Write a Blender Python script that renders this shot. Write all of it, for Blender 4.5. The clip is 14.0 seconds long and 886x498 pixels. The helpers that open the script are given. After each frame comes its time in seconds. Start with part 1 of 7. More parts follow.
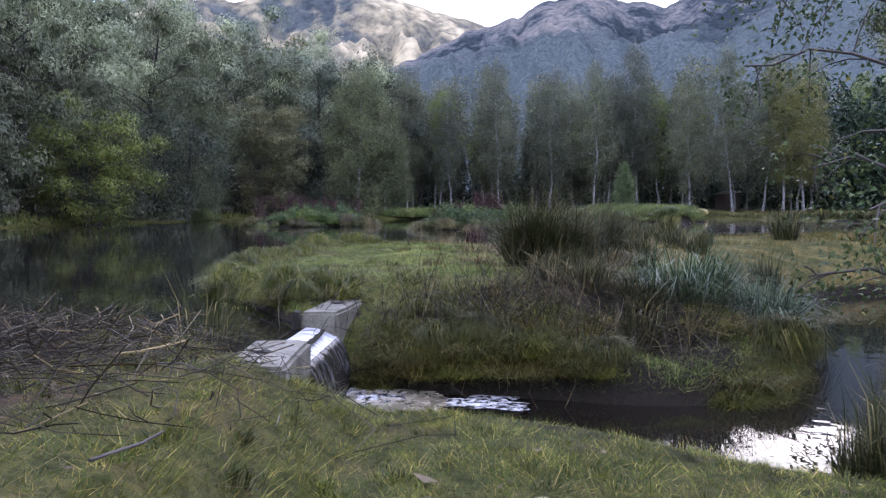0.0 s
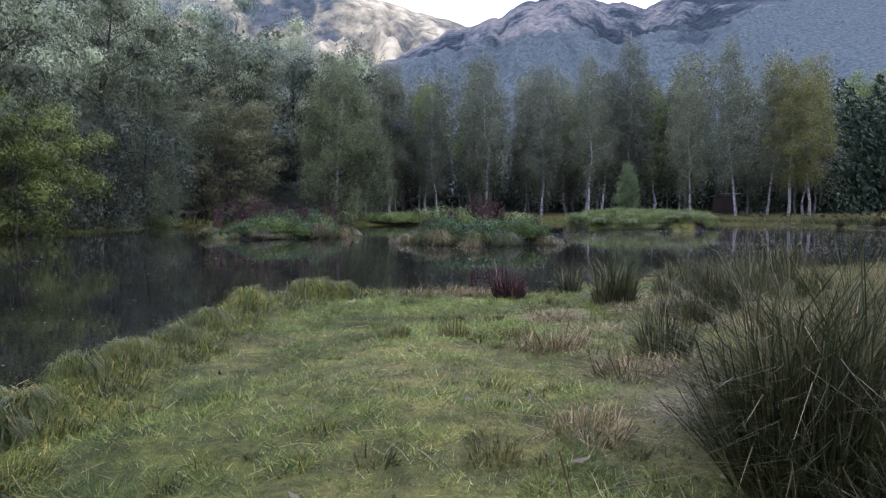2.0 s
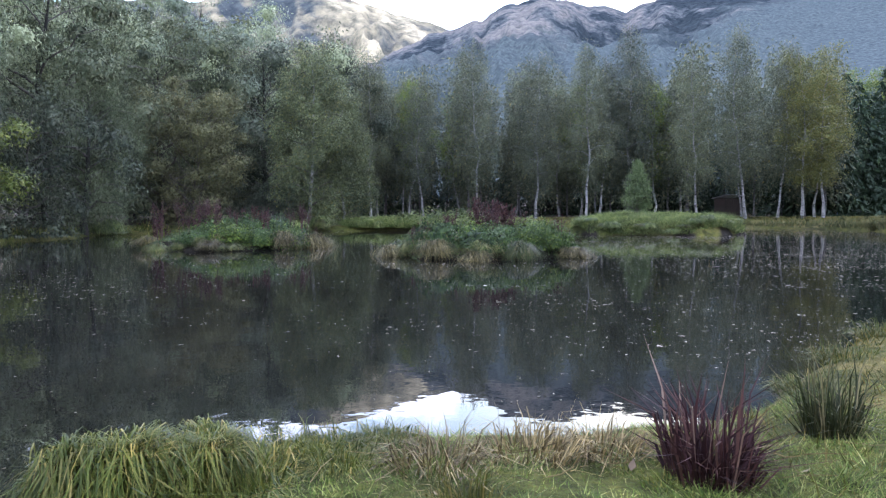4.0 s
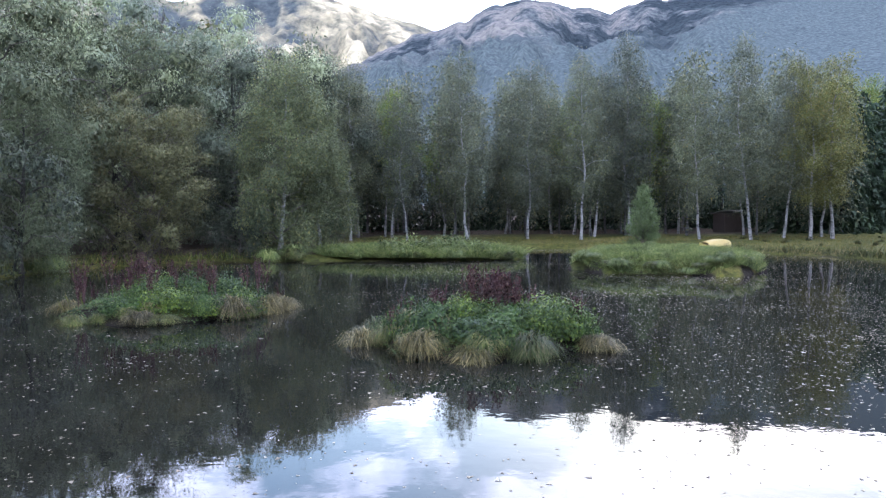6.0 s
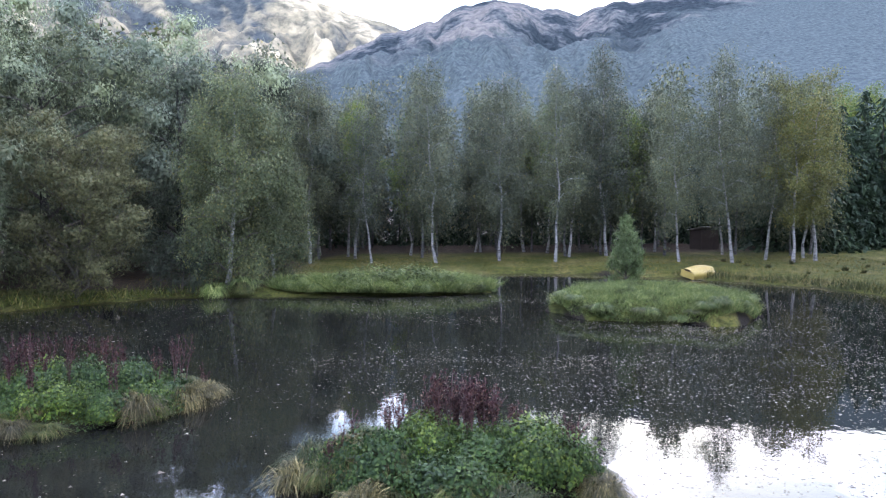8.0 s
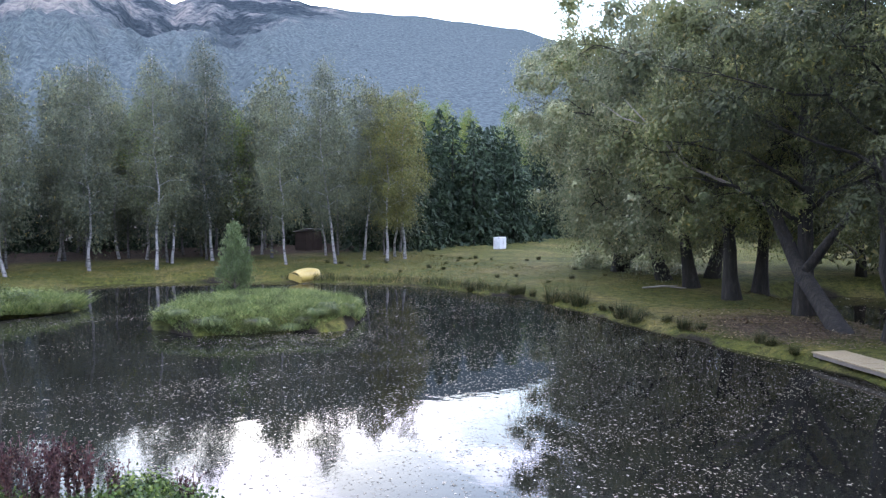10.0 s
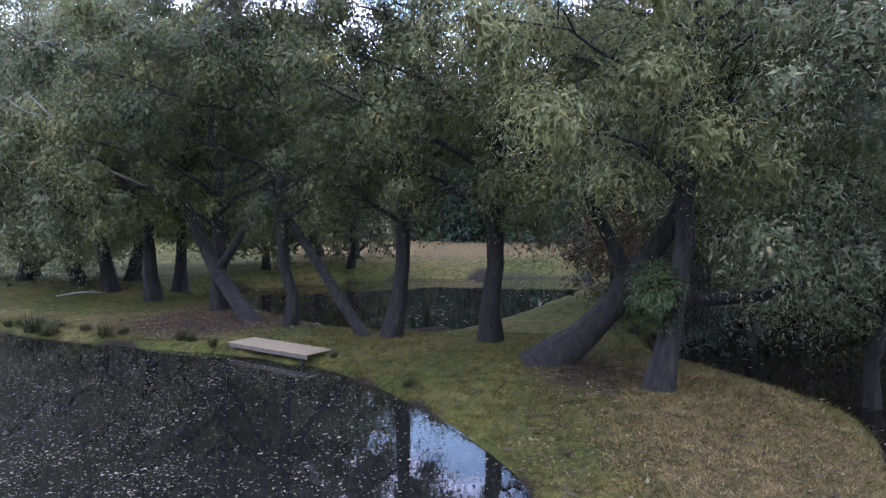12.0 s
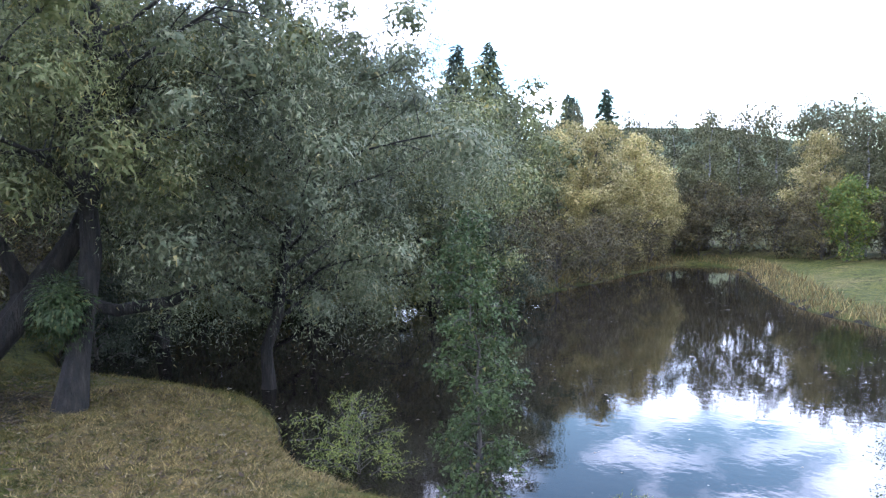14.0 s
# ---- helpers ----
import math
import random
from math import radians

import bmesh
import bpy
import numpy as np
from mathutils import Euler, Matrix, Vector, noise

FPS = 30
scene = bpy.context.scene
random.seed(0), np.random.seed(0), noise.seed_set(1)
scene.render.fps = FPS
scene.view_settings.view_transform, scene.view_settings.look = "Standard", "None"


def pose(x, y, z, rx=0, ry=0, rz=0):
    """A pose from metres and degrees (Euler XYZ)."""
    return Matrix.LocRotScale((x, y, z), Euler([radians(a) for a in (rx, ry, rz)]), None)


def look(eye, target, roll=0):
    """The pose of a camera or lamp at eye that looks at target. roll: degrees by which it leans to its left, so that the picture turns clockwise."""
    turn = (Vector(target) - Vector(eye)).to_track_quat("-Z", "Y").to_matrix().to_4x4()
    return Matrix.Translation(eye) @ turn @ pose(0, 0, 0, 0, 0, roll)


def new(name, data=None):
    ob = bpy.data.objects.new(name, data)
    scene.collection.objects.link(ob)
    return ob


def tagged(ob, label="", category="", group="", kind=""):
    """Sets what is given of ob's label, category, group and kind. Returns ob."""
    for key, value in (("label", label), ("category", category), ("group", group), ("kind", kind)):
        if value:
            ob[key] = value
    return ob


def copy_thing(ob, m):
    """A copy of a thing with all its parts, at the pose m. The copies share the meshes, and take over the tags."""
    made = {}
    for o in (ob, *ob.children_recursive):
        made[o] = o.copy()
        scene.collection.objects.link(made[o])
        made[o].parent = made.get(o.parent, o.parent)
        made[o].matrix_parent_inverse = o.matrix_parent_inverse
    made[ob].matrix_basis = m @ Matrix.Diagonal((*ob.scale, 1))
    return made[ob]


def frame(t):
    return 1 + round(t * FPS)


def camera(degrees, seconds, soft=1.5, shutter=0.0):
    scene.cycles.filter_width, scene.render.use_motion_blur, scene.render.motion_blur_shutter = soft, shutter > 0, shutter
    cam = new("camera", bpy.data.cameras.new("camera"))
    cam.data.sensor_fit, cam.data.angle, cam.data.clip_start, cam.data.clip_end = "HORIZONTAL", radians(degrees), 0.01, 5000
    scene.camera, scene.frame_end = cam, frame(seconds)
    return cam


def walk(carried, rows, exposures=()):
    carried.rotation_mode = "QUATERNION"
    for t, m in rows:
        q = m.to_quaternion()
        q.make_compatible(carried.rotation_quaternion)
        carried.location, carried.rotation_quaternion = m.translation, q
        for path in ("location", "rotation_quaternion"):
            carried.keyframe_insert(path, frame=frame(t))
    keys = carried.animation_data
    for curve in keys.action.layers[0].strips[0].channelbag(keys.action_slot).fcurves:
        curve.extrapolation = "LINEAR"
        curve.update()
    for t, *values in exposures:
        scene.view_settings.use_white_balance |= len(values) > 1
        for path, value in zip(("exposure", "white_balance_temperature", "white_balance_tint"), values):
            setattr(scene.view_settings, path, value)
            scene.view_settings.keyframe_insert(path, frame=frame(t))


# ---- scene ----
cam = camera(64.04, 14.0, soft=1.3)
walk(cam, [
    (0, pose(1.096, -10.116, 0.792, 86.73, -0.05, 3.28)),
    (0.5, pose(0.925, -9.113, 0.825, 86.73, -0.05, 2.86)),
    (1, pose(0.784, -8.041, 0.938, 86.73, -0.05, 2.47)),
    (1.5, pose(0.651, -6.899, 1.043, 86.73, -0.05, 2.10)),
    (2, pose(0.507, -5.702, 1.117, 86.73, -0.05, 1.74)),
    (2.2, pose(0.450, -5.210, 1.130, 86.74, -0.04, 1.60)),
    (4.3, pose(0.010, -0.120, 1.120, 87.04, 0.19, 0.12)),
    (4.5, pose(0.000, 0.280, 1.264, 87.05, 0.20, 0.00)),
    (5, pose(-0.037, 1.282, 1.691, 87.05, 0.20, -0.30)),
    (5.5, pose(-0.044, 2.268, 2.128, 87.05, 0.20, -0.61)),
    (6, pose(-0.017, 3.234, 2.590, 87.05, 0.20, -0.91)),
    (6.5, pose(0.025, 4.170, 3.018, 87.05, 0.20, -1.18)),
    (7, pose(0.100, 5.098, 3.461, 87.05, 0.20, -1.43)),
    (7.2, pose(0.130, 5.460, 3.620, 87.04, 0.18, -1.55)),
    (8.3, pose(0.300, 6.900, 4.230, 86.92, 0.06, -5.40)),
    (9.3, pose(0.440, 7.450, 4.468, 86.82, -0.05, -19.50)),
    (9.5, pose(0.444, 7.446, 4.475, 86.82, -0.05, -23.43)),
    (10, pose(0.368, 7.340, 4.488, 86.82, -0.05, -34.53)),
    (10.5, pose(0.290, 7.251, 4.490, 86.82, -0.05, -45.20)),
    (11, pose(0.219, 7.171, 4.494, 86.82, -0.05, -56.73)),
    (11.5, pose(0.131, 7.111, 4.523, 86.82, -0.05, -67.49)),
    (12, pose(0.044, 7.059, 4.599, 86.82, -0.05, -79.07)),
    (12.5, pose(-0.034, 7.044, 4.675, 86.82, -0.05, -90.07)),
    (13, pose(-0.129, 7.027, 4.732, 86.82, -0.05, -101.80)),
    (13.5, pose(-0.252, 7.065, 4.789, 86.82, -0.05, -112.53)),
    (14, pose(-0.377, 7.068, 4.848, 86.82, -0.05, -124.22)),
], exposures=[(0, 0.3, 5700, 38), (2.2, 0.3, 5750, 35), (4.3, 0.72, 5700, 29), (10.5, 0.78, 5750, 30), (11.5, 0.68, 5550, 40), (13, 0.7, 5600, 42), (14, 0.85, 5550, 29)])

# ---------------------------------------------------------------- sky and sun
SUN_AZ, SUN_EL = 22.0, 12.5      # the sun stands low behind the ridge ahead
world = bpy.data.worlds.new("sky")
scene.world = world
world.use_nodes = True
wn, wl = world.node_tree.nodes, world.node_tree.links
wn.clear()
sky = wn.new("ShaderNodeTexSky")
sky.sky_type = "NISHITA"
sky.sun_disc = False
sky.sun_elevation, sky.sun_rotation = radians(SUN_EL), radians(SUN_AZ)
sky.dust_density, sky.air_density = 0.6, 1.3
coord = wn.new("ShaderNodeTexCoord")
stretch = wn.new("ShaderNodeMapping")
stretch.inputs["Scale"].default_value = (1.0, 1.0, 2.4)
stretch.inputs["Location"].default_value = (0.35, 0.1, 0.2)
puff = wn.new("ShaderNodeTexNoise")
puff.inputs["Scale"].default_value, puff.inputs["Detail"].default_value = 4.2, 9.0
puff.inputs["Roughness"].default_value = 0.52
cover = wn.new("ShaderNodeValToRGB")
cover.color_ramp.elements[0].position, cover.color_ramp.elements[1].position = 0.44, 0.54
shade = wn.new("ShaderNodeTexNoise")
shade.inputs["Scale"].default_value, shade.inputs["Detail"].default_value = 5.0, 4.0
tone = wn.new("ShaderNodeValToRGB")
tone.color_ramp.elements[0].color, tone.color_ramp.elements[1].color = (24, 25, 27, 1), (36, 36.5, 37.5, 1)
tone.color_ramp.elements[0].position, tone.color_ramp.elements[1].position = 0.3, 0.65
lift = wn.new("ShaderNodeVectorMath")
lift.operation = "MULTIPLY"
lift.inputs[1].default_value = (3.6, 4.3, 4.6)
blend = wn.new("ShaderNodeMix")
blend.data_type = "RGBA"
back = wn.new("ShaderNodeBackground")
back.inputs["Strength"].default_value = 0.1
out = wn.new("ShaderNodeOutputWorld")
wl.new(coord.outputs["Generated"], stretch.inputs["Vector"])
wl.new(stretch.outputs["Vector"], puff.inputs["Vector"])
wl.new(stretch.outputs["Vector"], shade.inputs["Vector"])
wl.new(puff.outputs["Fac"], cover.inputs["Fac"])
wl.new(shade.outputs["Fac"], tone.inputs["Fac"])
wl.new(sky.outputs["Color"], lift.inputs[0])
wl.new(cover.outputs["Color"], blend.inputs["Factor"])
wl.new(lift.outputs["Vector"], blend.inputs["A"])
glow = wn.new("ShaderNodeVectorMath")   # clouds are brighter towards the hidden sun
glow.operation = "MULTIPLY_ADD"
glow.inputs[1].default_value = (3.2, 3.6, 4.0)
wl.new(sky.outputs["Color"], glow.inputs[0])
wl.new(tone.outputs["Color"], glow.inputs[2])
wl.new(glow.outputs["Vector"], blend.inputs["B"])
wl.new(blend.outputs["Result"], back.inputs["Color"])
wl.new(back.outputs["Background"], out.inputs["Surface"])
sun = new("sun", bpy.data.lights.new("sun", "SUN"))
sun.data.energy, sun.data.angle, sun.data.color = 4.0, radians(0.6), (1.0, 0.93, 0.82)
sa, se = radians(SUN_AZ), radians(SUN_EL)
toward = Vector((math.sin(sa) * math.cos(se), math.cos(sa) * math.cos(se), math.sin(se)))
sun.matrix_basis = look(toward * 100, (0, 0, 0))


# ---------------------------------------------------------------- materials
def material(name):
    m = bpy.data.materials.new(name)
    m.use_nodes = True
    n, l = m.node_tree.nodes, m.node_tree.links
    return m, n, l, n["Principled BSDF"]


def ramp(n, stops):
    r = n.new("ShaderNodeValToRGB")
    while len(r.color_ramp.elements) < len(stops):
        r.color_ramp.elements.new(0.5)
    for e, (p, c) in zip(r.color_ramp.elements, stops):
        e.position, e.color = p, (*c, 1)
    return r


def noise_tex(n, l, scale, detail=4.0, rough=0.55, stretch_by=(1, 1, 1), kind="Object"):
    c = n.new("ShaderNodeTexCoord")
    mp = n.new("ShaderNodeMapping")
    mp.inputs["Scale"].default_value = stretch_by
    t = n.new("ShaderNodeTexNoise")
    t.inputs["Scale"].default_value, t.inputs["Detail"].default_value, t.inputs["Roughness"].default_value = scale, detail, rough
    l.new(c.outputs[kind], mp.inputs["Vector"])
    l.new(mp.outputs["Vector"], t.inputs["Vector"])
    return t


def bump(n, l, b, tex, strength, distance):
    k = n.new("ShaderNodeBump")
    k.inputs["Strength"].default_value, k.inputs["Distance"].default_value = strength, distance
    l.new(tex.outputs["Fac"], k.inputs["Height"])
    l.new(k.outputs["Normal"], b.inputs["Normal"])


def mix(n, l, fac, a, b, how="MIX"):
    m = n.new("ShaderNodeMix")
    m.data_type, m.blend_type = "RGBA", how
    for key, v in (("Factor", fac), ("A", a), ("B", b)):
        if isinstance(v, (int, float)):
            m.inputs[key].default_value = v
        elif isinstance(v, tuple):
            m.inputs[key].default_value = (*v, 1)
        else:
            l.new(v, m.inputs[key])
    return m.outputs["Result"]


def plain(name, stops, scale, rough, bump_by=0.3, bump_d=0.01, stretch_by=(1, 1, 1), metal=0.0, fine=None):
    """A surface whose colour wanders between stops at two scales, with relief."""
    m, n, l, b = material(name)
    t = noise_tex(n, l, scale, 6, 0.6, stretch_by)
    r = ramp(n, stops)
    l.new(t.outputs["Fac"], r.inputs["Fac"])
    t2 = noise_tex(n, l, fine or scale * 7, 3, 0.6, stretch_by)
    r2 = ramp(n, [(0.3, (0.72, 0.72, 0.72)), (0.7, (1.15, 1.15, 1.15))])
    l.new(t2.outputs["Fac"], r2.inputs["Fac"])
    l.new(mix(n, l, 1.0, r.outputs["Color"], r2.outputs["Color"], "MULTIPLY"), b.inputs["Base Color"])
    b.inputs["Roughness"].default_value, b.inputs["Metallic"].default_value = rough, metal
    bump(n, l, b, t2, bump_by, bump_d)
    return m


def leafy(name, stops, rough=0.5, through_by=0.25, patch=0.35, gloss=0.18, apart=0.15, blotch=0.28):
    """Leaves or blades: each island takes its own colour, clumps wander, light passes through."""
    m, n, l, b = material(name)
    g = n.new("ShaderNodeNewGeometry")
    r = ramp(n, stops)
    l.new(g.outputs["Random Per Island"], r.inputs["Fac"])
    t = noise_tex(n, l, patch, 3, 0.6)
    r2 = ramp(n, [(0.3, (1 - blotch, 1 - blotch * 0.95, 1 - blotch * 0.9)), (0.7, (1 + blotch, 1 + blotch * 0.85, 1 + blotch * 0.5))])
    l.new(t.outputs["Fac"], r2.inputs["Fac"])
    o = n.new("ShaderNodeObjectInfo")
    r3 = ramp(n, [(0.0, (1 - apart, 1 - apart, 1 - apart)), (1.0, (1 + apart, 1 + apart * 0.8, 1))])
    l.new(o.outputs["Random"], r3.inputs["Fac"])
    c = mix(n, l, 1.0, mix(n, l, 1.0, r.outputs["Color"], r2.outputs["Color"], "MULTIPLY"), r3.outputs["Color"], "MULTIPLY")
    l.new(c, b.inputs["Base Color"])
    b.inputs["Roughness"].default_value = rough
    b.inputs["Specular IOR Level"].default_value = gloss
    tr = n.new("ShaderNodeBsdfTranslucent")
    l.new(c, tr.inputs["Color"])
    ms = n.new("ShaderNodeMixShader")
    ms.inputs["Fac"].default_value = through_by
    l.new(b.outputs["BSDF"], ms.inputs[1])
    l.new(tr.outputs["BSDF"], ms.inputs[2])
    l.new(ms.outputs["Shader"], n["Material Output"].inputs["Surface"])
    return m


WILLOW = leafy("willow_leaf", [(0.0, (0.063, 0.078, 0.037)), (0.6, (0.093, 0.112, 0.054)), (0.93, (0.130, 0.145, 0.075)), (1.0, (0.237, 0.204, 0.063))], 0.5, 0.2, 0.5, 0.18, 0.28, 0.45)
# backlight and bluish haze are put into this pale leaf colour
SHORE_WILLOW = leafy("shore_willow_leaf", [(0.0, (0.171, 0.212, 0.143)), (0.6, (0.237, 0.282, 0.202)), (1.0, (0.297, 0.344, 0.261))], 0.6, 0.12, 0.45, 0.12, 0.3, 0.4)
SHORE_WEEP = leafy("weeping_willow_leaf", [(0.0, (0.068, 0.090, 0.053)), (0.6, (0.102, 0.126, 0.078)), (1.0, (0.144, 0.170, 0.112))], 0.6, 0.15, 0.6, 0.12, 0.2, 0.4)
# darker shore leaf, with shade and some haze in its colour
SHORE_GREEN = leafy("shore_green_leaf", [(0.0, (0.049, 0.064, 0.045)), (0.6, (0.072, 0.091, 0.064)), (1.0, (0.110, 0.125, 0.091))], 0.6, 0.12, 0.45, 0.15, 0.35, 0.5)
SILVER = leafy("silver_willow_leaf", [(0.0, (0.134, 0.155, 0.083)), (0.6, (0.200, 0.225, 0.131)), (0.95, (0.279, 0.290, 0.182)), (1.0, (0.334, 0.290, 0.125))], 0.5, 0.22, 0.5, 0.18, 0.2, 0.35)
WILLOW_SILVER = leafy("silvery_willow_leaf", [(0.0, (0.113, 0.139, 0.075)), (0.6, (0.179, 0.207, 0.119)), (0.95, (0.266, 0.284, 0.176)), (1.0, (0.352, 0.307, 0.125))], 0.45, 0.22, 0.5, 0.22, 0.2, 0.45)
WILLOW_PALE = leafy("pale_willow_leaf", [(0.0, (0.100, 0.123, 0.052)), (0.6, (0.154, 0.176, 0.084)), (0.93, (0.225, 0.236, 0.126)), (1.0, (0.308, 0.257, 0.084))], 0.5, 0.2, 0.5, 0.18, 0.3, 0.4)
YOUNG_WILLOW = leafy("young_willow_leaf", [(0.0, (0.075, 0.110, 0.048)), (0.6, (0.125, 0.170, 0.075)), (1.0, (0.20, 0.245, 0.125))], 0.5, 0.2, 0.8)
BIRCH_LEAF = leafy("birch_leaf", [(0.0, (0.067, 0.084, 0.062)), (0.6, (0.103, 0.122, 0.086)), (0.93, (0.151, 0.165, 0.112)), (1.0, (0.238, 0.200, 0.084))], 0.5, 0.25, 0.5, 0.18, 0.3, 0.35)
BROAD_BIRCH = leafy("broad_birch_leaf", [(0.0, (0.062, 0.085, 0.049)), (0.6, (0.098, 0.122, 0.066)), (0.9, (0.140, 0.154, 0.077)), (1.0, (0.211, 0.190, 0.066))], 0.5, 0.22, 0.5, 0.18, 0.2, 0.4)
BIRCH_LIGHT = leafy("light_birch_leaf", [(0.0, (0.07, 0.11, 0.03)), (0.6, (0.11, 0.16, 0.04)), (1.0, (0.22, 0.21, 0.04))], 0.5)
BIRCH_GOLD = leafy("yellowing_birch_leaf", [(0.0, (0.085, 0.107, 0.035)), (0.6, (0.147, 0.153, 0.050)), (1.0, (0.228, 0.195, 0.061))], 0.5)
AUTUMN = leafy("autumn_leaf", [(0.0, (0.185, 0.180, 0.070)), (0.5, (0.310, 0.275, 0.115)), (1.0, (0.44, 0.36, 0.18))], 0.55)
BUSH = leafy("brown_bush_leaf", [(0.0, (0.067, 0.075, 0.037)), (0.6, (0.106, 0.112, 0.055)), (1.0, (0.160, 0.149, 0.079))], 0.55, 0.15, 0.8)
BUSH_GREEN = leafy("green_bush_leaf", [(0.0, (0.08, 0.115, 0.026)), (0.6, (0.16, 0.20, 0.045)), (1.0, (0.26, 0.27, 0.075))], 0.5)
BRUSH = leafy("brushwood_leaf", [(0.0, (0.043, 0.036, 0.021)), (0.6, (0.087, 0.075, 0.039)), (0.9, (0.138, 0.128, 0.055)), (1.0, (0.217, 0.165, 0.065))], 0.6, 0.1, 0.8)
ALDER = leafy("alder_leaf", [(0.0, (0.036, 0.062, 0.021)), (0.6, (0.064, 0.098, 0.034)), (0.93, (0.104, 0.136, 0.056)), (1.0, (0.192, 0.176, 0.048))], 0.45, 0.2, 0.8)
CONIFER = leafy("conifer_needles", [(0.0, (0.016, 0.030, 0.018)), (0.6, (0.028, 0.048, 0.028)), (1.0, (0.05, 0.075, 0.04))], 0.6, 0.08)
LAWN = leafy("lawn_blade", [(0.0, (0.043, 0.081, 0.017)), (0.5, (0.116, 0.173, 0.037)), (0.82, (0.199, 0.236, 0.067)), (1.0, (0.387, 0.386, 0.174))], 0.5, 0.3, 2.2, 0.18, 0.15, 0.55)
SHAGGY = leafy("bank_grass_blade", [(0.0, (0.040, 0.050, 0.010)), (0.45, (0.076, 0.079, 0.015)), (0.75, (0.123, 0.104, 0.027)), (1.0, (0.237, 0.180, 0.065))], 0.5, 0.3, 1.2)
STREAM_GRASS = leafy("stream_grass_blade", [(0.0, (0.032, 0.054, 0.010)), (0.5, (0.086, 0.121, 0.022)), (0.8, (0.162, 0.157, 0.036)), (1.0, (0.346, 0.291, 0.105))], 0.5, 0.25, 4.5, 0.18, 0.15, 0.7)
TUSSOCK = leafy("tussock_blade", [(0.0, (0.034, 0.055, 0.010)), (0.5, (0.092, 0.121, 0.022)), (0.85, (0.161, 0.167, 0.041)), (1.0, (0.322, 0.265, 0.093))], 0.5, 0.3, 1.6, 0.18, 0.3, 0.5)
RUSH = leafy("rush_blade", [(0.0, (0.022, 0.030, 0.010)), (0.6, (0.052, 0.063, 0.022)), (0.86, (0.11, 0.10, 0.042)), (1.0, (0.26, 0.22, 0.11))], 0.5, 0.15, 1.5)
SEDGE = leafy("sedge_blade", [(0.0, (0.029, 0.043, 0.014)), (0.5, (0.069, 0.096, 0.028)), (0.8, (0.107, 0.120, 0.045)), (1.0, (0.198, 0.176, 0.090))], 0.5, 0.25, 3.0, 0.18, 0.35, 0.5)
LUSH = leafy("lush_grass_blade", [(0.0, (0.050, 0.078, 0.022)), (0.5, (0.118, 0.163, 0.055)), (1.0, (0.258, 0.299, 0.127))], 0.5, 0.3, 1.3, 0.18, 0.15, 0.55)
SEDGE_BLUE = leafy("blue_sedge_blade", [(0.0, (0.029, 0.055, 0.025)), (0.6, (0.060, 0.106, 0.052)), (1.0, (0.166, 0.225, 0.117))], 0.45, 0.2, 1.5)
STRAW = leafy("dead_straw", [(0.0, (0.055, 0.042, 0.016)), (0.5, (0.135, 0.104, 0.044)), (1.0, (0.33, 0.26, 0.125))], 0.6, 0.1, 1.5)
DEAD_REED = leafy("dead_reed", [(0.0, (0.014, 0.012, 0.008)), (0.6, (0.040, 0.033, 0.023)), (0.9, (0.079, 0.068, 0.049)), (1.0, (0.173, 0.151, 0.115))], 0.6, 0.05, 1.5)
DOCK = leafy("dock_seed", [(0.0, (0.020, 0.008, 0.010)), (0.6, (0.055, 0.022, 0.024)), (0.9, (0.11, 0.055, 0.045)), (1.0, (0.24, 0.17, 0.13))], 0.7, 0.1, 1.5)
BANK_GREEN = leafy("bank_green_blade", [(0.0, (0.017, 0.025, 0.005)), (0.5, (0.051, 0.065, 0.012)), (0.85, (0.102, 0.098, 0.027)), (1.0, (0.170, 0.145, 0.060))], 0.5, 0.25, 3.0, 0.15, 0.3, 0.5)
SEDGE_DRY = leafy("dry_sedge_blade", [(0.0, (0.034, 0.036, 0.014)), (0.45, (0.085, 0.080, 0.032)), (0.8, (0.175, 0.150, 0.075)), (1.0, (0.30, 0.26, 0.15))], 0.5, 0.25, 3.0, 0.18, 0.3, 0.45)
NETTLE_DARK = leafy("dark_weed_leaf", [(0.0, (0.022, 0.045, 0.018)), (0.6, (0.050, 0.092, 0.030)), (1.0, (0.10, 0.15, 0.045))], 0.5, 0.25, 1.6, 0.2, 0.2, 0.5)
NETTLE = leafy("weed_leaf", [(0.0, (0.029, 0.053, 0.012)), (0.6, (0.069, 0.121, 0.024)), (1.0, (0.167, 0.218, 0.042))], 0.5, 0.25, 1.6, 0.2, 0.15, 0.55)
LITTER = leafy("fallen_leaf", [(0.0, (0.05, 0.033, 0.02)), (0.6, (0.10, 0.072, 0.045)), (0.9, (0.18, 0.14, 0.085)), (1.0, (0.34, 0.29, 0.19))], 0.6, 0.1)
FLOATING = leafy("floating_leaf", [(0.0, (0.075, 0.062, 0.040)), (0.45, (0.175, 0.155, 0.11)), (1.0, (0.38, 0.35, 0.28))], 0.5, 0.1)
BARK = plain("dark_bark", [(0.3, (0.008, 0.007, 0.006)), (0.55, (0.021, 0.018, 0.012)), (0.8, (0.060, 0.051, 0.035))], 6, 0.95, 1.0, 0.10, (1, 1, 0.22), fine=16)
TWIG = plain("twig_bark", [(0.3, (0.05, 0.043, 0.035)), (0.7, (0.11, 0.095, 0.08))], 6, 0.9, 0.4, 0.01)
GREY_BRANCH = plain("grey_branch", [(0.3, (0.16, 0.145, 0.12)), (0.7, (0.30, 0.27, 0.23))], 6, 0.85, 0.4, 0.01)
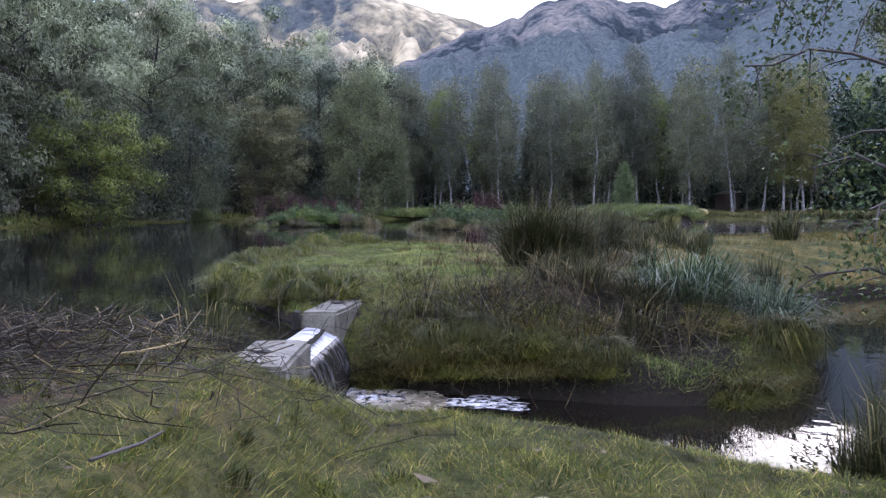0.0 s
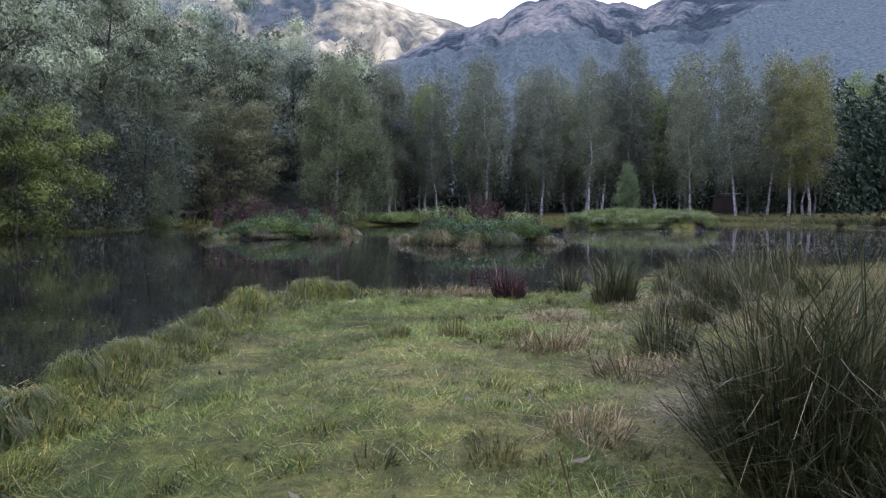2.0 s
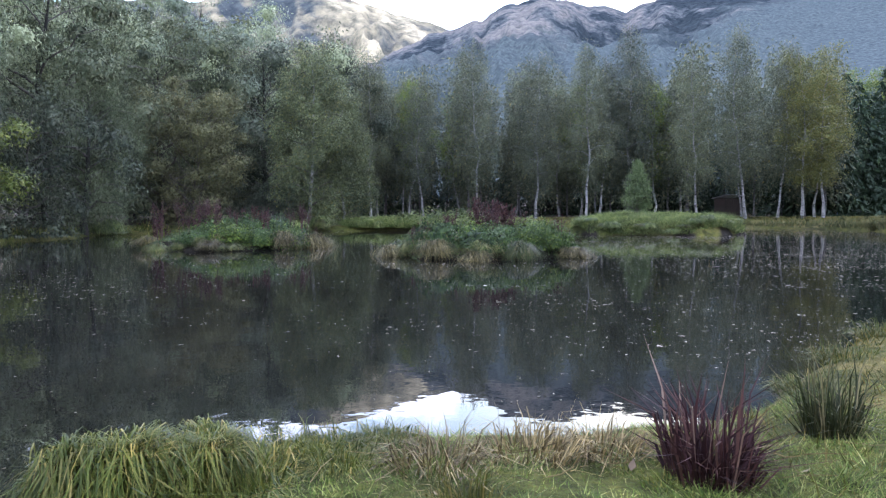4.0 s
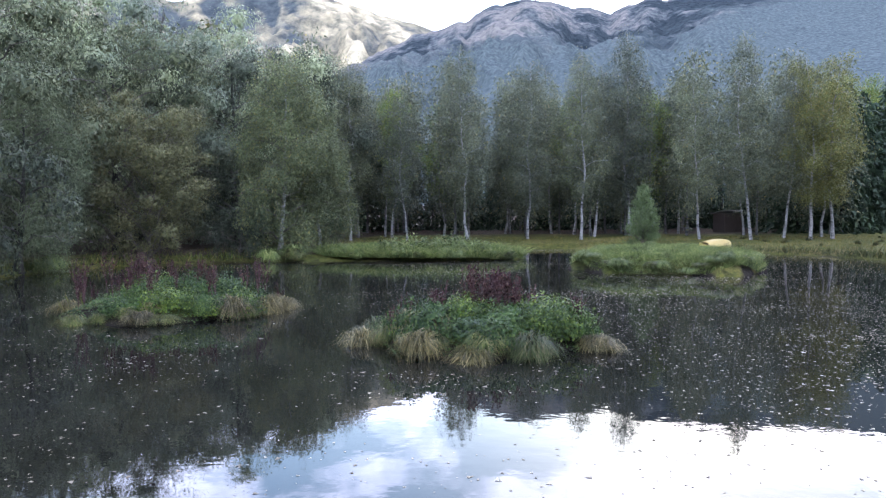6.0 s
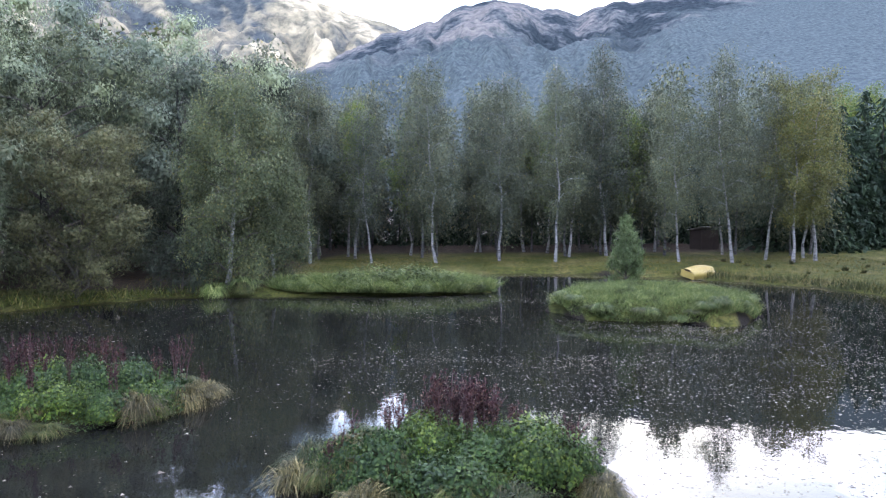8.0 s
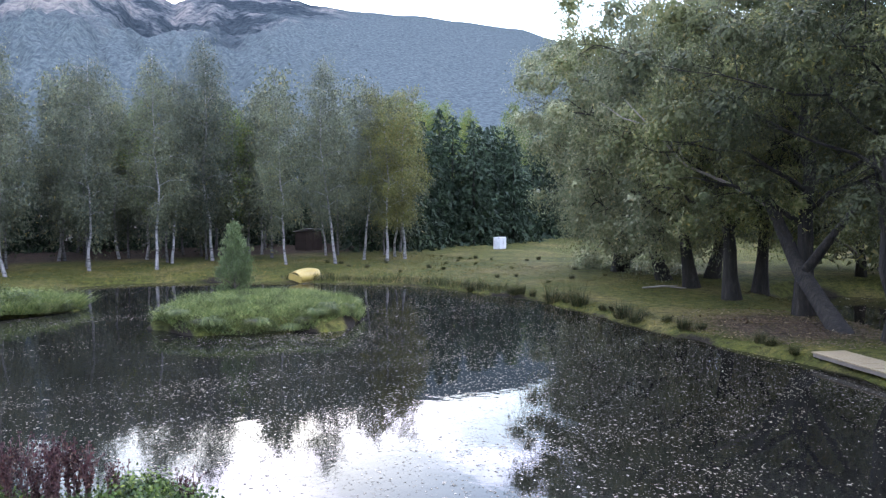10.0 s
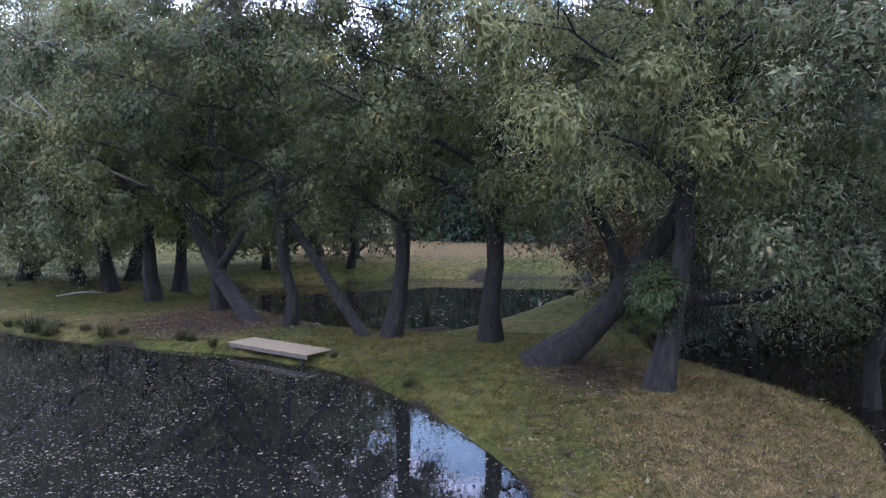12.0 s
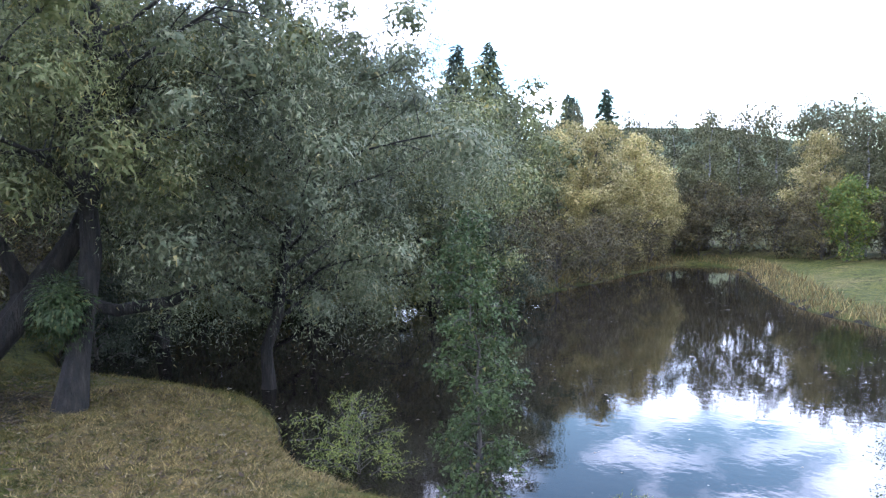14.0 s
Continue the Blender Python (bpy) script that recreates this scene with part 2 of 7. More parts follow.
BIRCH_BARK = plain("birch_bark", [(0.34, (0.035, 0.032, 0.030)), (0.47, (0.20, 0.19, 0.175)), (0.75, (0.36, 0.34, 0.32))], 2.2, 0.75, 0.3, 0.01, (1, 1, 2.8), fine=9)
# darker copy of the birch bark: the wood's shade is in its colour
SHADED_BIRCH = plain("shaded_birch_bark", [(0.34, (0.03, 0.028, 0.026)), (0.5, (0.10, 0.095, 0.088)), (0.75, (0.20, 0.19, 0.175))], 2.2, 0.8, 0.3, 0.01, (1, 1, 2.8), fine=9)
CONCRETE = plain("weathered_concrete", [(0.32, (0.048, 0.044, 0.030)), (0.45, (0.12, 0.112, 0.080)), (0.58, (0.19, 0.178, 0.132)), (0.75, (0.27, 0.255, 0.195))], 4, 0.9, 0.5, 0.012, fine=45)
PLANK = plain("pale_planks", [(0.3, (0.22, 0.175, 0.095)), (0.7, (0.38, 0.31, 0.185))], 2.5, 0.8, 0.3, 0.005, (1, 6, 1))
PLANK_SIDE = plain("weathered_board", [(0.3, (0.13, 0.11, 0.085)), (0.7, (0.21, 0.185, 0.14))], 2.5, 0.8, 0.3, 0.005, (1, 1, 4))
HUT_WOOD = plain("dark_hut_boards", [(0.3, (0.045, 0.032, 0.025)), (0.7, (0.095, 0.07, 0.055))], 4, 0.85, 0.4, 0.01, (3, 3, 0.4))
HUT_ROOF = plain("pale_sheet_roof", [(0.3, (0.26, 0.25, 0.235)), (0.7, (0.42, 0.40, 0.37))], 2, 0.6, 0.2, 0.01)
BOAT_PAINT = plain("yellow_boat_paint", [(0.3, (0.34, 0.25, 0.055)), (0.7, (0.46, 0.35, 0.10))], 1.6, 0.4, 0.1, 0.005)
BOAT_TRIM = plain("faded_boat_trim", [(0.3, (0.40, 0.34, 0.18)), (0.7, (0.6, 0.53, 0.33))], 3, 0.5, 0.1, 0.005)
WHITE_PAINT = plain("white_panel", [(0.3, (0.62, 0.64, 0.64)), (0.7, (0.78, 0.79, 0.78))], 1.5, 0.45, 0.1, 0.003)
TARP = plain("blue_tarpaulin", [(0.3, (0.02, 0.05, 0.20)), (0.7, (0.04, 0.09, 0.32))], 2, 0.4, 0.5, 0.05)
# near-black that stands for the shade inside the socket holes
HOLE_SHADE = plain("hole_shade", [(0.3, (0.006, 0.005, 0.004)), (0.7, (0.018, 0.014, 0.010))], 20, 0.9, 0.6, 0.01)
STEM = plain("dry_stem", [(0.3, (0.05, 0.022, 0.022)), (0.7, (0.11, 0.06, 0.05))], 9, 0.8, 0.2, 0.004)


def ground_material():
    m, n, l, b = material("meadow_soil")
    big = noise_tex(n, l, 0.22, 5, 0.6)
    grass = ramp(n, [(0.3, (0.040, 0.050, 0.010)), (0.5, (0.072, 0.078, 0.017)), (0.62, (0.105, 0.096, 0.032)), (0.78, (0.15, 0.12, 0.05))])
    l.new(big.outputs["Fac"], grass.inputs["Fac"])
    mid = noise_tex(n, l, 2.6, 6, 0.65)
    dab = ramp(n, [(0.34, (0.38, 0.40, 0.36)), (0.5, (0.95, 0.95, 0.95)), (0.68, (1.5, 1.38, 1.2))])
    l.new(mid.outputs["Fac"], dab.inputs["Fac"])
    fine = noise_tex(n, l, 34, 4, 0.7)
    grain = ramp(n, [(0.3, (0.55, 0.55, 0.55)), (0.7, (1.35, 1.35, 1.3))])
    l.new(fine.outputs["Fac"], grain.inputs["Fac"])
    c = grass.outputs["Color"]

    def zone(name, colour, low, high, c):
        a = n.new("ShaderNodeAttribute")
        a.attribute_name = name
        add = n.new("ShaderNodeMath")
        add.operation = "ADD"
        l.new(a.outputs["Fac"], add.inputs[0])
        half = n.new("ShaderNodeMath")
        half.operation = "MULTIPLY_ADD"
        half.inputs[1].default_value, half.inputs[2].default_value = 0.8, -0.4
        l.new(mid.outputs["Fac"], half.inputs[0])
        l.new(half.outputs[0], add.inputs[1])
        r = ramp(n, [(low, (0, 0, 0)), (high, (1, 1, 1))])
        l.new(add.outputs[0], r.inputs["Fac"])
        return mix(n, l, r.outputs["Color"], c, colour)

    c = zone("straw", (0.125, 0.095, 0.042), 0.4, 0.7, c)
    # brown of fallen leaves, also used for painted shade on the soil
    c = zone("litter_shade", (0.050, 0.036, 0.025), 0.4, 0.65, c)
    c = mix(n, l, 1.0, c, dab.outputs["Color"], "MULTIPLY")
    fleck = noise_tex(n, l, 9, 5, 0.7)
    flecks = ramp(n, [(0.36, (0.62, 0.66, 0.55)), (0.5, (1.0, 1.0, 1.0)), (0.64, (1.4, 1.28, 1.15))])
    l.new(fleck.outputs["Fac"], flecks.inputs["Fac"])
    c = mix(n, l, 1.0, c, flecks.outputs["Color"], "MULTIPLY")
    c = zone("mud", (0.020, 0.016, 0.011), 0.4, 0.6, c)
    c = mix(n, l, 1.0, c, grain.outputs["Color"], "MULTIPLY")
    l.new(c, b.inputs["Base Color"])
    b.inputs["Roughness"].default_value = 0.95
    b.inputs["Specular IOR Level"].default_value = 0.15
    bump(n, l, b, fine, 0.8, 0.04)
    return m


def water_material(name, colour, wave):
    m, n, l, b = material(name)
    silt = noise_tex(n, l, 0.5, 4, 0.6)
    r = ramp(n, [(0.35, tuple(0.7 * v for v in colour)), (0.7, tuple(1.35 * v for v in colour))])
    l.new(silt.outputs["Fac"], r.inputs["Fac"])
    l.new(r.outputs["Color"], b.inputs["Base Color"])
    film = noise_tex(n, l, 1.1, 5, 0.65)
    rr = ramp(n, [(0.45, (0.008, 0.008, 0.008)), (0.8, (0.05, 0.05, 0.05))])
    l.new(film.outputs["Fac"], rr.inputs["Fac"])
    l.new(rr.outputs["Color"], b.inputs["Roughness"])
    b.inputs["IOR"].default_value = 1.33
    ripple = noise_tex(n, l, 3.0, 3, 0.5)
    bump(n, l, b, ripple, 1.0, wave)
    return m


def rock_material(name, low, mid_c, high, scale, contrast=(0.35, 0.5, 0.68), forest=0.0):
    m, n, l, b = material(name)
    t = noise_tex(n, l, scale, 9, 0.62)
    r = ramp(n, [(contrast[0], low), (contrast[1], mid_c), (contrast[2], high)])
    crag_shade = n.new("ShaderNodeAttribute")
    crag_shade.attribute_name = "crag_shade"
    half = n.new("ShaderNodeMix")          # bare rock on the ribs, scrub in the gullies, their shading painted in
    half.inputs["Factor"].default_value = 0.5
    l.new(t.outputs["Fac"], half.inputs["A"])
    l.new(crag_shade.outputs["Fac"], half.inputs["B"])
    l.new(half.outputs["Result"], r.inputs["Fac"])
    t2 = noise_tex(n, l, scale * 4, 7, 0.72)
    r2 = ramp(n, [(0.36, (0.52, 0.56, 0.60)), (0.5, (0.98, 0.98, 0.98)), (0.64, (1.35, 1.31, 1.24))])
    l.new(t2.outputs["Fac"], r2.inputs["Fac"])
    c = mix(n, l, 1.0, r.outputs["Color"], r2.outputs["Color"], "MULTIPLY")
    if forest:
        co = n.new("ShaderNodeTexCoord")
        sx = n.new("ShaderNodeSeparateXYZ")
        l.new(co.outputs["Object"], sx.inputs[0])
        up = n.new("ShaderNodeMapRange")
        up.inputs["From Min"].default_value, up.inputs["From Max"].default_value = forest, 20.0
        l.new(sx.outputs["Z"], up.inputs["Value"])
        wood = noise_tex(n, l, 0.012, 6, 0.7)
        both = n.new("ShaderNodeMath")
        both.operation = "ADD"
        l.new(up.outputs[0], both.inputs[0])
        l.new(wood.outputs["Fac"], both.inputs[1])
        side = n.new("ShaderNodeAttribute")
        side.attribute_name = "wooded"
        more = n.new("ShaderNodeMath")
        more.operation = "MULTIPLY_ADD"
        more.inputs[1].default_value = 0.6
        l.new(side.outputs["Fac"], more.inputs[0])
        l.new(both.outputs[0], more.inputs[2])
        edge_r = ramp(n, [(0.72, (0, 0, 0)), (0.95, (1, 1, 1))])
        l.new(more.outputs[0], edge_r.inputs["Fac"])
        crowns = noise_tex(n, l, 0.28, 3, 0.7, (1, 1, 0.5))
        # forest tones carry the blue of distance haze
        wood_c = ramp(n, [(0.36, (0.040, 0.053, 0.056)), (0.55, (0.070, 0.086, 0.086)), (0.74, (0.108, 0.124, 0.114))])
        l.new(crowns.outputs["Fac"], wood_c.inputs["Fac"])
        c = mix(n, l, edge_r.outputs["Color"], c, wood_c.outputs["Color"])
    l.new(c, b.inputs["Base Color"])
    b.inputs["Roughness"].default_value = 1.0
    b.inputs["Specular IOR Level"].default_value = 0.0
    bump(n, l, b, t2, 0.4, 1.5)
    return m


SOIL = ground_material()
POND = water_material("pond_water", (0.010, 0.010, 0.008), 0.0016)
STREAM = water_material("stream_water", (0.012, 0.010, 0.007), 0.0022)
# far slope coloured as sunlit; near ridge has shade and blue haze in its colours
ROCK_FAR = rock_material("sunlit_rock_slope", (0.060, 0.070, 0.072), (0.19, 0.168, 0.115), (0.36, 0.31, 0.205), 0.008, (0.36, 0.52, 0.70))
ROCK_NEAR = rock_material("hazy_scrub_and_rock", (0.028, 0.036, 0.041), (0.070, 0.078, 0.081), (0.135, 0.127, 0.116), 0.035, (0.41, 0.50, 0.62), 300.0)
HILL = rock_material("wooded_hill", (0.05, 0.065, 0.04), (0.09, 0.105, 0.055), (0.17, 0.17, 0.09), 0.03)


# ---------------------------------------------------------------- mesh tools
def mesh_of(name, verts, faces, mat, smooth=True):
    """A mesh from arrays: verts (n, 3), faces a list of index arrays (m, 3) or (m, 4)."""
    me = bpy.data.meshes.new(name)
    verts = np.asarray(verts, np.float32)
    faces = [np.asarray(f, np.int32) for f in faces if len(f)]
    loops = np.concatenate([f.ravel() for f in faces])
    totals = np.concatenate([np.full(len(f), f.shape[1], np.int32) for f in faces])
    starts = np.concatenate([[0], np.cumsum(totals)[:-1]]).astype(np.int32)
    me.vertices.add(len(verts))
    me.vertices.foreach_set("co", verts.ravel())
    me.loops.add(len(loops))
    me.loops.foreach_set("vertex_index", loops)
    me.polygons.add(len(totals))
    me.polygons.foreach_set("loop_start", starts)
    me.update(calc_edges=True)
    if smooth:
        me.polygons.foreach_set("use_smooth", np.ones(len(totals), bool))
    me.materials.append(mat)
    me.validate()
    return me


def thing(name, label, category, group="", kind="", m=None):
    ob = new(name)
    ob.empty_display_size = 0.2
    if m is not None:
        ob.matrix_basis = m
    return tagged(ob, label, category, group, kind)


def sub(name, me, parent, label=""):
    ob = new(name, me)
    ob.parent = parent
    return tagged(ob, label)


def part(name, bm, mat, parent, label=""):
    me = bpy.data.meshes.new(name)
    bm.to_mesh(me)
    bm.free()
    me.materials.append(mat)
    return sub(name, me, parent, label)


def box_bm(size, at=(0, 0, 0), bevel=0.0, turn=None, segments=1):
    bm = bmesh.new()
    bmesh.ops.create_cube(bm, size=1)
    bmesh.ops.scale(bm, vec=size, verts=bm.verts)
    if bevel:
        bmesh.ops.bevel(bm, geom=bm.edges[:], offset=bevel, segments=segments, affect="EDGES")
    if turn is not None:
        bmesh.ops.transform(bm, matrix=turn, verts=bm.verts)
    bmesh.ops.translate(bm, vec=at, verts=bm.verts)
    return bm


def unit(v):
    return v / np.maximum(np.linalg.norm(v, axis=-1, keepdims=True), 1e-9)


def leaf_arrays(at, along, length, width, rg, flat=0.0, face=None, folded=True):
    """Rhombic, slightly folded leaves, or plain pointed ones: their base, direction, length and width, and the side they face."""
    n = len(at)
    if face is None:
        up = unit(rg.normal(size=(n, 3)) * (1 - flat) + np.array([0, 0, 1.0]) * (0.5 + flat * 3))
    else:
        up = unit(face + rg.normal(size=(n, 3)) * 0.30)
        along = along - up * np.sum(along * up, 1, keepdims=True) * 0.75
    along = unit(along)
    side = unit(np.cross(along, up))
    nor = np.cross(side, along)
    L, W = np.broadcast_to(length, n)[:, None], np.broadcast_to(width, n)[:, None]
    a, t = at, at + along * L
    if not folded:
        return np.stack([a - side * W / 2, a + side * W / 2, t], 1).reshape(-1, 3), np.arange(3 * n).reshape(n, 3)
    mid = at + along * L * 0.45 - nor * W * 0.15
    v = np.stack([a, mid + side * W / 2, t, mid - side * W / 2], 1).reshape(-1, 3)
    return v, np.arange(4 * n).reshape(n, 4)


def blade_arrays(base, lean, height, width, curl, rg):
    """Grass blades in two bent pieces: lean (n, 2) is how far the tip goes outward in metres, curl how far it falls."""
    n = len(base)
    az = rg.uniform(0, 2 * np.pi, n)
    s = np.stack([np.cos(az), np.sin(az), np.zeros(n)], 1) * np.broadcast_to(width, n)[:, None] / 2
    H = np.broadcast_to(height, n)
    C = np.broadcast_to(curl, n)
    mid = base + np.concatenate([lean * 0.32, (H * 0.62)[:, None]], 1)
    tip = base + np.concatenate([lean, (H * (1 - C))[:, None]], 1)
    v = np.stack([base - s, base + s, mid + s * 0.75, mid - s * 0.75, tip], 1).reshape(-1, 3)
    i = np.arange(n)[:, None] * 5
    return v, i + np.array([[0, 1, 2, 3]]), i + np.array([[3, 2, 4]])


def stack_arrays(items):
    """Joins (verts, quads, tris) triples."""
    V, Q, T, k = [], [], [], 0
    for v, q, t in items:
        V.append(v)
        if len(q):
            Q.append(np.asarray(q) + k)
        if len(t):
            T.append(np.asarray(t) + k)
        k += len(v)
    return np.concatenate(V), [np.concatenate(x) for x in (Q, T) if x]


def tube(pts, radii, sides=6, cap=True):
    """A tapered tube along a line of points."""
    pts, radii = np.asarray(pts, float), np.asarray(radii, float)
    d = unit(np.gradient(pts, axis=0))
    ref = np.array([1.0, 0, 0]) if abs(d[0, 0]) < 0.8 else np.array([0, 1.0, 0])
    u = unit(np.cross(d, ref))
    w = np.cross(d, u)
    a = np.linspace(0, 2 * np.pi, sides, endpoint=False)
    ring = u[:, None] * np.cos(a)[None, :, None] + w[:, None] * np.sin(a)[None, :, None]
    v = (pts[:, None] + ring * radii[:, None, None]).reshape(-1, 3)
    k = len(pts)
    i = np.arange((k - 1) * sides).reshape(k - 1, sides)
    j = np.roll(i, -1, 1)
    q = np.stack([i, j, j + sides, i + sides], -1).reshape(-1, 4)
    t = np.zeros((0, 3), int)
    if cap:
        v = np.concatenate([v, pts[-1:] + d[-1:] * radii[-1]])
        e = (k - 1) * sides + np.arange(sides)
        t = np.stack([e, np.roll(e, -1), np.full(sides, len(v) - 1)], 1)
    return v, q, t


def value_noise(x, y, scale, seed):
    """Smooth noise in -1..1 on arrays."""
    x, y = np.asarray(x) / scale, np.asarray(y) / scale
    xi, yi = np.floor(x).astype(np.int64), np.floor(y).astype(np.int64)
    fx, fy = x - xi, y - yi
    fx, fy = fx * fx * (3 - 2 * fx), fy * fy * (3 - 2 * fy)

    def h(a, b):
        k = (a * 374761393 + b * 668265263 + seed * 974634721) & 0xFFFFFFFF
        k = ((k ^ (k >> 13)) * 1274126177) & 0xFFFFFFFF
        return ((k ^ (k >> 16)) & 0xFFFF) / 32767.5 - 1

    return (h(xi, yi) * (1 - fx) + h(xi + 1, yi) * fx) * (1 - fy) + (h(xi, yi + 1) * (1 - fx) + h(xi + 1, yi + 1) * fx) * fy


def fractal(x, y, scale, seed, octaves=4):
    return sum(value_noise(x, y, scale / 2 ** k, seed + k) / 2 ** k for k in range(octaves)) / 1.6


# ---------------------------------------------------------------- the lie of the land
def smooth_ring(pts, steps=6):
    p = np.array(pts, float)
    n, out_pts = len(p), []
    for i in range(n):
        a, b, c, d = p[i - 1], p[i], p[(i + 1) % n], p[(i + 2) % n]
        for t in np.arange(steps) / steps:
            out_pts.append(0.5 * (2 * b + (c - a) * t + (2 * a - 5 * b + 4 * c - d) * t * t + (3 * b - 3 * c + d - a) * t ** 3))
    return np.array(out_pts)


def signed(ring, x, y):
    """Distance to a closed line, negative inside."""
    p = np.stack([np.ravel(x), np.ravel(y)], 1)
    best, inside = np.full(len(p), 1e9), np.zeros(len(p), bool)
    for a, b in zip(ring, np.roll(ring, -1, 0)):
        e = b - a
        t = np.clip(((p - a) @ e) / max(e @ e, 1e-9), 0, 1)
        best = np.minimum(best, ((p - a - t[:, None] * e) ** 2).sum(1))
        cross = (a[1] > p[:, 1]) != (b[1] > p[:, 1])
        xs = a[0] + (p[:, 1] - a[1]) * e[0] / (e[1] if abs(e[1]) > 1e-9 else 1e-9)
        inside ^= cross & (p[:, 0] < xs)
    return np.where(inside, -1, 1) * np.sqrt(best).reshape(len(p))


MAIN = smooth_ring([(-0.1, -5.5), (-0.1, -6.4), (-0.6, -6.35), (-1.2, -6.5), (-2.6, -7.0), (-7, -7.6), (-13, -4), (-17, 4), (-18, 16), (-17.4, 28),
                    (-17.2, 34.5), (-14, 38.5), (-11, 40.4), (-6.5, 40.8), (-1.4, 40.3), (3.2, 41.3), (5.2, 43.2), (4.2, 47), (6.4, 52.6),
                    (12.3, 51.6), (18, 47.6), (21.5, 44), (22.9, 41.2), (23.4, 37), (23.8, 33.5), (22.6, 28.5), (21.4, 24.4), (21.0, 21), (20.3, 17.6),
                    (19.3, 14.6), (16.7, 11.5), (13.7, 9.1), (11.3, 7.8), (7.2, 6.8), (4.1, 5.6), (2.65, 4.2), (1.6, 2.95), (0.6, 2.5), (-0.5, 2.3), (-1.5, 1.2),
                    (-1.75, -0.6), (-1.75, -2.2), (-1.45, -3.4), (-0.9, -4.3), (-0.42, -5.05)])
LOWER = smooth_ring([(0.2, -5.6), (0.75, -5.7), (1.3, -5.78), (2.0, -5.92), (2.7, -5.85), (3.2, -5.3), (4.0, -3.6), (4.9, -1.4), (6.4, -0.1), (8.6, 0.5), (11.7, 1.5),
                     (13.4, 1.6), (16.3, 0.8), (18.6, 1.2), (21.5, 2.9), (25, 4.6), (31, 3.4), (36, -1), (35, -9), (31, -16), (34, -28), (40, -42),
                     (42, -50), (36.5, -49), (28, -39), (20, -29.5), (13.9, -25.8), (9, -20), (6.5, -13), (5.0, -9.5), (4.2, -7.8), (3.1, -7.2), (2.35, -7.0), (1.6, -6.5), (0.9, -6.3), (0.2, -6.4)])
BEHIND = smooth_ring([(25.6, 13), (27.5, 11.6), (33, 9.6), (42, 7.2), (51, 6), (51.5, 13), (49, 19), (45, 23), (41, 27.5), (36.5, 28.5), (31.5, 22.5), (27.6, 18), (26, 15.6)])
FX, FY = np.arange(-40, 70.01, 0.25), np.arange(-62, 70.01, 0.25)
_gx, _gy = np.meshgrid(FX, FY)
MAIN_FIELD = signed(MAIN, _gx, _gy).reshape(_gx.shape)
LOWER_FIELD = np.minimum(signed(LOWER, _gx, _gy), signed(BEHIND, _gx, _gy)).reshape(_gx.shape)


def field(table, x, y):
    """The distance at any place, read from a table of it."""
    x, y = np.asarray(x, float), np.asarray(y, float)
    cx, cy = np.clip(x, FX[0], FX[-1] - 0.01), np.clip(y, FY[0], FY[-1] - 0.01)
    u, w = (cx - FX[0]) / 0.25, (cy - FY[0]) / 0.25
    i, j = u.astype(int), w.astype(int)
    u, w = u - i, w - j
    d = (table[j, i] * (1 - u) + table[j, i + 1] * u) * (1 - w) + (table[j + 1, i] * (1 - u) + table[j + 1, i + 1] * u) * w
    return d + np.hypot(x - cx, y - cy)


ISLETS = [  # centre, half-axes, turn, crown height
    (-6.8, 21.6, 3.1, 2.2, 20, 0.34), (1.0, 17.2, 2.55, 1.85, -3, 0.42), (10.6, 35.3, 4.0, 3.9, 2, 0.85)]


def islet_distance(x, y):
    best = np.full(np.shape(x), 9.0)
    for cx, cy, a, b, turn, _ in ISLETS:
        c, s = math.cos(radians(turn)), math.sin(radians(turn))
        u, w = (x - cx) * c + (y - cy) * s, -(x - cx) * s + (y - cy) * c
        ang = np.arctan2(w / b, u / a)
        k = 1 + 0.07 * np.sin(3 * ang + cx) + 0.05 * np.sin(7 * ang + cy)
        best = np.minimum(best, (np.sqrt((u / a) ** 2 + (w / b) ** 2) / k - 1) * min(a, b))
    return best


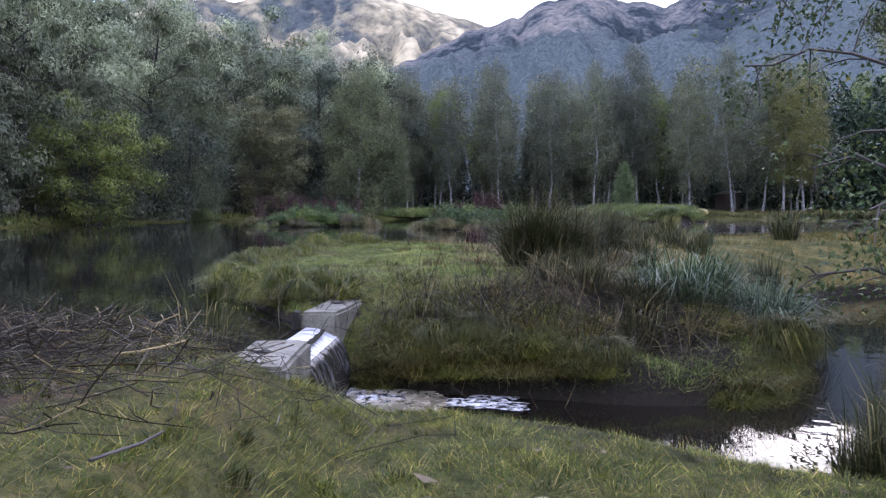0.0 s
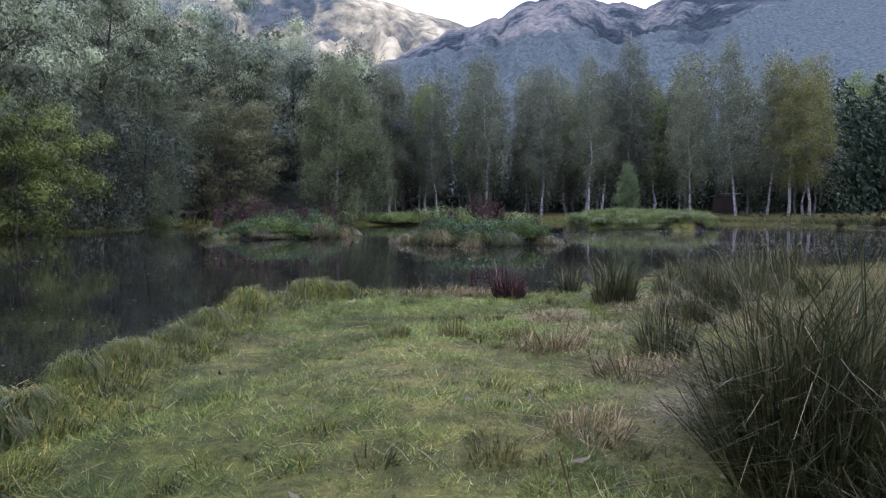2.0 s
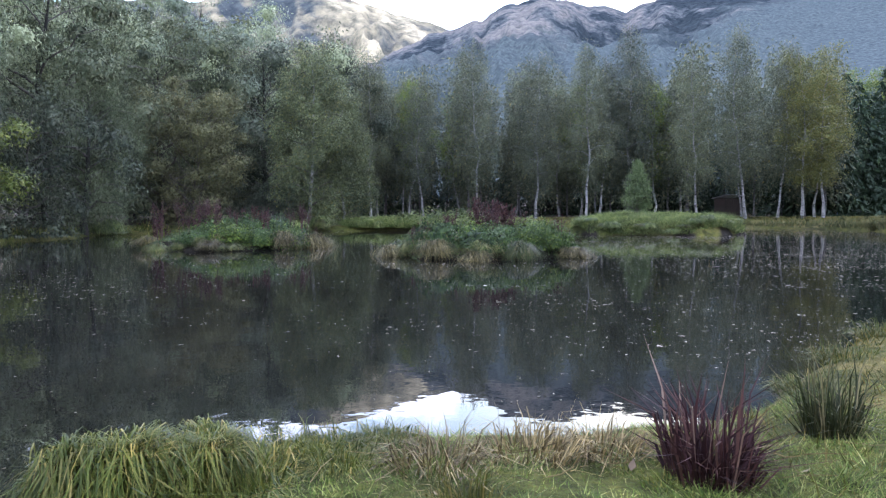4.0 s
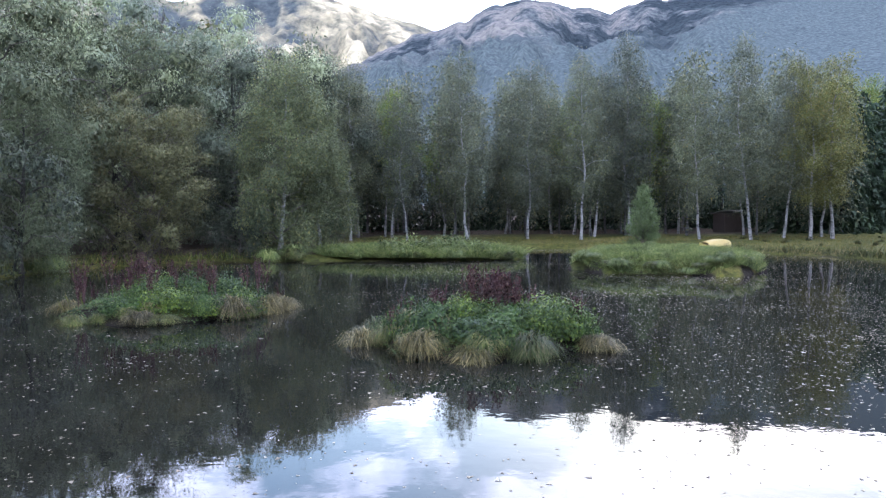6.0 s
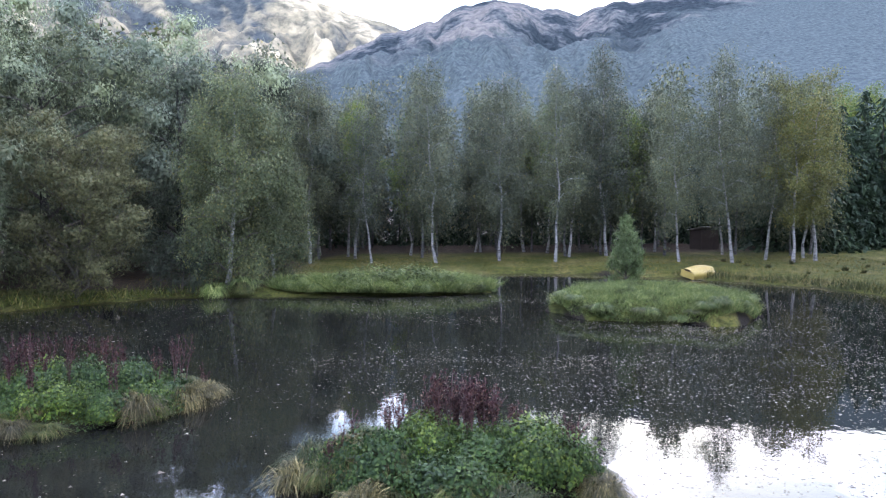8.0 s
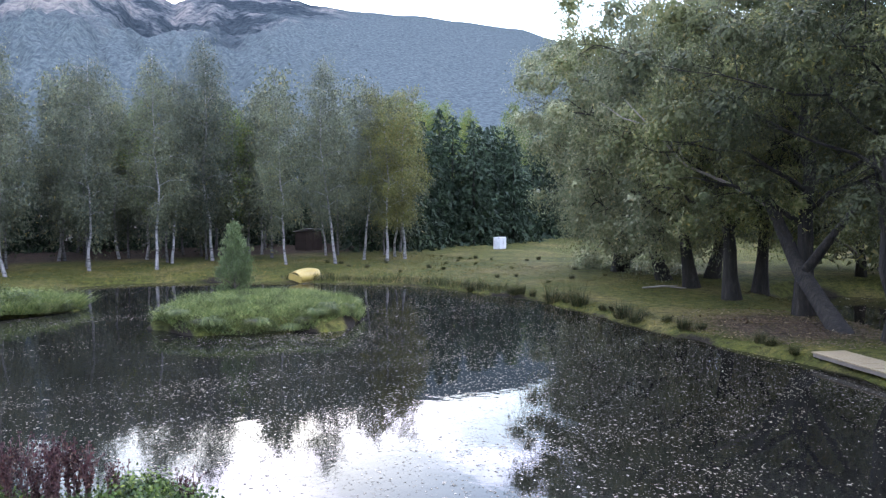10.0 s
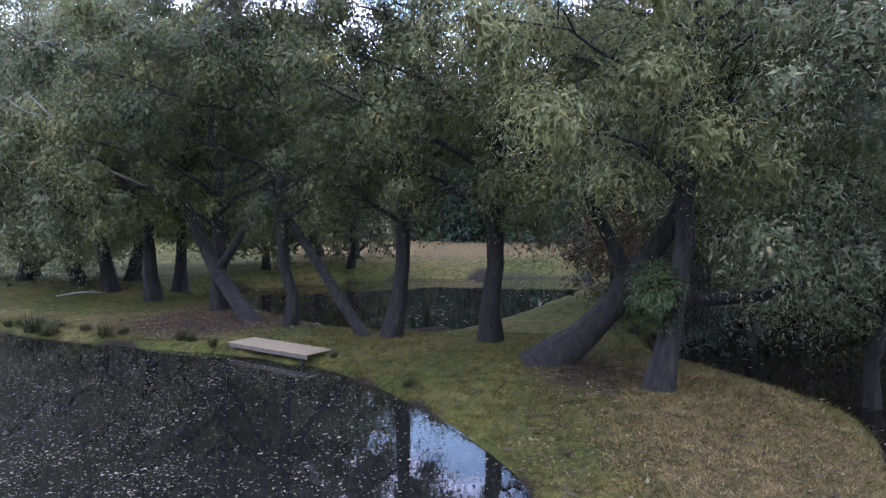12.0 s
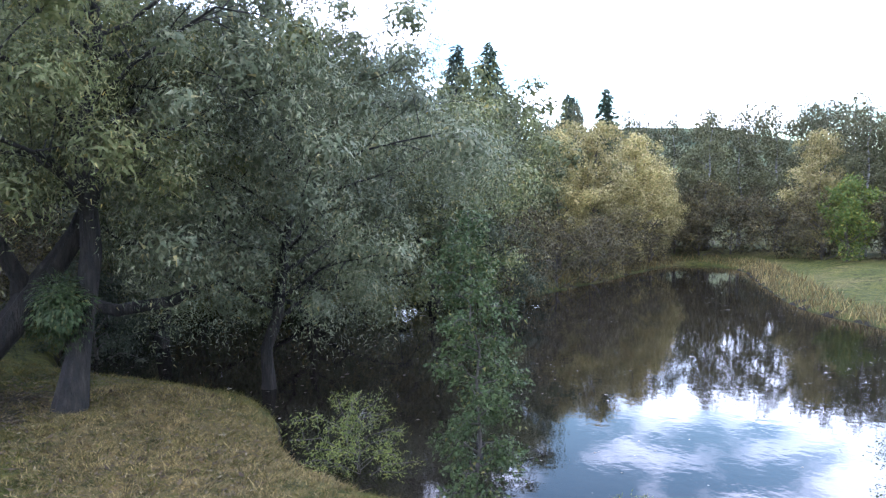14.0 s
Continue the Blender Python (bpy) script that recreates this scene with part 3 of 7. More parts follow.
def land(x, y, detail=True):
    """Height of the ground, and the distances to the upper and the lower water."""
    x, y = np.asarray(x, float), np.asarray(y, float)
    d1, d2 = field(MAIN_FIELD, x, y), field(LOWER_FIELD, x, y)
    wob = value_noise(x, y, 0.7, 3) * 0.07 + value_noise(x, y, 2.3, 9) * 0.10
    e1, e2 = d1 + wob * 0.6, d2 + wob
    flatter = np.clip((-6.0 - y) / 0.3, 0, 1) * np.clip((x - 0.1) / 0.5, 0, 1)
    bank1 = np.where(e1 > 0, 0.16 * (1 - np.exp(-np.maximum(e1, 0) / 0.12)) + 0.10 * (1 - np.exp(-np.maximum(e1, 0) / 1.5)), -0.9 * (1 - np.exp(np.minimum(e1, 0) / 0.8)))
    bank2 = np.where(e2 > 0, -0.36 + (0.22 - 0.17 * flatter) * (1 - np.exp(-np.maximum(e2, 0) / 0.10)) + (0.9 - 0.48 * flatter) * (1 - np.exp(-np.maximum(e2, 0) / 2.2)), -0.36 - 0.7 * (1 - np.exp(np.minimum(e2, 0) / 0.6)))
    far = np.clip((np.hypot(x - 3, y - 12) - 26) / 30, 0, 1)
    rise = 0.36 * far * far * (3 - 2 * far) + 0.022 * np.maximum(np.hypot(x, y) - 75, 0)
    east = np.clip((x - 9) / 8, 0, 1) * np.clip((30 - y) / 8, 0, 1) * 0.16
    z = np.minimum(bank1 + (rise + east) * np.clip(e1 / 3, 0, 1), np.where(e2 > 6, 9, bank2 + rise * np.clip(e2 / 3, 0, 1)))
    z = np.where(z > -0.3, np.maximum(z - 0.26 * np.exp(-((x - 2.25) / 0.42) ** 2 - ((y + 5.25) / 0.5) ** 2), -0.3), z)
    di = islet_distance(x, y) + np.where(y < 28, 0.3, 0.0)
    top = np.zeros_like(z)
    for cx, cy, a, b, turn, hh in ISLETS:
        top = np.where(np.hypot(x - cx, y - cy) < max(a, b) * 1.4, hh, top)
    z = np.where(di < 0.3, np.maximum(z, -0.3 + (top + 0.3) * (1 - np.exp(np.minimum(di - 0.3, 0) / 0.5))), z)
    if detail:
        dry = np.clip(z * 5, 0, 1)
        z = z + dry * (fractal(x, y, 1.6, 21, 3) * 0.045 + value_noise(x, y, 0.28, 31) * 0.018) + np.clip(rise, 0, 1) * fractal(x, y, 9, 41, 3) * 0.15
    return z, d1, d2


def height(x, y):
    return float(land(np.array([float(x)]), np.array([float(y)]))[0][0])


def spread_lines(lo, hi, fine_lo, fine_hi, step, grow=1.07, cap=60.0):
    """Grid lines, close together between fine_lo and fine_hi, wider and wider outside."""
    mid = list(np.arange(fine_lo, fine_hi + step / 2, step))
    s, p = step, mid[-1]
    while p < hi:
        s = min(s * grow, cap)
        p += s
        mid.append(p)
    s, p = step, mid[0]
    while p > lo:
        s = min(s * grow, cap)
        p -= s
        mid.insert(0, p)
    return np.array(mid)


def grid_mesh(name, xs, ys, z_of, mat):
    X, Y = np.meshgrid(xs, ys)
    Z = z_of(X, Y)
    w = len(xs)
    i = (np.arange(len(ys) - 1)[:, None] * w + np.arange(w - 1)[None]).ravel()
    return mesh_of(name, np.stack([X, Y, Z], -1).reshape(-1, 3), [np.stack([i, i + 1, i + w + 1, i + w], 1)], mat), X.ravel(), Y.ravel()


gx = spread_lines(-2500, 2500, -2.4, 3.6, 0.10, 1.065, 120)
gy = spread_lines(-2500, 2500, -9.4, 3.4, 0.10, 1.065, 120)
ground_me, GX, GY = grid_mesh("ground", gx, gy, lambda x, y: land(x, y)[0], SOIL)
gz_all, gd1, gd2 = land(GX, GY)
gdi = islet_distance(GX, GY)
straw = np.clip(1.1 - np.hypot((GX - 13.5) / 7, (GY - 3.8) / 3.8), 0, 0.62) + np.clip(1.3 - np.hypot((GX - 75) / 26, (GY - 22) / 22), 0, 1) + np.where((GX > 2) & (GX < 9) & (GY > -3) & (GY < 6), 0.45, 0)
# fallen leaves under the trees, also darkening the ground there as shade
litter_shade = np.clip(1.1 - np.hypot((GX - 24.5) / 4, (GY - 21) / 5), 0, 1) + np.clip(1.0 - np.hypot((GX - 18) / 3.5, (GY - 6.5) / 3), 0, 1) + np.clip((GY - 60) / 10, 0, 1) * np.clip((38 - GX) / 6, 0, 1) * 0.9
# near the stream it paints dark, shaded gaps between blades and tussocks
litter_shade = litter_shade + np.clip(1.2 - np.hypot((GX + 1.8) / 1.5, (GY + 7.6) / 1.5), 0, 0.8) + np.clip(1.5 - np.hypot((GX - 1.9) / 1.0, (GY + 5.0) / 0.8), 0, 0.9)
litter_shade = litter_shade + np.where(GY < -6.2, 0.45, 0) * (np.abs(GX) < 5) + np.clip((-19 - GX) / 3, 0, 1) + np.clip((GY - 40) / 4, 0, 1) * np.clip((-4 - GX) / 4, 0, 1)
mud = np.clip(1 - np.abs(gz_all - np.where(gd2 < gd1, -0.36, 0.0)) / np.where(gd2 < gd1, 0.26, 0.10), 0, 1) * 0.9 + np.where(gz_all < -0.02, 0.8, 0) * (gd1 < 0.1) + np.where(gz_all < -0.30, 0.8, 0)
mud = mud + np.clip(1.5 - np.hypot((GX - 2.15) / 0.32, (GY + 4.95) / 0.5), 0, 1) + np.clip(1.4 - np.hypot(GX - 2.45, GY + 5.9) / 0.45, 0, 1) + np.clip(1 - np.hypot(GX - 2.35, (GY + 5.2)) / 0.6, 0, 1) + np.where((gdi < 0.4) & (gz_all < 0.3), 0.9, 0)
for key, values in (("straw", straw), ("litter_shade", litter_shade), ("mud", mud)):
    ground_me.attributes.new(key, "FLOAT", "POINT").data.foreach_set("value", np.clip(values, 0, 1).astype(np.float32))
tagged(new("ground", ground_me), "uneven grassy ground with muddy banks round the ponds", "ground", kind="structure")


def water_ring(name, ring, z, mat, label, grow_by=0.15):
    t = unit(np.roll(ring, -1, 0) - np.roll(ring, 1, 0))
    area = np.sum(ring[:, 0] * np.roll(ring[:, 1], -1) - np.roll(ring[:, 0], -1) * ring[:, 1])
    nrm = np.stack([t[:, 1], -t[:, 0]], 1) * (1 if area > 0 else -1)
    p = ring + nrm * grow_by
    if area < 0:
        p = p[::-1]
    me = bpy.data.meshes.new(name)
    me.from_pydata([(*q, z) for q in p.tolist()], [], [list(range(len(p)))])
    me.materials.append(mat)
    return tagged(new(name, me), label, "water", kind="structure")


water_ring("pond_water", MAIN, 0.0, POND, "still dark pond water with floating leaves")
water_ring("lower_water", LOWER, -0.36, STREAM, "dark stream and lower pond water")
water_ring("back_water", BEHIND, -0.36, STREAM, "dark pond water behind the trees")


# ---------------------------------------------------------------- mountains and hills
def slope(name, az0, az1, near, crest, skyline, mat, label, seed, rough, base=0.0, step=0.33, rows=90, jag=0.25):
    """A mountain side round the valley: skyline gives (bearing, elevation) in degrees as seen from the pond."""
    az = np.arange(az0, az1 + 0.01, step)
    s = np.concatenate([np.linspace(0, 1, rows), [1.08, 1.2, 1.4]])
    el = np.interp(az, [q[0] for q in skyline], [q[1] for q in skyline])
    el = el + jag * fractal(az * 10, az * 0 + seed, 14, seed + 40, 4) * np.clip(rough / 60, 0, 1.2) * (1 - 0.85 * np.clip((az - 16) / 12, 0, 1))
    A, S = np.meshgrid(np.radians(az), s)
    R = near + (crest - near) * S
    X, Y = R * np.sin(A), R * np.cos(A)
    H = crest * np.tan(np.radians(el))[None]
    prof = np.where(S <= 1, S ** 1.15, 1 - (S - 1) * 0.9)
    ridged = 1 - 2 * np.abs(fractal(X, Y, 260, seed, 5))
    gully = 1 - 2 * np.abs(fractal(A * crest, R * 0.35, 120, seed + 7, 4))
    mask = np.clip(S * 4, 0, 1) * np.clip((1.0 - S) * 4, 0.02, 1) * np.where(S > 1, 0.02, 1)
    knob = 1 - 2 * np.abs(fractal(X + R * 0.25, Y, 62, seed + 13, 4))
    strata = fractal(A * crest * 0.5 + R * 0.6, R * 0.22 - A * crest * 0.2, 34, seed + 17, 4)
    calm = 1 - 0.93 * np.clip((np.degrees(A) - 16) / 14, 0, 1)
    rough = rough * calm
    Z = base + H * prof + (ridged * 0.42 + gully * 0.5 - 0.6) * rough * mask * np.clip(H / 200, 0.2, 1)
    Z = Z + (value_noise(A * crest, R, 24, seed + 3) + 0.6 * value_noise(A * crest, R, 11, seed + 4)) * rough * 0.075 * np.clip(S * 4, 0, 1) * np.clip((1.0 - S) * 5, 0.04, 1)
    Z = Z + (knob - 0.5) * rough * 0.15 * mask * np.clip(H / 200, 0.2, 1)
    w = len(az)
    i = (np.arange(len(s) - 1)[:, None] * w + np.arange(w - 1)[None]).ravel()
    bare = (ridged - ridged.mean()) * 0.20 + (gully - gully.mean()) * 0.30 + (knob - knob.mean()) * 0.40 + strata * 0.6
    smooth_side = np.clip((np.degrees(A) - 19) / 13, 0, 1) if jag > 0.3 else 0
    bare = np.clip(0.5 + 0.2 * bare / bare.std() * (1 - 0.7 * smooth_side) - 0.07 * smooth_side, 0, 1)
    me = mesh_of(name, np.stack([X, Y, Z], -1).reshape(-1, 3), [np.stack([i, i + 1, i + w + 1, i + w], 1)], mat)
    me.attributes.new("wooded", "FLOAT", "POINT").data.foreach_set("value", (smooth_side + 0 * A).ravel().astype(np.float32))
    me.attributes.new("crag_shade", "FLOAT", "POINT").data.foreach_set("value", bare.ravel().astype(np.float32))
    return tagged(new(name, me), label, "mountain", kind="structure")


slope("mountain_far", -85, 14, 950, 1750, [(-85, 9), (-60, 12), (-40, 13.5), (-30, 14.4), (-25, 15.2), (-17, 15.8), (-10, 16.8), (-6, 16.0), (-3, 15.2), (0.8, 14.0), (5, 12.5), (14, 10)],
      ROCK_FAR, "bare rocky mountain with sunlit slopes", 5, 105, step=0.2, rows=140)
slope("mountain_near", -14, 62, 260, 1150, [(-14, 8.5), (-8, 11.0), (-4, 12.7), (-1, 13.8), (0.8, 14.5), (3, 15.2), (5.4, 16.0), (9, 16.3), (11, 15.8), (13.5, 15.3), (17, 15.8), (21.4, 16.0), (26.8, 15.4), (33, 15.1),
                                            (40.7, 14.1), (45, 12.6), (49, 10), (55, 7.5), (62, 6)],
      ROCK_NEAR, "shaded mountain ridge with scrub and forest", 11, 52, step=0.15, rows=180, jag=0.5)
slope("hill_east", 56, 135, 150, 520, [(56, 6), (70, 5), (90, 4.5), (110, 5), (135, 6)], HILL, "low wooded hill beyond the meadow", 23, 14)
slope("hill_south", 118, 178, 110, 240, [(118, 4), (126, 5.5), (133, 7.0), (138, 7.6), (144, 7.4), (150, 6.2), (158, 4.5), (178, 3.5)], HILL, "rounded hill with grass and trees", 31, 5)
slope("hill_west", 178, 276, 150, 520, [(178, 4), (200, 6), (240, 7), (276, 8)], HILL, "wooded hillside behind the ponds", 37, 14)


# ---------------------------------------------------------------- trees
def grow(seed, h, r0, crown_r, first=0.3, limbs=14, subs=6, rise=0.6, droop=0.25, lean=(0, 0), shape=None, bend=0.03, limb_steps=6, lean_power=0.9):
    """Trunk, limbs and twigs as lines with radii."""
    rg = np.random.default_rng(seed)
    shape = shape or (lambda f: math.sin(math.pi * min(1, 0.18 + 0.82 * f)) ** 0.7)
    k = 12
    s = np.linspace(0, 1, k)
    wig = np.cumsum(rg.normal(size=(k, 2)) * bend * h / k * 2, 0)
    wig -= wig[0]
    trunk = np.stack([lean[0] * s ** lean_power + wig[:, 0], lean[1] * s ** lean_power + wig[:, 1], h * s], 1)
    flare = 1 + 0.4 * np.exp(-s * h / 0.35)
    tr = r0 * (1 - 0.93 * s ** 0.8) * flare
    foot_dir = unit(trunk[1] - trunk[0])
    trunk[0] = trunk[0] - foot_dir * 0.3 - np.array([0, 0, 0.12])
    limb_list, twig_list = [], []
    az = rg.uniform(0, 6.28)
    for i in range(limbs):
        f = first + (0.97 - first) * ((i + rg.uniform(0, 0.8)) / limbs)
        az += 2.4 + rg.normal() * 0.3
        p0 = np.array([np.interp(f, s, trunk[:, c]) for c in range(3)])
        L = crown_r * shape((f - first) / (1 - first)) * rg.uniform(0.75, 1.15)
        L = max(L, crown_r * 0.15)
        u = np.linspace(0, 1, limb_steps)
        out = np.stack([np.cos(az + rg.normal() * 0.25 * u), np.sin(az + rg.normal() * 0.25 * u)], 1)
        pts = np.concatenate([p0[:2] + out * (L * u)[:, None], (p0[2] + L * (rise * u - droop * u ** 2.2))[:, None]], 1)
        pts[1:-1] += rg.normal(size=(limb_steps - 2, 3)) * L * 0.03
        rr = np.interp(f, s, tr) * 0.5
        limb_list.append((pts, rr * (1 - 0.9 * u) + 0.006))
        for j in range(subs):
            g = 0.25 + 0.75 * (j + rg.uniform()) / subs
            q0 = np.array([np.interp(g, u, pts[:, c]) for c in range(3)])
            d = np.array([math.cos(az), math.sin(az), 0]) * 0.6 + rg.normal(size=3) * 0.7
            d = unit(d)
            l2 = L * rg.uniform(0.25, 0.5) * (1.15 - 0.5 * g)
            v = np.linspace(0, 1, 4)
            q = q0 + d * (l2 * v)[:, None] + np.array([0, 0, 1]) * (l2 * (0.35 * v - droop * v * v))[:, None]
            twig_list.append((q, (rr * 0.3) * (1 - 0.9 * v) + 0.004))
    return rg, (trunk, tr), limb_list, twig_list


def foliage(rg, twigs, count, leaf_len, leaf_w, scatter=0.3, hang=0.0, down=0.4, flat=0.0, puff=0.0, bunches=0):
    """Leaves in clumps along the twigs; hang lets strands of leaves fall below them; puff gathers them on rounded bunches."""
    if puff:
        ends = np.stack([t[0][-1] for t in twigs])
        if bunches and bunches < len(ends):       # bunches stand well apart, so that gaps stay between them
            chosen = [int(np.argmax(ends[:, 2]))]
            away = np.linalg.norm(ends - ends[chosen[0]], axis=1)
            while len(chosen) < bunches:
                chosen.append(int(np.argmax(away * rg.uniform(0.75, 1.0, len(ends)))))
                away = np.minimum(away, np.linalg.norm(ends - ends[chosen[-1]], axis=1))
            ends = ends[chosen]
        size = puff * rg.uniform(0.6, 1.3, len(ends))
        pick = rg.choice(len(ends), count, p=size ** 2 / (size ** 2).sum())
        d = unit(rg.normal(size=(count, 3)) + np.array([0, 0, 0.35]))
        lump = value_noise(d[:, 0] * 2.5 + pick * 7.3, d[:, 1] * 2.5 + d[:, 2] * 2, 1, 3)
        r = size[pick] * rg.uniform(0.66, 1.03, count) * (1 + 0.3 * lump)
        k = count // 5                              # broad inner sprays make each bunch dense
        r[:k] = size[pick[:k]] * rg.uniform(0.15, 0.58, k)
        inner = np.arange(count) < k
        leaf_len, leaf_w = np.where(inner, min(max(leaf_len * 1.4, 0.22 * puff), leaf_len * 1.9), leaf_len), np.where(inner, min(max(leaf_w * 1.6, 0.16 * puff), leaf_w * 2.6), leaf_w)
        at = ends[pick] + d * r[:, None] * np.array([1.1, 1.1, 0.85])
        at[:, 2] = np.maximum(at[:, 2] - np.where(inner, 0, hang * rg.uniform(0, 1, count) ** 3), 0.1)
        along = d * 0.3 + rg.normal(size=(count, 3)) * 0.7 + np.array([0, 0, -down])
        return leaf_arrays(at, along, leaf_len * rg.uniform(0.65, 1.25, count), leaf_w * rg.uniform(0.7, 1.2, count), rg, flat, d, False)
    n = len(twigs)
    P = np.stack([t[0] for t in twigs])
    size = np.linalg.norm(P[:, -1] - P[:, 0], axis=1)
    pick = rg.choice(n, count, p=(size + 0.15) / (size + 0.15).sum())
    u = rg.uniform(0.1, 1.05, count)
    k = P.shape[1]
    f = np.clip(u, 0, 0.999) * (k - 1)
    i = f.astype(int)
    w = (f - i)[:, None]
    at = P[pick, i] * (1 - w) + P[pick, np.minimum(i + 1, k - 1)] * w
    strand = rg.integers(0, 7, count)
    rs = np.random.default_rng(int(count))
    off = rs.normal(size=(n, 7, 3)) * scatter * np.array([1, 1, 0.8])
    at = at + off[pick, strand] + rg.normal(size=(count, 3)) * scatter * 0.35
    if hang:
        fall = rg.uniform(0, 1, count) * (hang * rs.uniform(0.3, 1.0, (n, 7)))[pick, strand]
        at[:, 2] -= fall
    along = unit(P[pick, -1] - P[pick, 0]) * 0.7 + rg.normal(size=(count, 3)) * 0.6 + np.array([0, 0, -down])
    at[:, 2] = np.maximum(at[:, 2], 0.15)
    return leaf_arrays(at, along, leaf_len * rg.uniform(0.65, 1.25, count), leaf_w * rg.uniform(0.7, 1.2, count), rg, flat, None, False)


def make_tree(name, label, category, group, m, grown, bark, limb_bark, leaf_mat, leaf_args, sides=8, twig_wood=True, split=True):
    """A tree of a trunk, limbs, twigs and a crown of leaves."""
    rg, (tp, tr), limbs, twigs = grown
    t = thing(name, label, category, group, "", m)
    if sides >= 10:
        s0, s1 = np.linspace(0, 1, len(tp)), np.linspace(0, 1, 34)
        tp = np.stack([np.interp(s1, s0, tp[:, c]) for c in range(3)], 1)
        tr, sides = np.interp(s1, s0, tr), 22
        v, q, tri = tube(tp, tr, sides)
        a, z = np.tile(np.arange(sides), 34), np.repeat(np.arange(34), sides)
        ridge = 1 + 0.10 * value_noise(a * 0.9, z * 0.35, 1, 5) + 0.10 * value_noise(np.abs(a - 11) * 0.35, z * 0.22, 1, 8) + 0.05 * np.cos(a * math.pi)
        axis = np.repeat(tp, sides, 0)
        v[:len(axis)] = axis + (v[:len(axis)] - axis) * ridge[:, None]
    else:
        v, q, tri = tube(tp, tr, sides)
    sub("trunk", mesh_of("trunk", v, [q, tri], bark), t)
    items = [tube(p, r, 5 if sides > 6 else 4) for p, r in limbs]
    if split:
        for v, q, tri in items:
            sub("limb", mesh_of("limb", v, [q, tri], limb_bark), t)
        items = []
    if twig_wood:
        items += [tube(p, r, 3, False) for p, r in twigs]
    if items:
        v, fs = stack_arrays(items)
        sub("twigwork", mesh_of("twigwork", v, fs, limb_bark), t)["kind"] = "stuff"
    v, q = foliage(rg, twigs + [(p[[0, len(p) // 2, -2, -1]], r[:4]) for p, r in limbs], *leaf_args)
    sub("crown", mesh_of("crown", v, [q], leaf_mat), t)["kind"] = "stuff"
    return t


def spot(x, y, turn=0.0, size=1.0, sink=0.05, stretch_z=1.0):
    return Matrix.Translation((x, y, height(x, y) - sink)) @ pose(0, 0, 0, 0, 0, turn) @ Matrix.Diagonal((size, size, size * stretch_z, 1))


def plant(ob, places):
    """Moves the first to places[0] and copies it to the rest: (x, y, turn, size)."""
    ob.matrix_basis = spot(*places[0])
    made = [ob]
    for p in places[1:]:
        m = spot(*p)
        made.append(copy_thing(ob, pose(0, 0, 0)))
        made[-1].matrix_basis = m
    return made


rnd = np.random.default_rng(12)
narrow = lambda f: (1 - f) ** 0.55 * min(1.0, 0.35 + 2.2 * f)
round_top = lambda f: math.sqrt(max(0.03, 1 - (1.75 * f - 0.75) ** 2 * 0.9))

# birches along the shore: three forms in front, a plainer one behind
birch_label = "slender white-barked birch with thin hanging green foliage"
front = [(-6.1, 56.2), (-1.8, 56.1), (2.7, 56.0), (7.4, 57.9), (11.3, 56.8), (19.9, 55.6), (23.3, 54.6), (26.6, 56.4)]
birch_forms = []
for k in range(3):
    g = grow(100 + k, 14.0, 0.105, 2.5, 0.24, 22, 6, 0.75, 0.5, (rnd.normal() * 0.5, rnd.normal() * 0.5), narrow, 0.05)
    birch_forms.append(make_tree("birch_tree", birch_label, "tree", "birches along the shore", None, g, BIRCH_BARK, BIRCH_BARK, BIRCH_LEAF, (20000, 0.13, 0.06, 0.36, 1.7, 0.9), 7))
plant(birch_forms[0], [(*front[0], 20, 1.0), (*front[3], 200, 0.98), (*front[6], 90, 1.08), (13.2, 60.7, 300, 1.0), (26.2, 62.4, 40, 0.95)])
plant(birch_forms[1], [(*front[1], 120, 0.78), (*front[4], 10, 1.04), (*front[7], 250, 1.0), (-6.2, 63.2, 70, 0.95), (16.4, 61.5, 160, 1.2), (22.1, 66.5, 10, 1.02)])
plant(birch_forms[2], [(*front[2], 220, 1.03), (*front[5], 150, 0.92), (-3.9, 62.1, 330, 0.9), (6.6, 66.9, 80, 1.0), (10.8, 66.8, 190, 1.05)])
g = grow(111, 13.4, 0.12, 2.7, 0.22, 20, 6, 0.75, 0.4, (0.3, 0), narrow, 0.05)
gold = make_tree("birch_tree", "white-barked birch with yellowing autumn foliage", "tree", "birches along the shore", None, g, BIRCH_BARK, BIRCH_BARK, BIRCH_GOLD, (17000, 0.13, 0.07, 0.34, 1.1, 0.6), 7)
plant(gold, [(27.6, 54.5, 0, 0.98), (29.7, 55.3, 130, 1.02), (30.4, 58.0, 220, 0.9)])
g = grow(113, 12.6, 0.11, 2.0, 0.3, 18, 6, 0.9, 0.4, (0.2, 0), narrow, 0.05)
light = make_tree("birch_tree", "slender birch with light yellow-green foliage", "tree", "birches along the shore", None, g, BIRCH_BARK, BIRCH_BARK, BIRCH_LIGHT, (10500, 0.15, 0.075, 0.32, 0.9, 0.6), 6)
plant(light, [(-3.2, 60.0, 0, 0.95), (1.0, 63.5, 140, 0.9), (12.5, 65.5, 30, 1.0), (18.6, 63.0, 80, 0.98)])
g = grow(115, 13.0, 0.10, 2.6, 0.17, 18, 5, 0.8, 0.4, (0.3, 0.2), narrow, 0.05)
back_birch = make_tree("birch_tree", "pale-trunked birch standing in the shaded wood", "tree", "birches in the wood", None, g, SHADED_BIRCH, TWIG, BIRCH_LEAF, (5200, 0.28, 0.13, 0.5, 1.3, 0.9), 6, False, False)
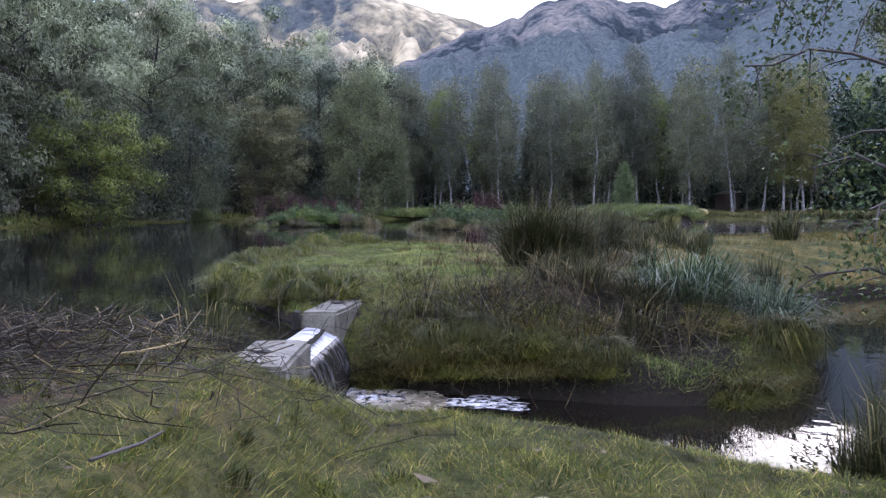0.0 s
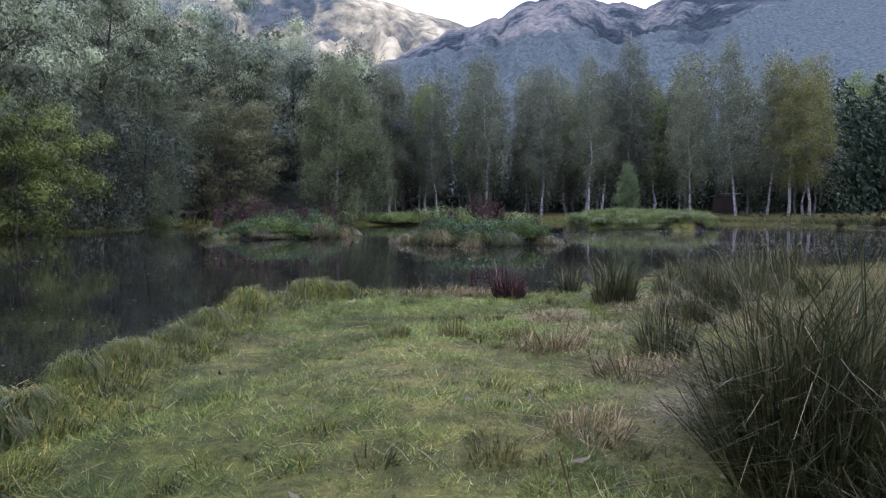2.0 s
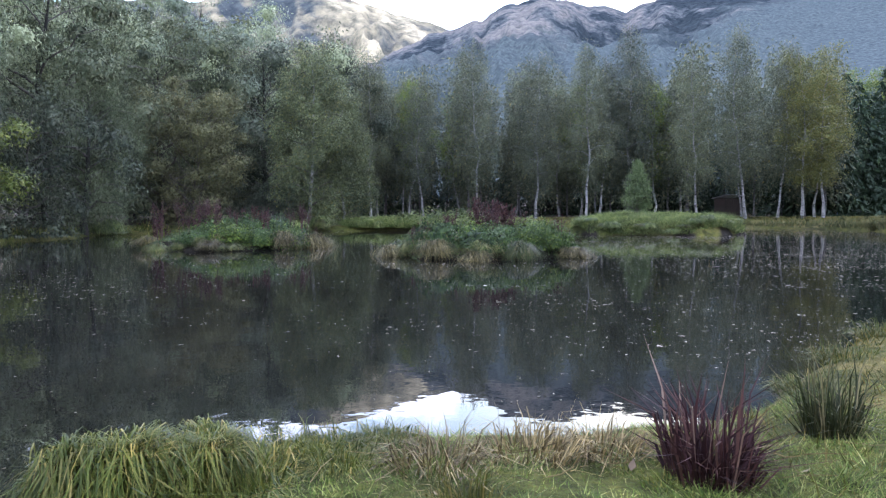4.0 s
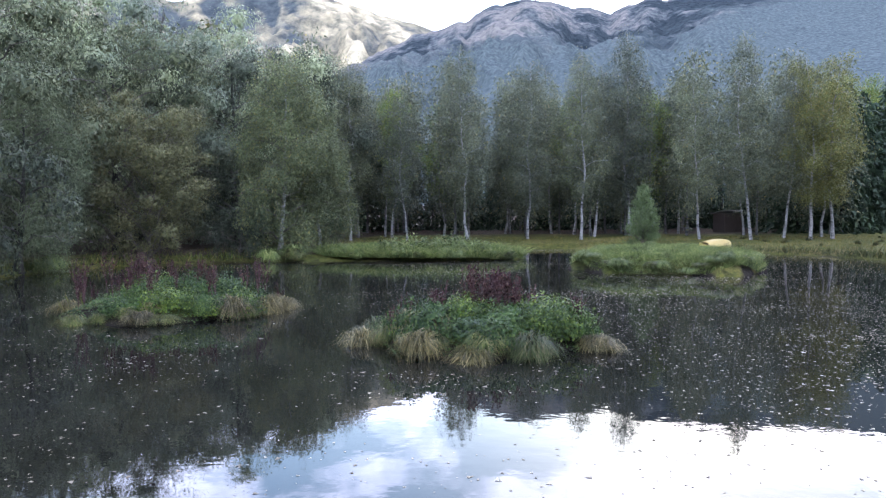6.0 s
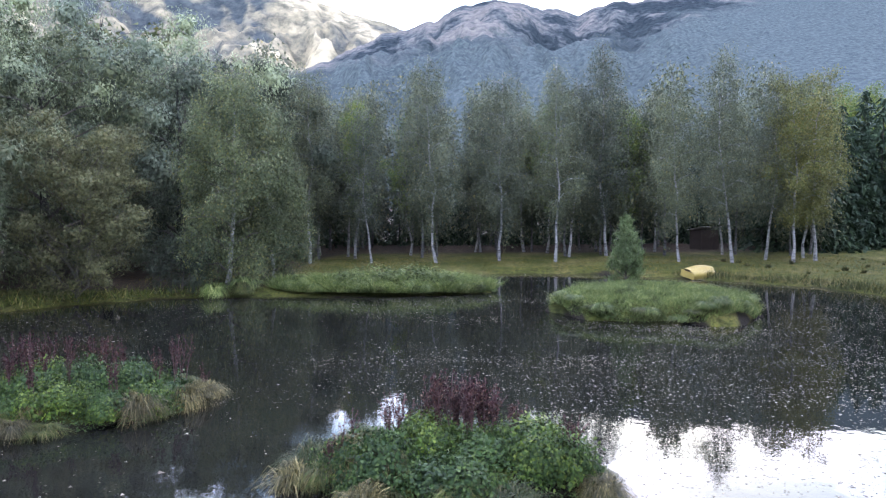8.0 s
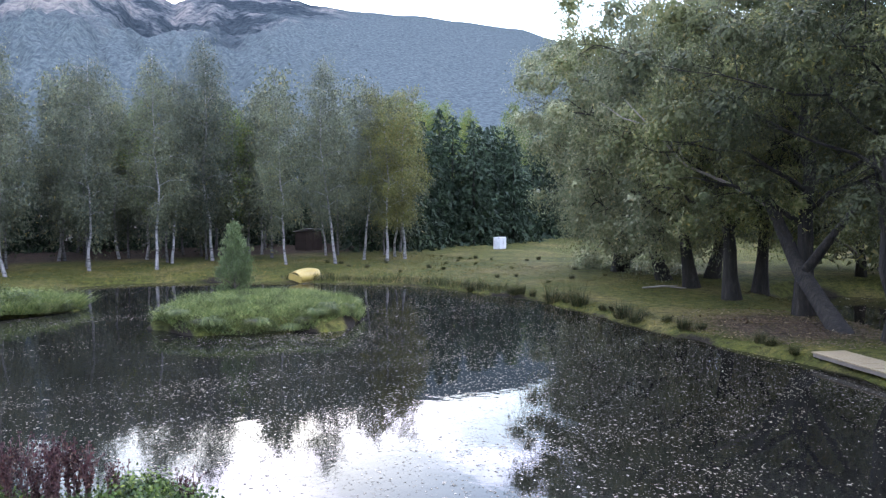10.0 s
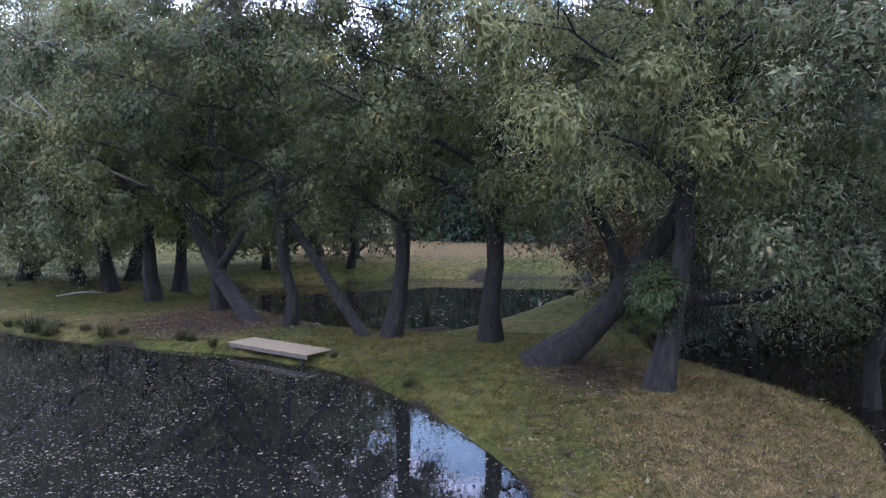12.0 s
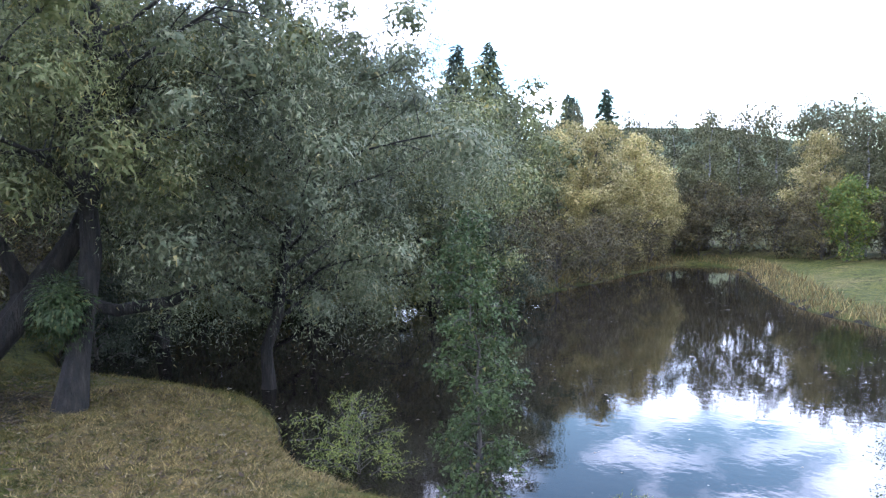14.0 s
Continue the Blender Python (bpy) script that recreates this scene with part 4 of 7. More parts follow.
for k in range(26):
    a, d = radians(31 + 13.5 * rnd.uniform()), 118 + 40 * rnd.uniform()
    copy_thing(light, pose(0, 0, 0)).matrix_basis = spot(d * math.sin(a), 7 + d * math.cos(a), rnd.uniform(0, 360), rnd.uniform(1.35, 1.75))
spots = []
for row_y in (62, 67, 72, 76):
    for x in np.arange(-20, 37, 4.4):
        xx, yy = x + rnd.normal() * 1.3 + row_y % 3, row_y + rnd.normal() * 1.2
        if abs(xx - 28.0 * (yy - 5) / 65.0) > 1.9:
            spots.append((xx, yy, rnd.uniform(0, 360), rnd.uniform(0.9, 1.28)))
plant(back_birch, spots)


def make_conifer(seed, h, r, count, label, group, name="conifer_tree"):
    rg = np.random.default_rng(seed)
    t = thing(name, label, "tree", group)
    z = np.linspace(0, 1, 9)
    v, q, tri = tube(np.stack([0 * z, 0 * z, h * z - 0.1], 1), 0.16 * (1 - 0.95 * z) * h / 12, 6)
    sub("trunk", mesh_of("trunk", v, [q, tri], BARK), t)
    tiers = int(h * 2.6)
    twigs = []
    for i in range(tiers):
        f = (i + 0.5) / tiers
        for a in rg.uniform(0, 6.28) + np.arange(7) * 0.9 + rg.normal(size=7) * 0.2:
            L = r * (1 - f) ** 0.85 * rg.uniform(0.75, 1.15) + 0.12
            u = np.linspace(0, 1, 4)
            zz = h * (0.06 + 0.93 * f) - L * (0.28 * u + 0.1 * u * u)
            twigs.append((np.stack([np.cos(a) * L * u, np.sin(a) * L * u, zz], 1), 0.02 * (1 - 0.8 * u)))
    v, q = foliage(rg, twigs, count, 0.75, 0.30, 0.10, 0.25, 0.5)
    sub("crown", mesh_of("crown", v, [q], CONIFER), t)["kind"] = "stuff"
    return t


dark = make_conifer(200, 13.0, 3.5, 1500, "dark green spruce in a dense stand", "spruces behind the birches")
spots = [(x + rnd.normal() * 0.4, 67 + (x - 36) * 0.25 + rnd.normal() * 0.8, rnd.uniform(0, 360), rnd.uniform(0.9, 1.1)) for x in np.arange(33, 66, 1.6)]
spots += [(x + rnd.normal(), 73 + rnd.normal() * 1.5, rnd.uniform(0, 360), rnd.uniform(1.0, 1.25)) for x in np.arange(36, 68, 3.4)]
spots += [(x + rnd.normal() * 0.5, 80 + rnd.normal() * 1.0, rnd.uniform(0, 360), rnd.uniform(0.72, 0.95)) for x in np.arange(-40, 38, 2.1)]
plant(dark, spots)
tall = make_conifer(203, 22.0, 6.0, 8500, "tall dark fir rising above the willows", "tall firs beyond the lower pond", "fir_tree")
plant(tall, [(59.6, -39.6, 0, 1.0), (62.3, -37.3, 120, 1.0), (56.0, -53.5, 60, 0.82), (59.5, -51.0, 200, 0.80), (61.5, -54.0, 320, 0.80), (66.0, -38.5, 200, 0.85)])

# the tall mixed willows of the left shore
left_label = "tall grey-green willow with a billowing crown on the wooded shore"
left_forms = []
for k, (h, r) in enumerate(((15, 5.2), (13, 4.6))):
    g = grow(300 + k, h, 0.35, r, 0.05, 26, 8, 0.75, 0.35, (0.6, 0.3), round_top, 0.06)
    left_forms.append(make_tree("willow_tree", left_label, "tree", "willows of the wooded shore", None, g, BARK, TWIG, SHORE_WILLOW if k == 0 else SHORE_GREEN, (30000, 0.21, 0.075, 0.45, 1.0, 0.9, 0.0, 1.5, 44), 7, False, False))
plant(left_forms[0], [(-23, 26, 0, 0.95), (-22.5, 43.5, 50, 1.0), (-17.5, 50.5, 140, 1.02), (-25.5, 33.5, 210, 1.05), (-27, 50, 300, 1.15), (-26.5, 17, 30, 0.95), (-13, 56, 100, 0.98), (-31, 41, 20, 1.2)])
plant(left_forms[1], [(-20.5, 36, 10, 1.0), (-21.8, 19.5, 90, 0.85), (-18.2, 44.5, 200, 0.95), (-12.5, 49.5, 280, 0.92), (-24.8, 9.5, 130, 1.0), (-22, 57, 70, 1.1), (-9.5, 60, 10, 1.0), (-29, 25, 240, 1.2), (-33, 12, 310, 1.2)])
g = grow(310, 11.2, 0.15, 4.4, 0.03, 30, 8, 0.75, 0.5, (0.4, 0), narrow, 0.05)
edge = make_tree("birch_tree", "broad birch with drooping green and yellowing foliage at the water", "tree", "trees at the shore", None, g, BIRCH_BARK, TWIG, BROAD_BIRCH, (50000, 0.13, 0.065, 0.36, 1.5, 0.8), 7)
plant(edge, [(-8.6, 43.2, 0, 1.0), (-6.6, 45.2, 130, 0.75)])
g = grow(312, 6.4, 0.08, 2.6, 0.0, 34, 7, 1.1, 0.1, (0.2, 0), round_top, 0.05)
bush = make_tree("shrub", "dense rounded brownish-green shrub at the water's edge", "shrub", "shrubs of the wooded shore", None, g, TWIG, TWIG, BUSH, (36000, 0.12, 0.055, 0.28, 0.0, -0.5, 0.0, 0.75, 70), 6)
plant(bush, [(-14.4, 39.3, 0, 1.0)])
g = grow(314, 4.6, 0.1, 2.2, 0.03, 22, 7, 0.9, 0.3, (0.2, 0), round_top, 0.05)
bush2 = make_tree("shrub", "bright green shrub hanging over the pond", "shrub", "shrubs of the wooded shore", None, g, TWIG, TWIG, BUSH_GREEN, (15000, 0.13, 0.065, 0.28, 0.2, 0.2, 0.0, 0.65, 40), 6)
plant(bush2, [(-17.6, 22.3, 0, 1.08)])
g = grow(316, 5.4, 0.12, 3.0, 0.06, 20, 8, 0.7, 0.6, (0.8, -0.3), round_top, 0.06)
bush3 = make_tree("willow_shrub", "low drooping willow trailing towards the water", "shrub", "shrubs of the wooded shore", None, g, TWIG, TWIG, SHORE_GREEN, (11000, 0.17, 0.07, 0.32, 1.3, 1.0, 0.0, 0.75, 50), 6, False, False)
plant(bush3, [(30.5, -17.5, 20, 0.9), (26.5, 3.2, 100, 0.7), (34, 1.5, 40, 0.8), (-17.9, 29.2, 0, 1.0), (-19.0, 24.6, 60, 1.0), (-19.2, 14.5, 220, 1.05), (-18.4, 9.0, 30, 1.1), (-10.6, 42.2, 80, 0.5)])

g = grow(318, 10.4, 0.24, 3.3, 0.10, 26, 8, 0.8, 0.7, (0.3, 0), round_top, 0.06)
weeping = make_tree("willow_tree", "pale weeping willow with strands hanging to the water", "tree", "trees at the shore", None, g, BARK, TWIG, SHORE_WEEP, (34000, 0.16, 0.036, 0.30, 2.6, 1.4), 7, False, False)
plant(weeping, [(-17.6, 33.6, 0, 0.75), (-18.9, 27.4, 130, 0.62)])

# the row of old willows on the bank
def big_willow(name, label, seed, x, y, h, r, first, lean, leaves, leaf_len, leaf_w, mat, turn=0, trunk_r=0.36, limbs=18, subs=9, hang=0.6, scatter=0.42, group="old willows on the bank", droop=0.3, rise=0.7, puff=1.1, bunches=88, lean_power=0.9):
    g = grow(seed, h, trunk_r, r, first, limbs, subs, rise, droop, lean, round_top, 0.07, 7, lean_power)
    return make_tree(name, label, "tree", group, spot(x, y, turn), g, BARK, BARK, mat, (leaves, leaf_len, leaf_w, scatter, hang, 0.6, 0.0, puff, bunches), 10)


wl_label = "old dark-barked willow with a dense grey-green crown"
pale_label = "old willow with a pale crown hanging to the grass"
big_willow("willow_tree", pale_label, 401, 36.0, 39.0, 12.6, 5.4, 0.05, (-0.5, 0.6), 52000, 0.20, 0.072, SILVER, hang=1.6, limbs=24)
wA = big_willow("willow_tree", pale_label, 402, 34.4, 34.0, 15.0, 6.2, 0.12, (-1.2, 0.5), 52000, 0.20, 0.072, SILVER, hang=1.4, limbs=24)
big_willow("willow_tree", wl_label, 403, 32.6, 30.8, 13.6, 5.8, 0.18, (-1.0, 0.8), 52000, 0.19, 0.07, SILVER, limbs=22, hang=1.0)
wB = big_willow("willow_tree", wl_label, 404, 29.8, 26.6, 13.0, 5.8, 0.22, (-1.0, -0.4), 46000, 0.18, 0.066, WILLOW_PALE, bunches=58, limbs=24, hang=1.0)
big_willow("willow_tree", "old willow forking low with a leaning limb", 405, 27.2, 21.8, 12.8, 5.6, 0.24, (1.0, 0.5), 48000, 0.18, 0.064, WILLOW, bunches=58, limbs=24, hang=0.9)
big_willow("willow_tree", wl_label, 406, 24.2, 17.4, 12.4, 5.2, 0.30, (0.4, 0.6), 54000, 0.15, 0.05, WILLOW, bunches=58, trunk_r=0.25, limbs=24, hang=0.9)
big_willow("willow_tree", wl_label, 407, 22.7, 13.2, 13.2, 5.2, 0.27, (0.2, -0.8), 62000, 0.145, 0.046, WILLOW, bunches=58, trunk_r=0.30, limbs=26, hang=0.9)
big_willow("willow_tree", wl_label, 408, 22.4, 9.8, 13.4, 5.4, 0.27, (0.5, -0.2), 62000, 0.145, 0.046, WILLOW, bunches=58, trunk_r=0.34, limbs=26, hang=0.9)
leaning = big_willow("willow_tree", "leaning old willow with a thick ridged trunk forking low", 409, 19.5, 8.05, 8.6, 3.6, 0.60, (1.6, -5.6), 22000, 0.14, 0.045, WILLOW, trunk_r=0.46, limbs=12, lean_power=0.62, bunches=36, puff=0.9, hang=0.4)
for pts, radii in (([(0.9, -2.2, 2.2), (0.7, -2.15, 2.8), (0.6, -1.8, 3.5), (0.5, -1.3, 4.4), (0.5, -1.0, 5.6)], [0.26, 0.22, 0.19, 0.15, 0.08]),
                   ([(0.75, -2.55, 2.25), (0.3, -3.3, 2.2), (-0.4, -4.2, 1.95), (-0.5, -5.5, 2.1), (0.0, -7.0, 2.6), (0.6, -8.8, 3.0)], [0.26, 0.17, 0.16, 0.15, 0.12, 0.06])):
    v, q, tri = tube(pts, radii, 9)
    sub("limb", mesh_of("limb", v, [q, tri], BARK), leaning)
straight = big_willow("willow_tree", "willow with silvery leaves over the lower pond", 410, 17.1, 5.2, 13.0, 5.4, 0.33, (0.0, 0.0), 85000, 0.14, 0.036, WILLOW_PALE, trunk_r=0.30, limbs=28, hang=0.5, bunches=74)
rg = np.random.default_rng(419)                 # leafy shoots sprouting from the straight trunk
d = unit(rg.normal(size=(5200, 3)))
at = np.array([0.05, 0.1, 2.25]) + d * (rg.uniform(0.3, 1.05, 5200) * (1 + 0.4 * value_noise(d[:, 0] * 3, d[:, 2] * 3 + d[:, 1], 1, 4)))[:, None] * np.array([0.62, 0.62, 0.72])
v, q = leaf_arrays(at, d + np.array([0, 0, -0.5]), 0.12 * rg.uniform(0.6, 1.2, 5200), 0.04, rg, 0.0, d, False)
sub("sprout_foliage", mesh_of("sprout_foliage", v, [q], ALDER), straight, "dark green leafy shoots on the trunk")["kind"] = "stuff"
big_willow("willow_tree", "low willow with silvery leaves over the lower pond", 411, 19.3, -0.2, 10.4, 4.6, 0.26, (-1.2, -0.2), 85000, 0.15, 0.040, WILLOW_SILVER, trunk_r=0.22, limbs=28, hang=1.3)
big_willow("willow_tree", "dark willow standing at the water's edge", 412, 27.5, 1.2, 14.0, 5.6, 0.24, (0.6, -0.6), 42000, 0.18, 0.07, WILLOW, trunk_r=0.3, limbs=24, hang=1.5)
wC = big_willow("willow_tree", "dark willow standing at the water's edge", 413, 31.0, -6.5, 11.0, 6.0, 0.06, (-1.4, -0.6), 36000, 0.21, 0.085, WILLOW, trunk_r=0.3, hang=1.8, limbs=24)
big_willow("willow_tree", "blue-green willow hanging into the lower pond", 414, 31.5, -14.0, 9.6, 5.6, 0.05, (-1.0, -0.5), 36000, 0.21, 0.085, WILLOW_PALE, trunk_r=0.3, hang=1.8, limbs=24)
for p in [(37.5, -20, 60, 0.9), (38, -10, 200, 1.1)]:
    copy_thing(wC, pose(0, 0, 0)).matrix_basis = spot(*p)
plant_more = [(38.5, 20.5 + 20, 40, 1.0), (37.5, 33, 200, 1.05)]
for p in plant_more:
    copy_thing(wA, pose(0, 0, 0)).matrix_basis = spot(*p)
for p in [(36.5, 3.0, 30, 1.0), (33.4, 27.4, 120, 0.95), (30.3, 23.4, 250, 0.9)]:
    copy_thing(wB, pose(0, 0, 0)).matrix_basis = spot(*p)

# a young alder by the lower pond, close to the path of the view
g = grow(420, 6.0, 0.05, 1.15, 0.04, 34, 7, 0.7, 0.5, (0.5, -0.3), narrow, 0.08)
make_tree("alder_tree", "young alder with small dark glossy leaves by the lower pond", "tree", "", spot(9.4, -0.2, 0), g, TWIG, TWIG, ALDER, (9500, 0.085, 0.055, 0.12, 0.25, 0.3), 6)
g = grow(424, 1.5, 0.03, 1.3, 0.0, 16, 5, 0.9, 0.5, (0.2, -0.2), round_top, 0.05)
shoot = make_tree("willow_shoots", "low yellow-green willow shoots growing from the water's edge", "shrub", "willow shoots by the lower pond", None, g, TWIG, TWIG, BUSH_GREEN, (2200, 0.10, 0.028, 0.09, 0.15, 0.2), 5)
plant(shoot, [(13.2, 0.3, 0, 1.0), (11.9, 0.6, 120, 0.75), (7.6, -2.1, 200, 0.6)])
g = grow(421, 4.8, 0.04, 1.05, 0.2, 26, 6, 0.7, 0.5, (-0.25, 0), round_top, 0.05)
make_tree("alder_tree", "slender young alder with small leaves beside the lower pond", "tree", "", spot(4.3, -5.4, 0), g, TWIG, TWIG, ALDER, (7500, 0.042, 0.028, 0.12, 0.3, 0.3), 5)
g = grow(422, 3.1, 0.05, 0.95, 0.0, 46, 5, 0.75, 0.0, (0.1, 0), lambda f: (1 - f) ** 0.9, 0.04)
make_tree("young_willow", "upright young willow on the round islet", "shrub", "", spot(10.5, 38.4, 0), g, TWIG, TWIG, YOUNG_WILLOW, (13000, 0.13, 0.035, 0.10, 0.0, -1.0), 5)

# autumn trees and a mixed wood beyond the lower pond
g = grow(430, 10.0, 0.16, 3.0, 0.06, 22, 7, 0.9, 0.2, (0.3, 0), narrow, 0.06)
autumn = make_tree("autumn_tree", "yellow-brown autumn tree beyond the lower pond", "tree", "autumn trees beyond the lower pond", None, g, TWIG, TWIG, AUTUMN, (13000, 0.17, 0.10, 0.36, 0.2, 0.2, 0.0, 0.75, 110), 6, True, False)
g = grow(436, 3.4, 0.07, 2.4, 0.02, 22, 7, 0.8, 0.2, (0.1, 0), round_top, 0.05)
brush = make_tree("shrub", "dense brown twiggy shrub along the far bank", "shrub", "brushwood round the lower pond", None, g, TWIG, TWIG, BRUSH, (5200, 0.17, 0.065, 0.3, 0.2, 0.0, 0.0, 0.7, 36), 5, False, False)
plant(brush, [(33.5, -25.0, 0, 1.0), (35.0, -29.5, 80, 1.0), (37.5, -33.5, 160, 1.05), (39.5, -38.0, 240, 1.0), (41.5, -42.5, 300, 0.95), (43.5, -47.5, 30, 0.9), (31.8, -19.5, 200, 1.1), (37.5, -3.5, 20, 1.1), (36.8, 2.6, 140, 1.1), (33.0, 4.6, 250, 1.0), (38.0, -8.5, 60, 1.2), (40.0, -16.5, 10, 1.4), (41.0, -20.0, 150, 1.4), (29.5, 5.4, 330, 0.9),
             (31, -53, 20, 1.2), (36, -55.5, 100, 1.3), (41, -55, 190, 1.2), (27, -55.5, 260, 1.1), (23, -56, 330, 1.2), (46, -53, 50, 1.3), (43.2, -53.2, 10, 1.3), (44.6, -55.8, 70, 1.5), (47.5, -56.5, 160, 1.5), (33, -58, 150, 1.4), (38.5, -58.5, 220, 1.4), (19, -57, 290, 1.2)])
plant(autumn, [(39.5, -31.0, 0, 1.05), (40.5, -36.0, 100, 1.15), (41.0, -40.5, 200, 1.12), (42.5, -45.0, 300, 0.98), (44.5, -49.5, 40, 0.88), (44.5, -35.5, 160, 1.15), (32.5, -56, 10, 1.1)])
spots = [(46 + rnd.normal() * 2, -44 + rnd.normal() * 3, 20, 0.95), (50, -58, 70, 1.1), (46, -64, 110, 1.1), (41, -69, 200, 1.15), (36, -68, 10, 1.1), (31, -64, 310, 1.0), (27, -60, 150, 0.95), (55, -48, 90, 1.15), (52, -66, 290, 1.2), (44, -75, 20, 1.3), (34, -76, 80, 1.2), (24, -68, 130, 1.1), (48, -51, 30, 1.05), (45, -57, 250, 1.1), (40, -61, 40, 1.1), (35, -61, 170, 1.1), (30, -58, 300, 1.0), (25.5, -56, 60, 1.0), (38, -73, 120, 1.25), (50, -73, 330, 1.3), (29, -70, 20, 1.15), (58, -60, 60, 1.2), (22, -60, 200, 1.05), (18, -66, 10, 1.1)]
g = grow(432, 13.6, 0.2, 3.6, 0.12, 20, 7, 0.7, 0.4, (0.3, 0), narrow, 0.05)
mixed = make_tree("birch_tree", "tall birch with hanging olive foliage beyond the lower pond", "tree", "birches beyond the lower pond", None, g, BIRCH_BARK, TWIG, BUSH, (7000, 0.25, 0.14, 0.42, 1.0, 0.6), 6, False, False)
plant(mixed, spots)
g = grow(434, 5.0, 0.1, 2.0, 0.05, 18, 6, 0.9, 0.1, (0.1, 0), narrow, 0.05)
plant(make_tree("shrub", "young tree with yellow-green leaves on the lawn", "shrub", "", None, g, TWIG, TWIG, BIRCH_LIGHT, (5000, 0.18, 0.12, 0.24, 0.2, 0.2), 6), [(28.0, -51.0, 0, 1.3)])
# trees beyond the back meadow, and behind the start of the way
g = grow(440, 13.0, 0.3, 5.0, 0.05, 20, 6, 0.75, 0.35, (0.4, 0.3), round_top, 0.06)
hedge = make_tree("willow_tree", "dense dark tree at the edge of the back meadow", "tree", "trees round the back meadow", None, g, BARK, TWIG, WILLOW, (4800, 0.40, 0.22, 0.55, 0.5, 0.4, 0.0, 1.5, 44), 6, False, False)
hedge.matrix_basis = spot(92, -42, 0, 1.7)
far_spots = [(88 + rnd.normal() * 6, y, rnd.uniform(0, 360), rnd.uniform(1.4, 1.8)) for y in np.arange(-34, 66, 6.0)]
for p in far_spots:
    copy_thing(hedge, pose(0, 0, 0)).matrix_basis = spot(*p)
for x in (82.0, 99.0):
    for y in np.arange(-34, 72, 3.6):
        copy_thing(dark, pose(0, 0, 0)).matrix_basis = spot(x + rnd.normal(), y + rnd.normal(), rnd.uniform(0, 360), 1.15 + 0.02 * (x - 82))
for x, y in ((-33, 19), (-35, 28), (-34.5, 37), (-34, 45), (-31, 53), (-27, 60), (-21, 63), (-15, 64), (-38, 33), (-37, 49), (-32, 8), (-31, -3), (45, 28), (48, 23), (50, 29), (54, 24.5), (47, 33), (58, 29), (42, -2), (44, -9), (43, -16), (42, -23), (44, -29), (48, -33), (46, 2), (41, 5), (-12, -22), (-4, -27), (5, -31), (-20, -14), (-28, -4)):
    copy_thing(hedge, pose(0, 0, 0)).matrix_basis = spot(x, y, x * 20, 1.25 if x < -20 else 1.0)


# ---------------------------------------------------------------- grass and plants
def tussock_mesh(name, seed, n, base_r, h, reach, width, mat, curl=0.15, wild=0.12, power=0.7):
    """A clump of blades that spreads from its foot; wild makes the blades cross one another."""
    rg = np.random.default_rng(seed)
    a = rg.uniform(0, 6.28, n)
    r = base_r * rg.uniform(0, 1, n) ** 0.6
    base = np.stack([np.cos(a) * r, np.sin(a) * r, np.full(n, -0.04)], 1)
    out_a = a + rg.normal(size=n) * (0.4 + wild * 2)
    k = reach * rg.uniform(0, 1, n) ** power
    lean = np.stack([np.cos(out_a) * k, np.sin(out_a) * k], 1) + rg.normal(size=(n, 2)) * reach * wild
    lobe = 0.78 + 0.3 * np.sin(out_a * 3 + seed) * np.sin(out_a * 2 + seed * 2)
    H = h * rg.uniform(0.4, 1.0, n) * lobe
    stray = rg.uniform(0, 1, n) < 0.06
    H = np.where(stray, h * rg.uniform(0.9, 1.25, n), H)
    v, q, t = blade_arrays(base, lean, H, width * rg.uniform(0.6, 1.4, n), np.clip(curl * rg.uniform(0.2, 1.6, n) * (k / max(reach, 1e-3)), 0, 0.97), rg)
    return mesh_of(name, v, [q, t], mat)


def clumps(name, label, category, group, meshes, places):
    """Things of one mesh each: (x, y, turn, size, stretch)."""
    made = []
    for i, (x, y, turn, size, tall_by) in enumerate(places):
        ob = thing(name, label, category, group)
        sub("foliage", meshes[i % len(meshes)], ob)["kind"] = "stuff"
        ob.matrix_basis = Matrix.Translation((x, y, height(x, y))) @ pose(0, 0, 0, 0, 0, turn) @ Matrix.Diagonal((size, size, size * tall_by, 1))
        made.append(ob)
    return made


rush_big = tussock_mesh("rush_blades", 501, 3600, 0.20, 0.95, 0.50, 0.005, RUSH, 0.35, 0.3, 0.8)
rush_mid = [tussock_mesh("rush_blades", 502 + k, 420, 0.12, 0.55, 0.26, 0.007, RUSH, 0.3, 0.22) for k in range(2)]
tuft = [tussock_mesh("tuft_blades", 510 + k, 260, 0.12, 0.20, 0.16, 0.006, SHAGGY, 0.4) for k in range(3)]
shag_dark = [tussock_mesh("shaggy_blades", 525 + k, 560, 0.18, 0.20, 0.26, 0.006, SHAGGY, 0.95, 0.2, 0.5) for k in range(3)]
shag = [tussock_mesh("shaggy_blades", 520 + k, 620, 0.17, 0.21, 0.24, 0.006, TUSSOCK, 0.85, 0.15, 0.5) for k in range(3)]


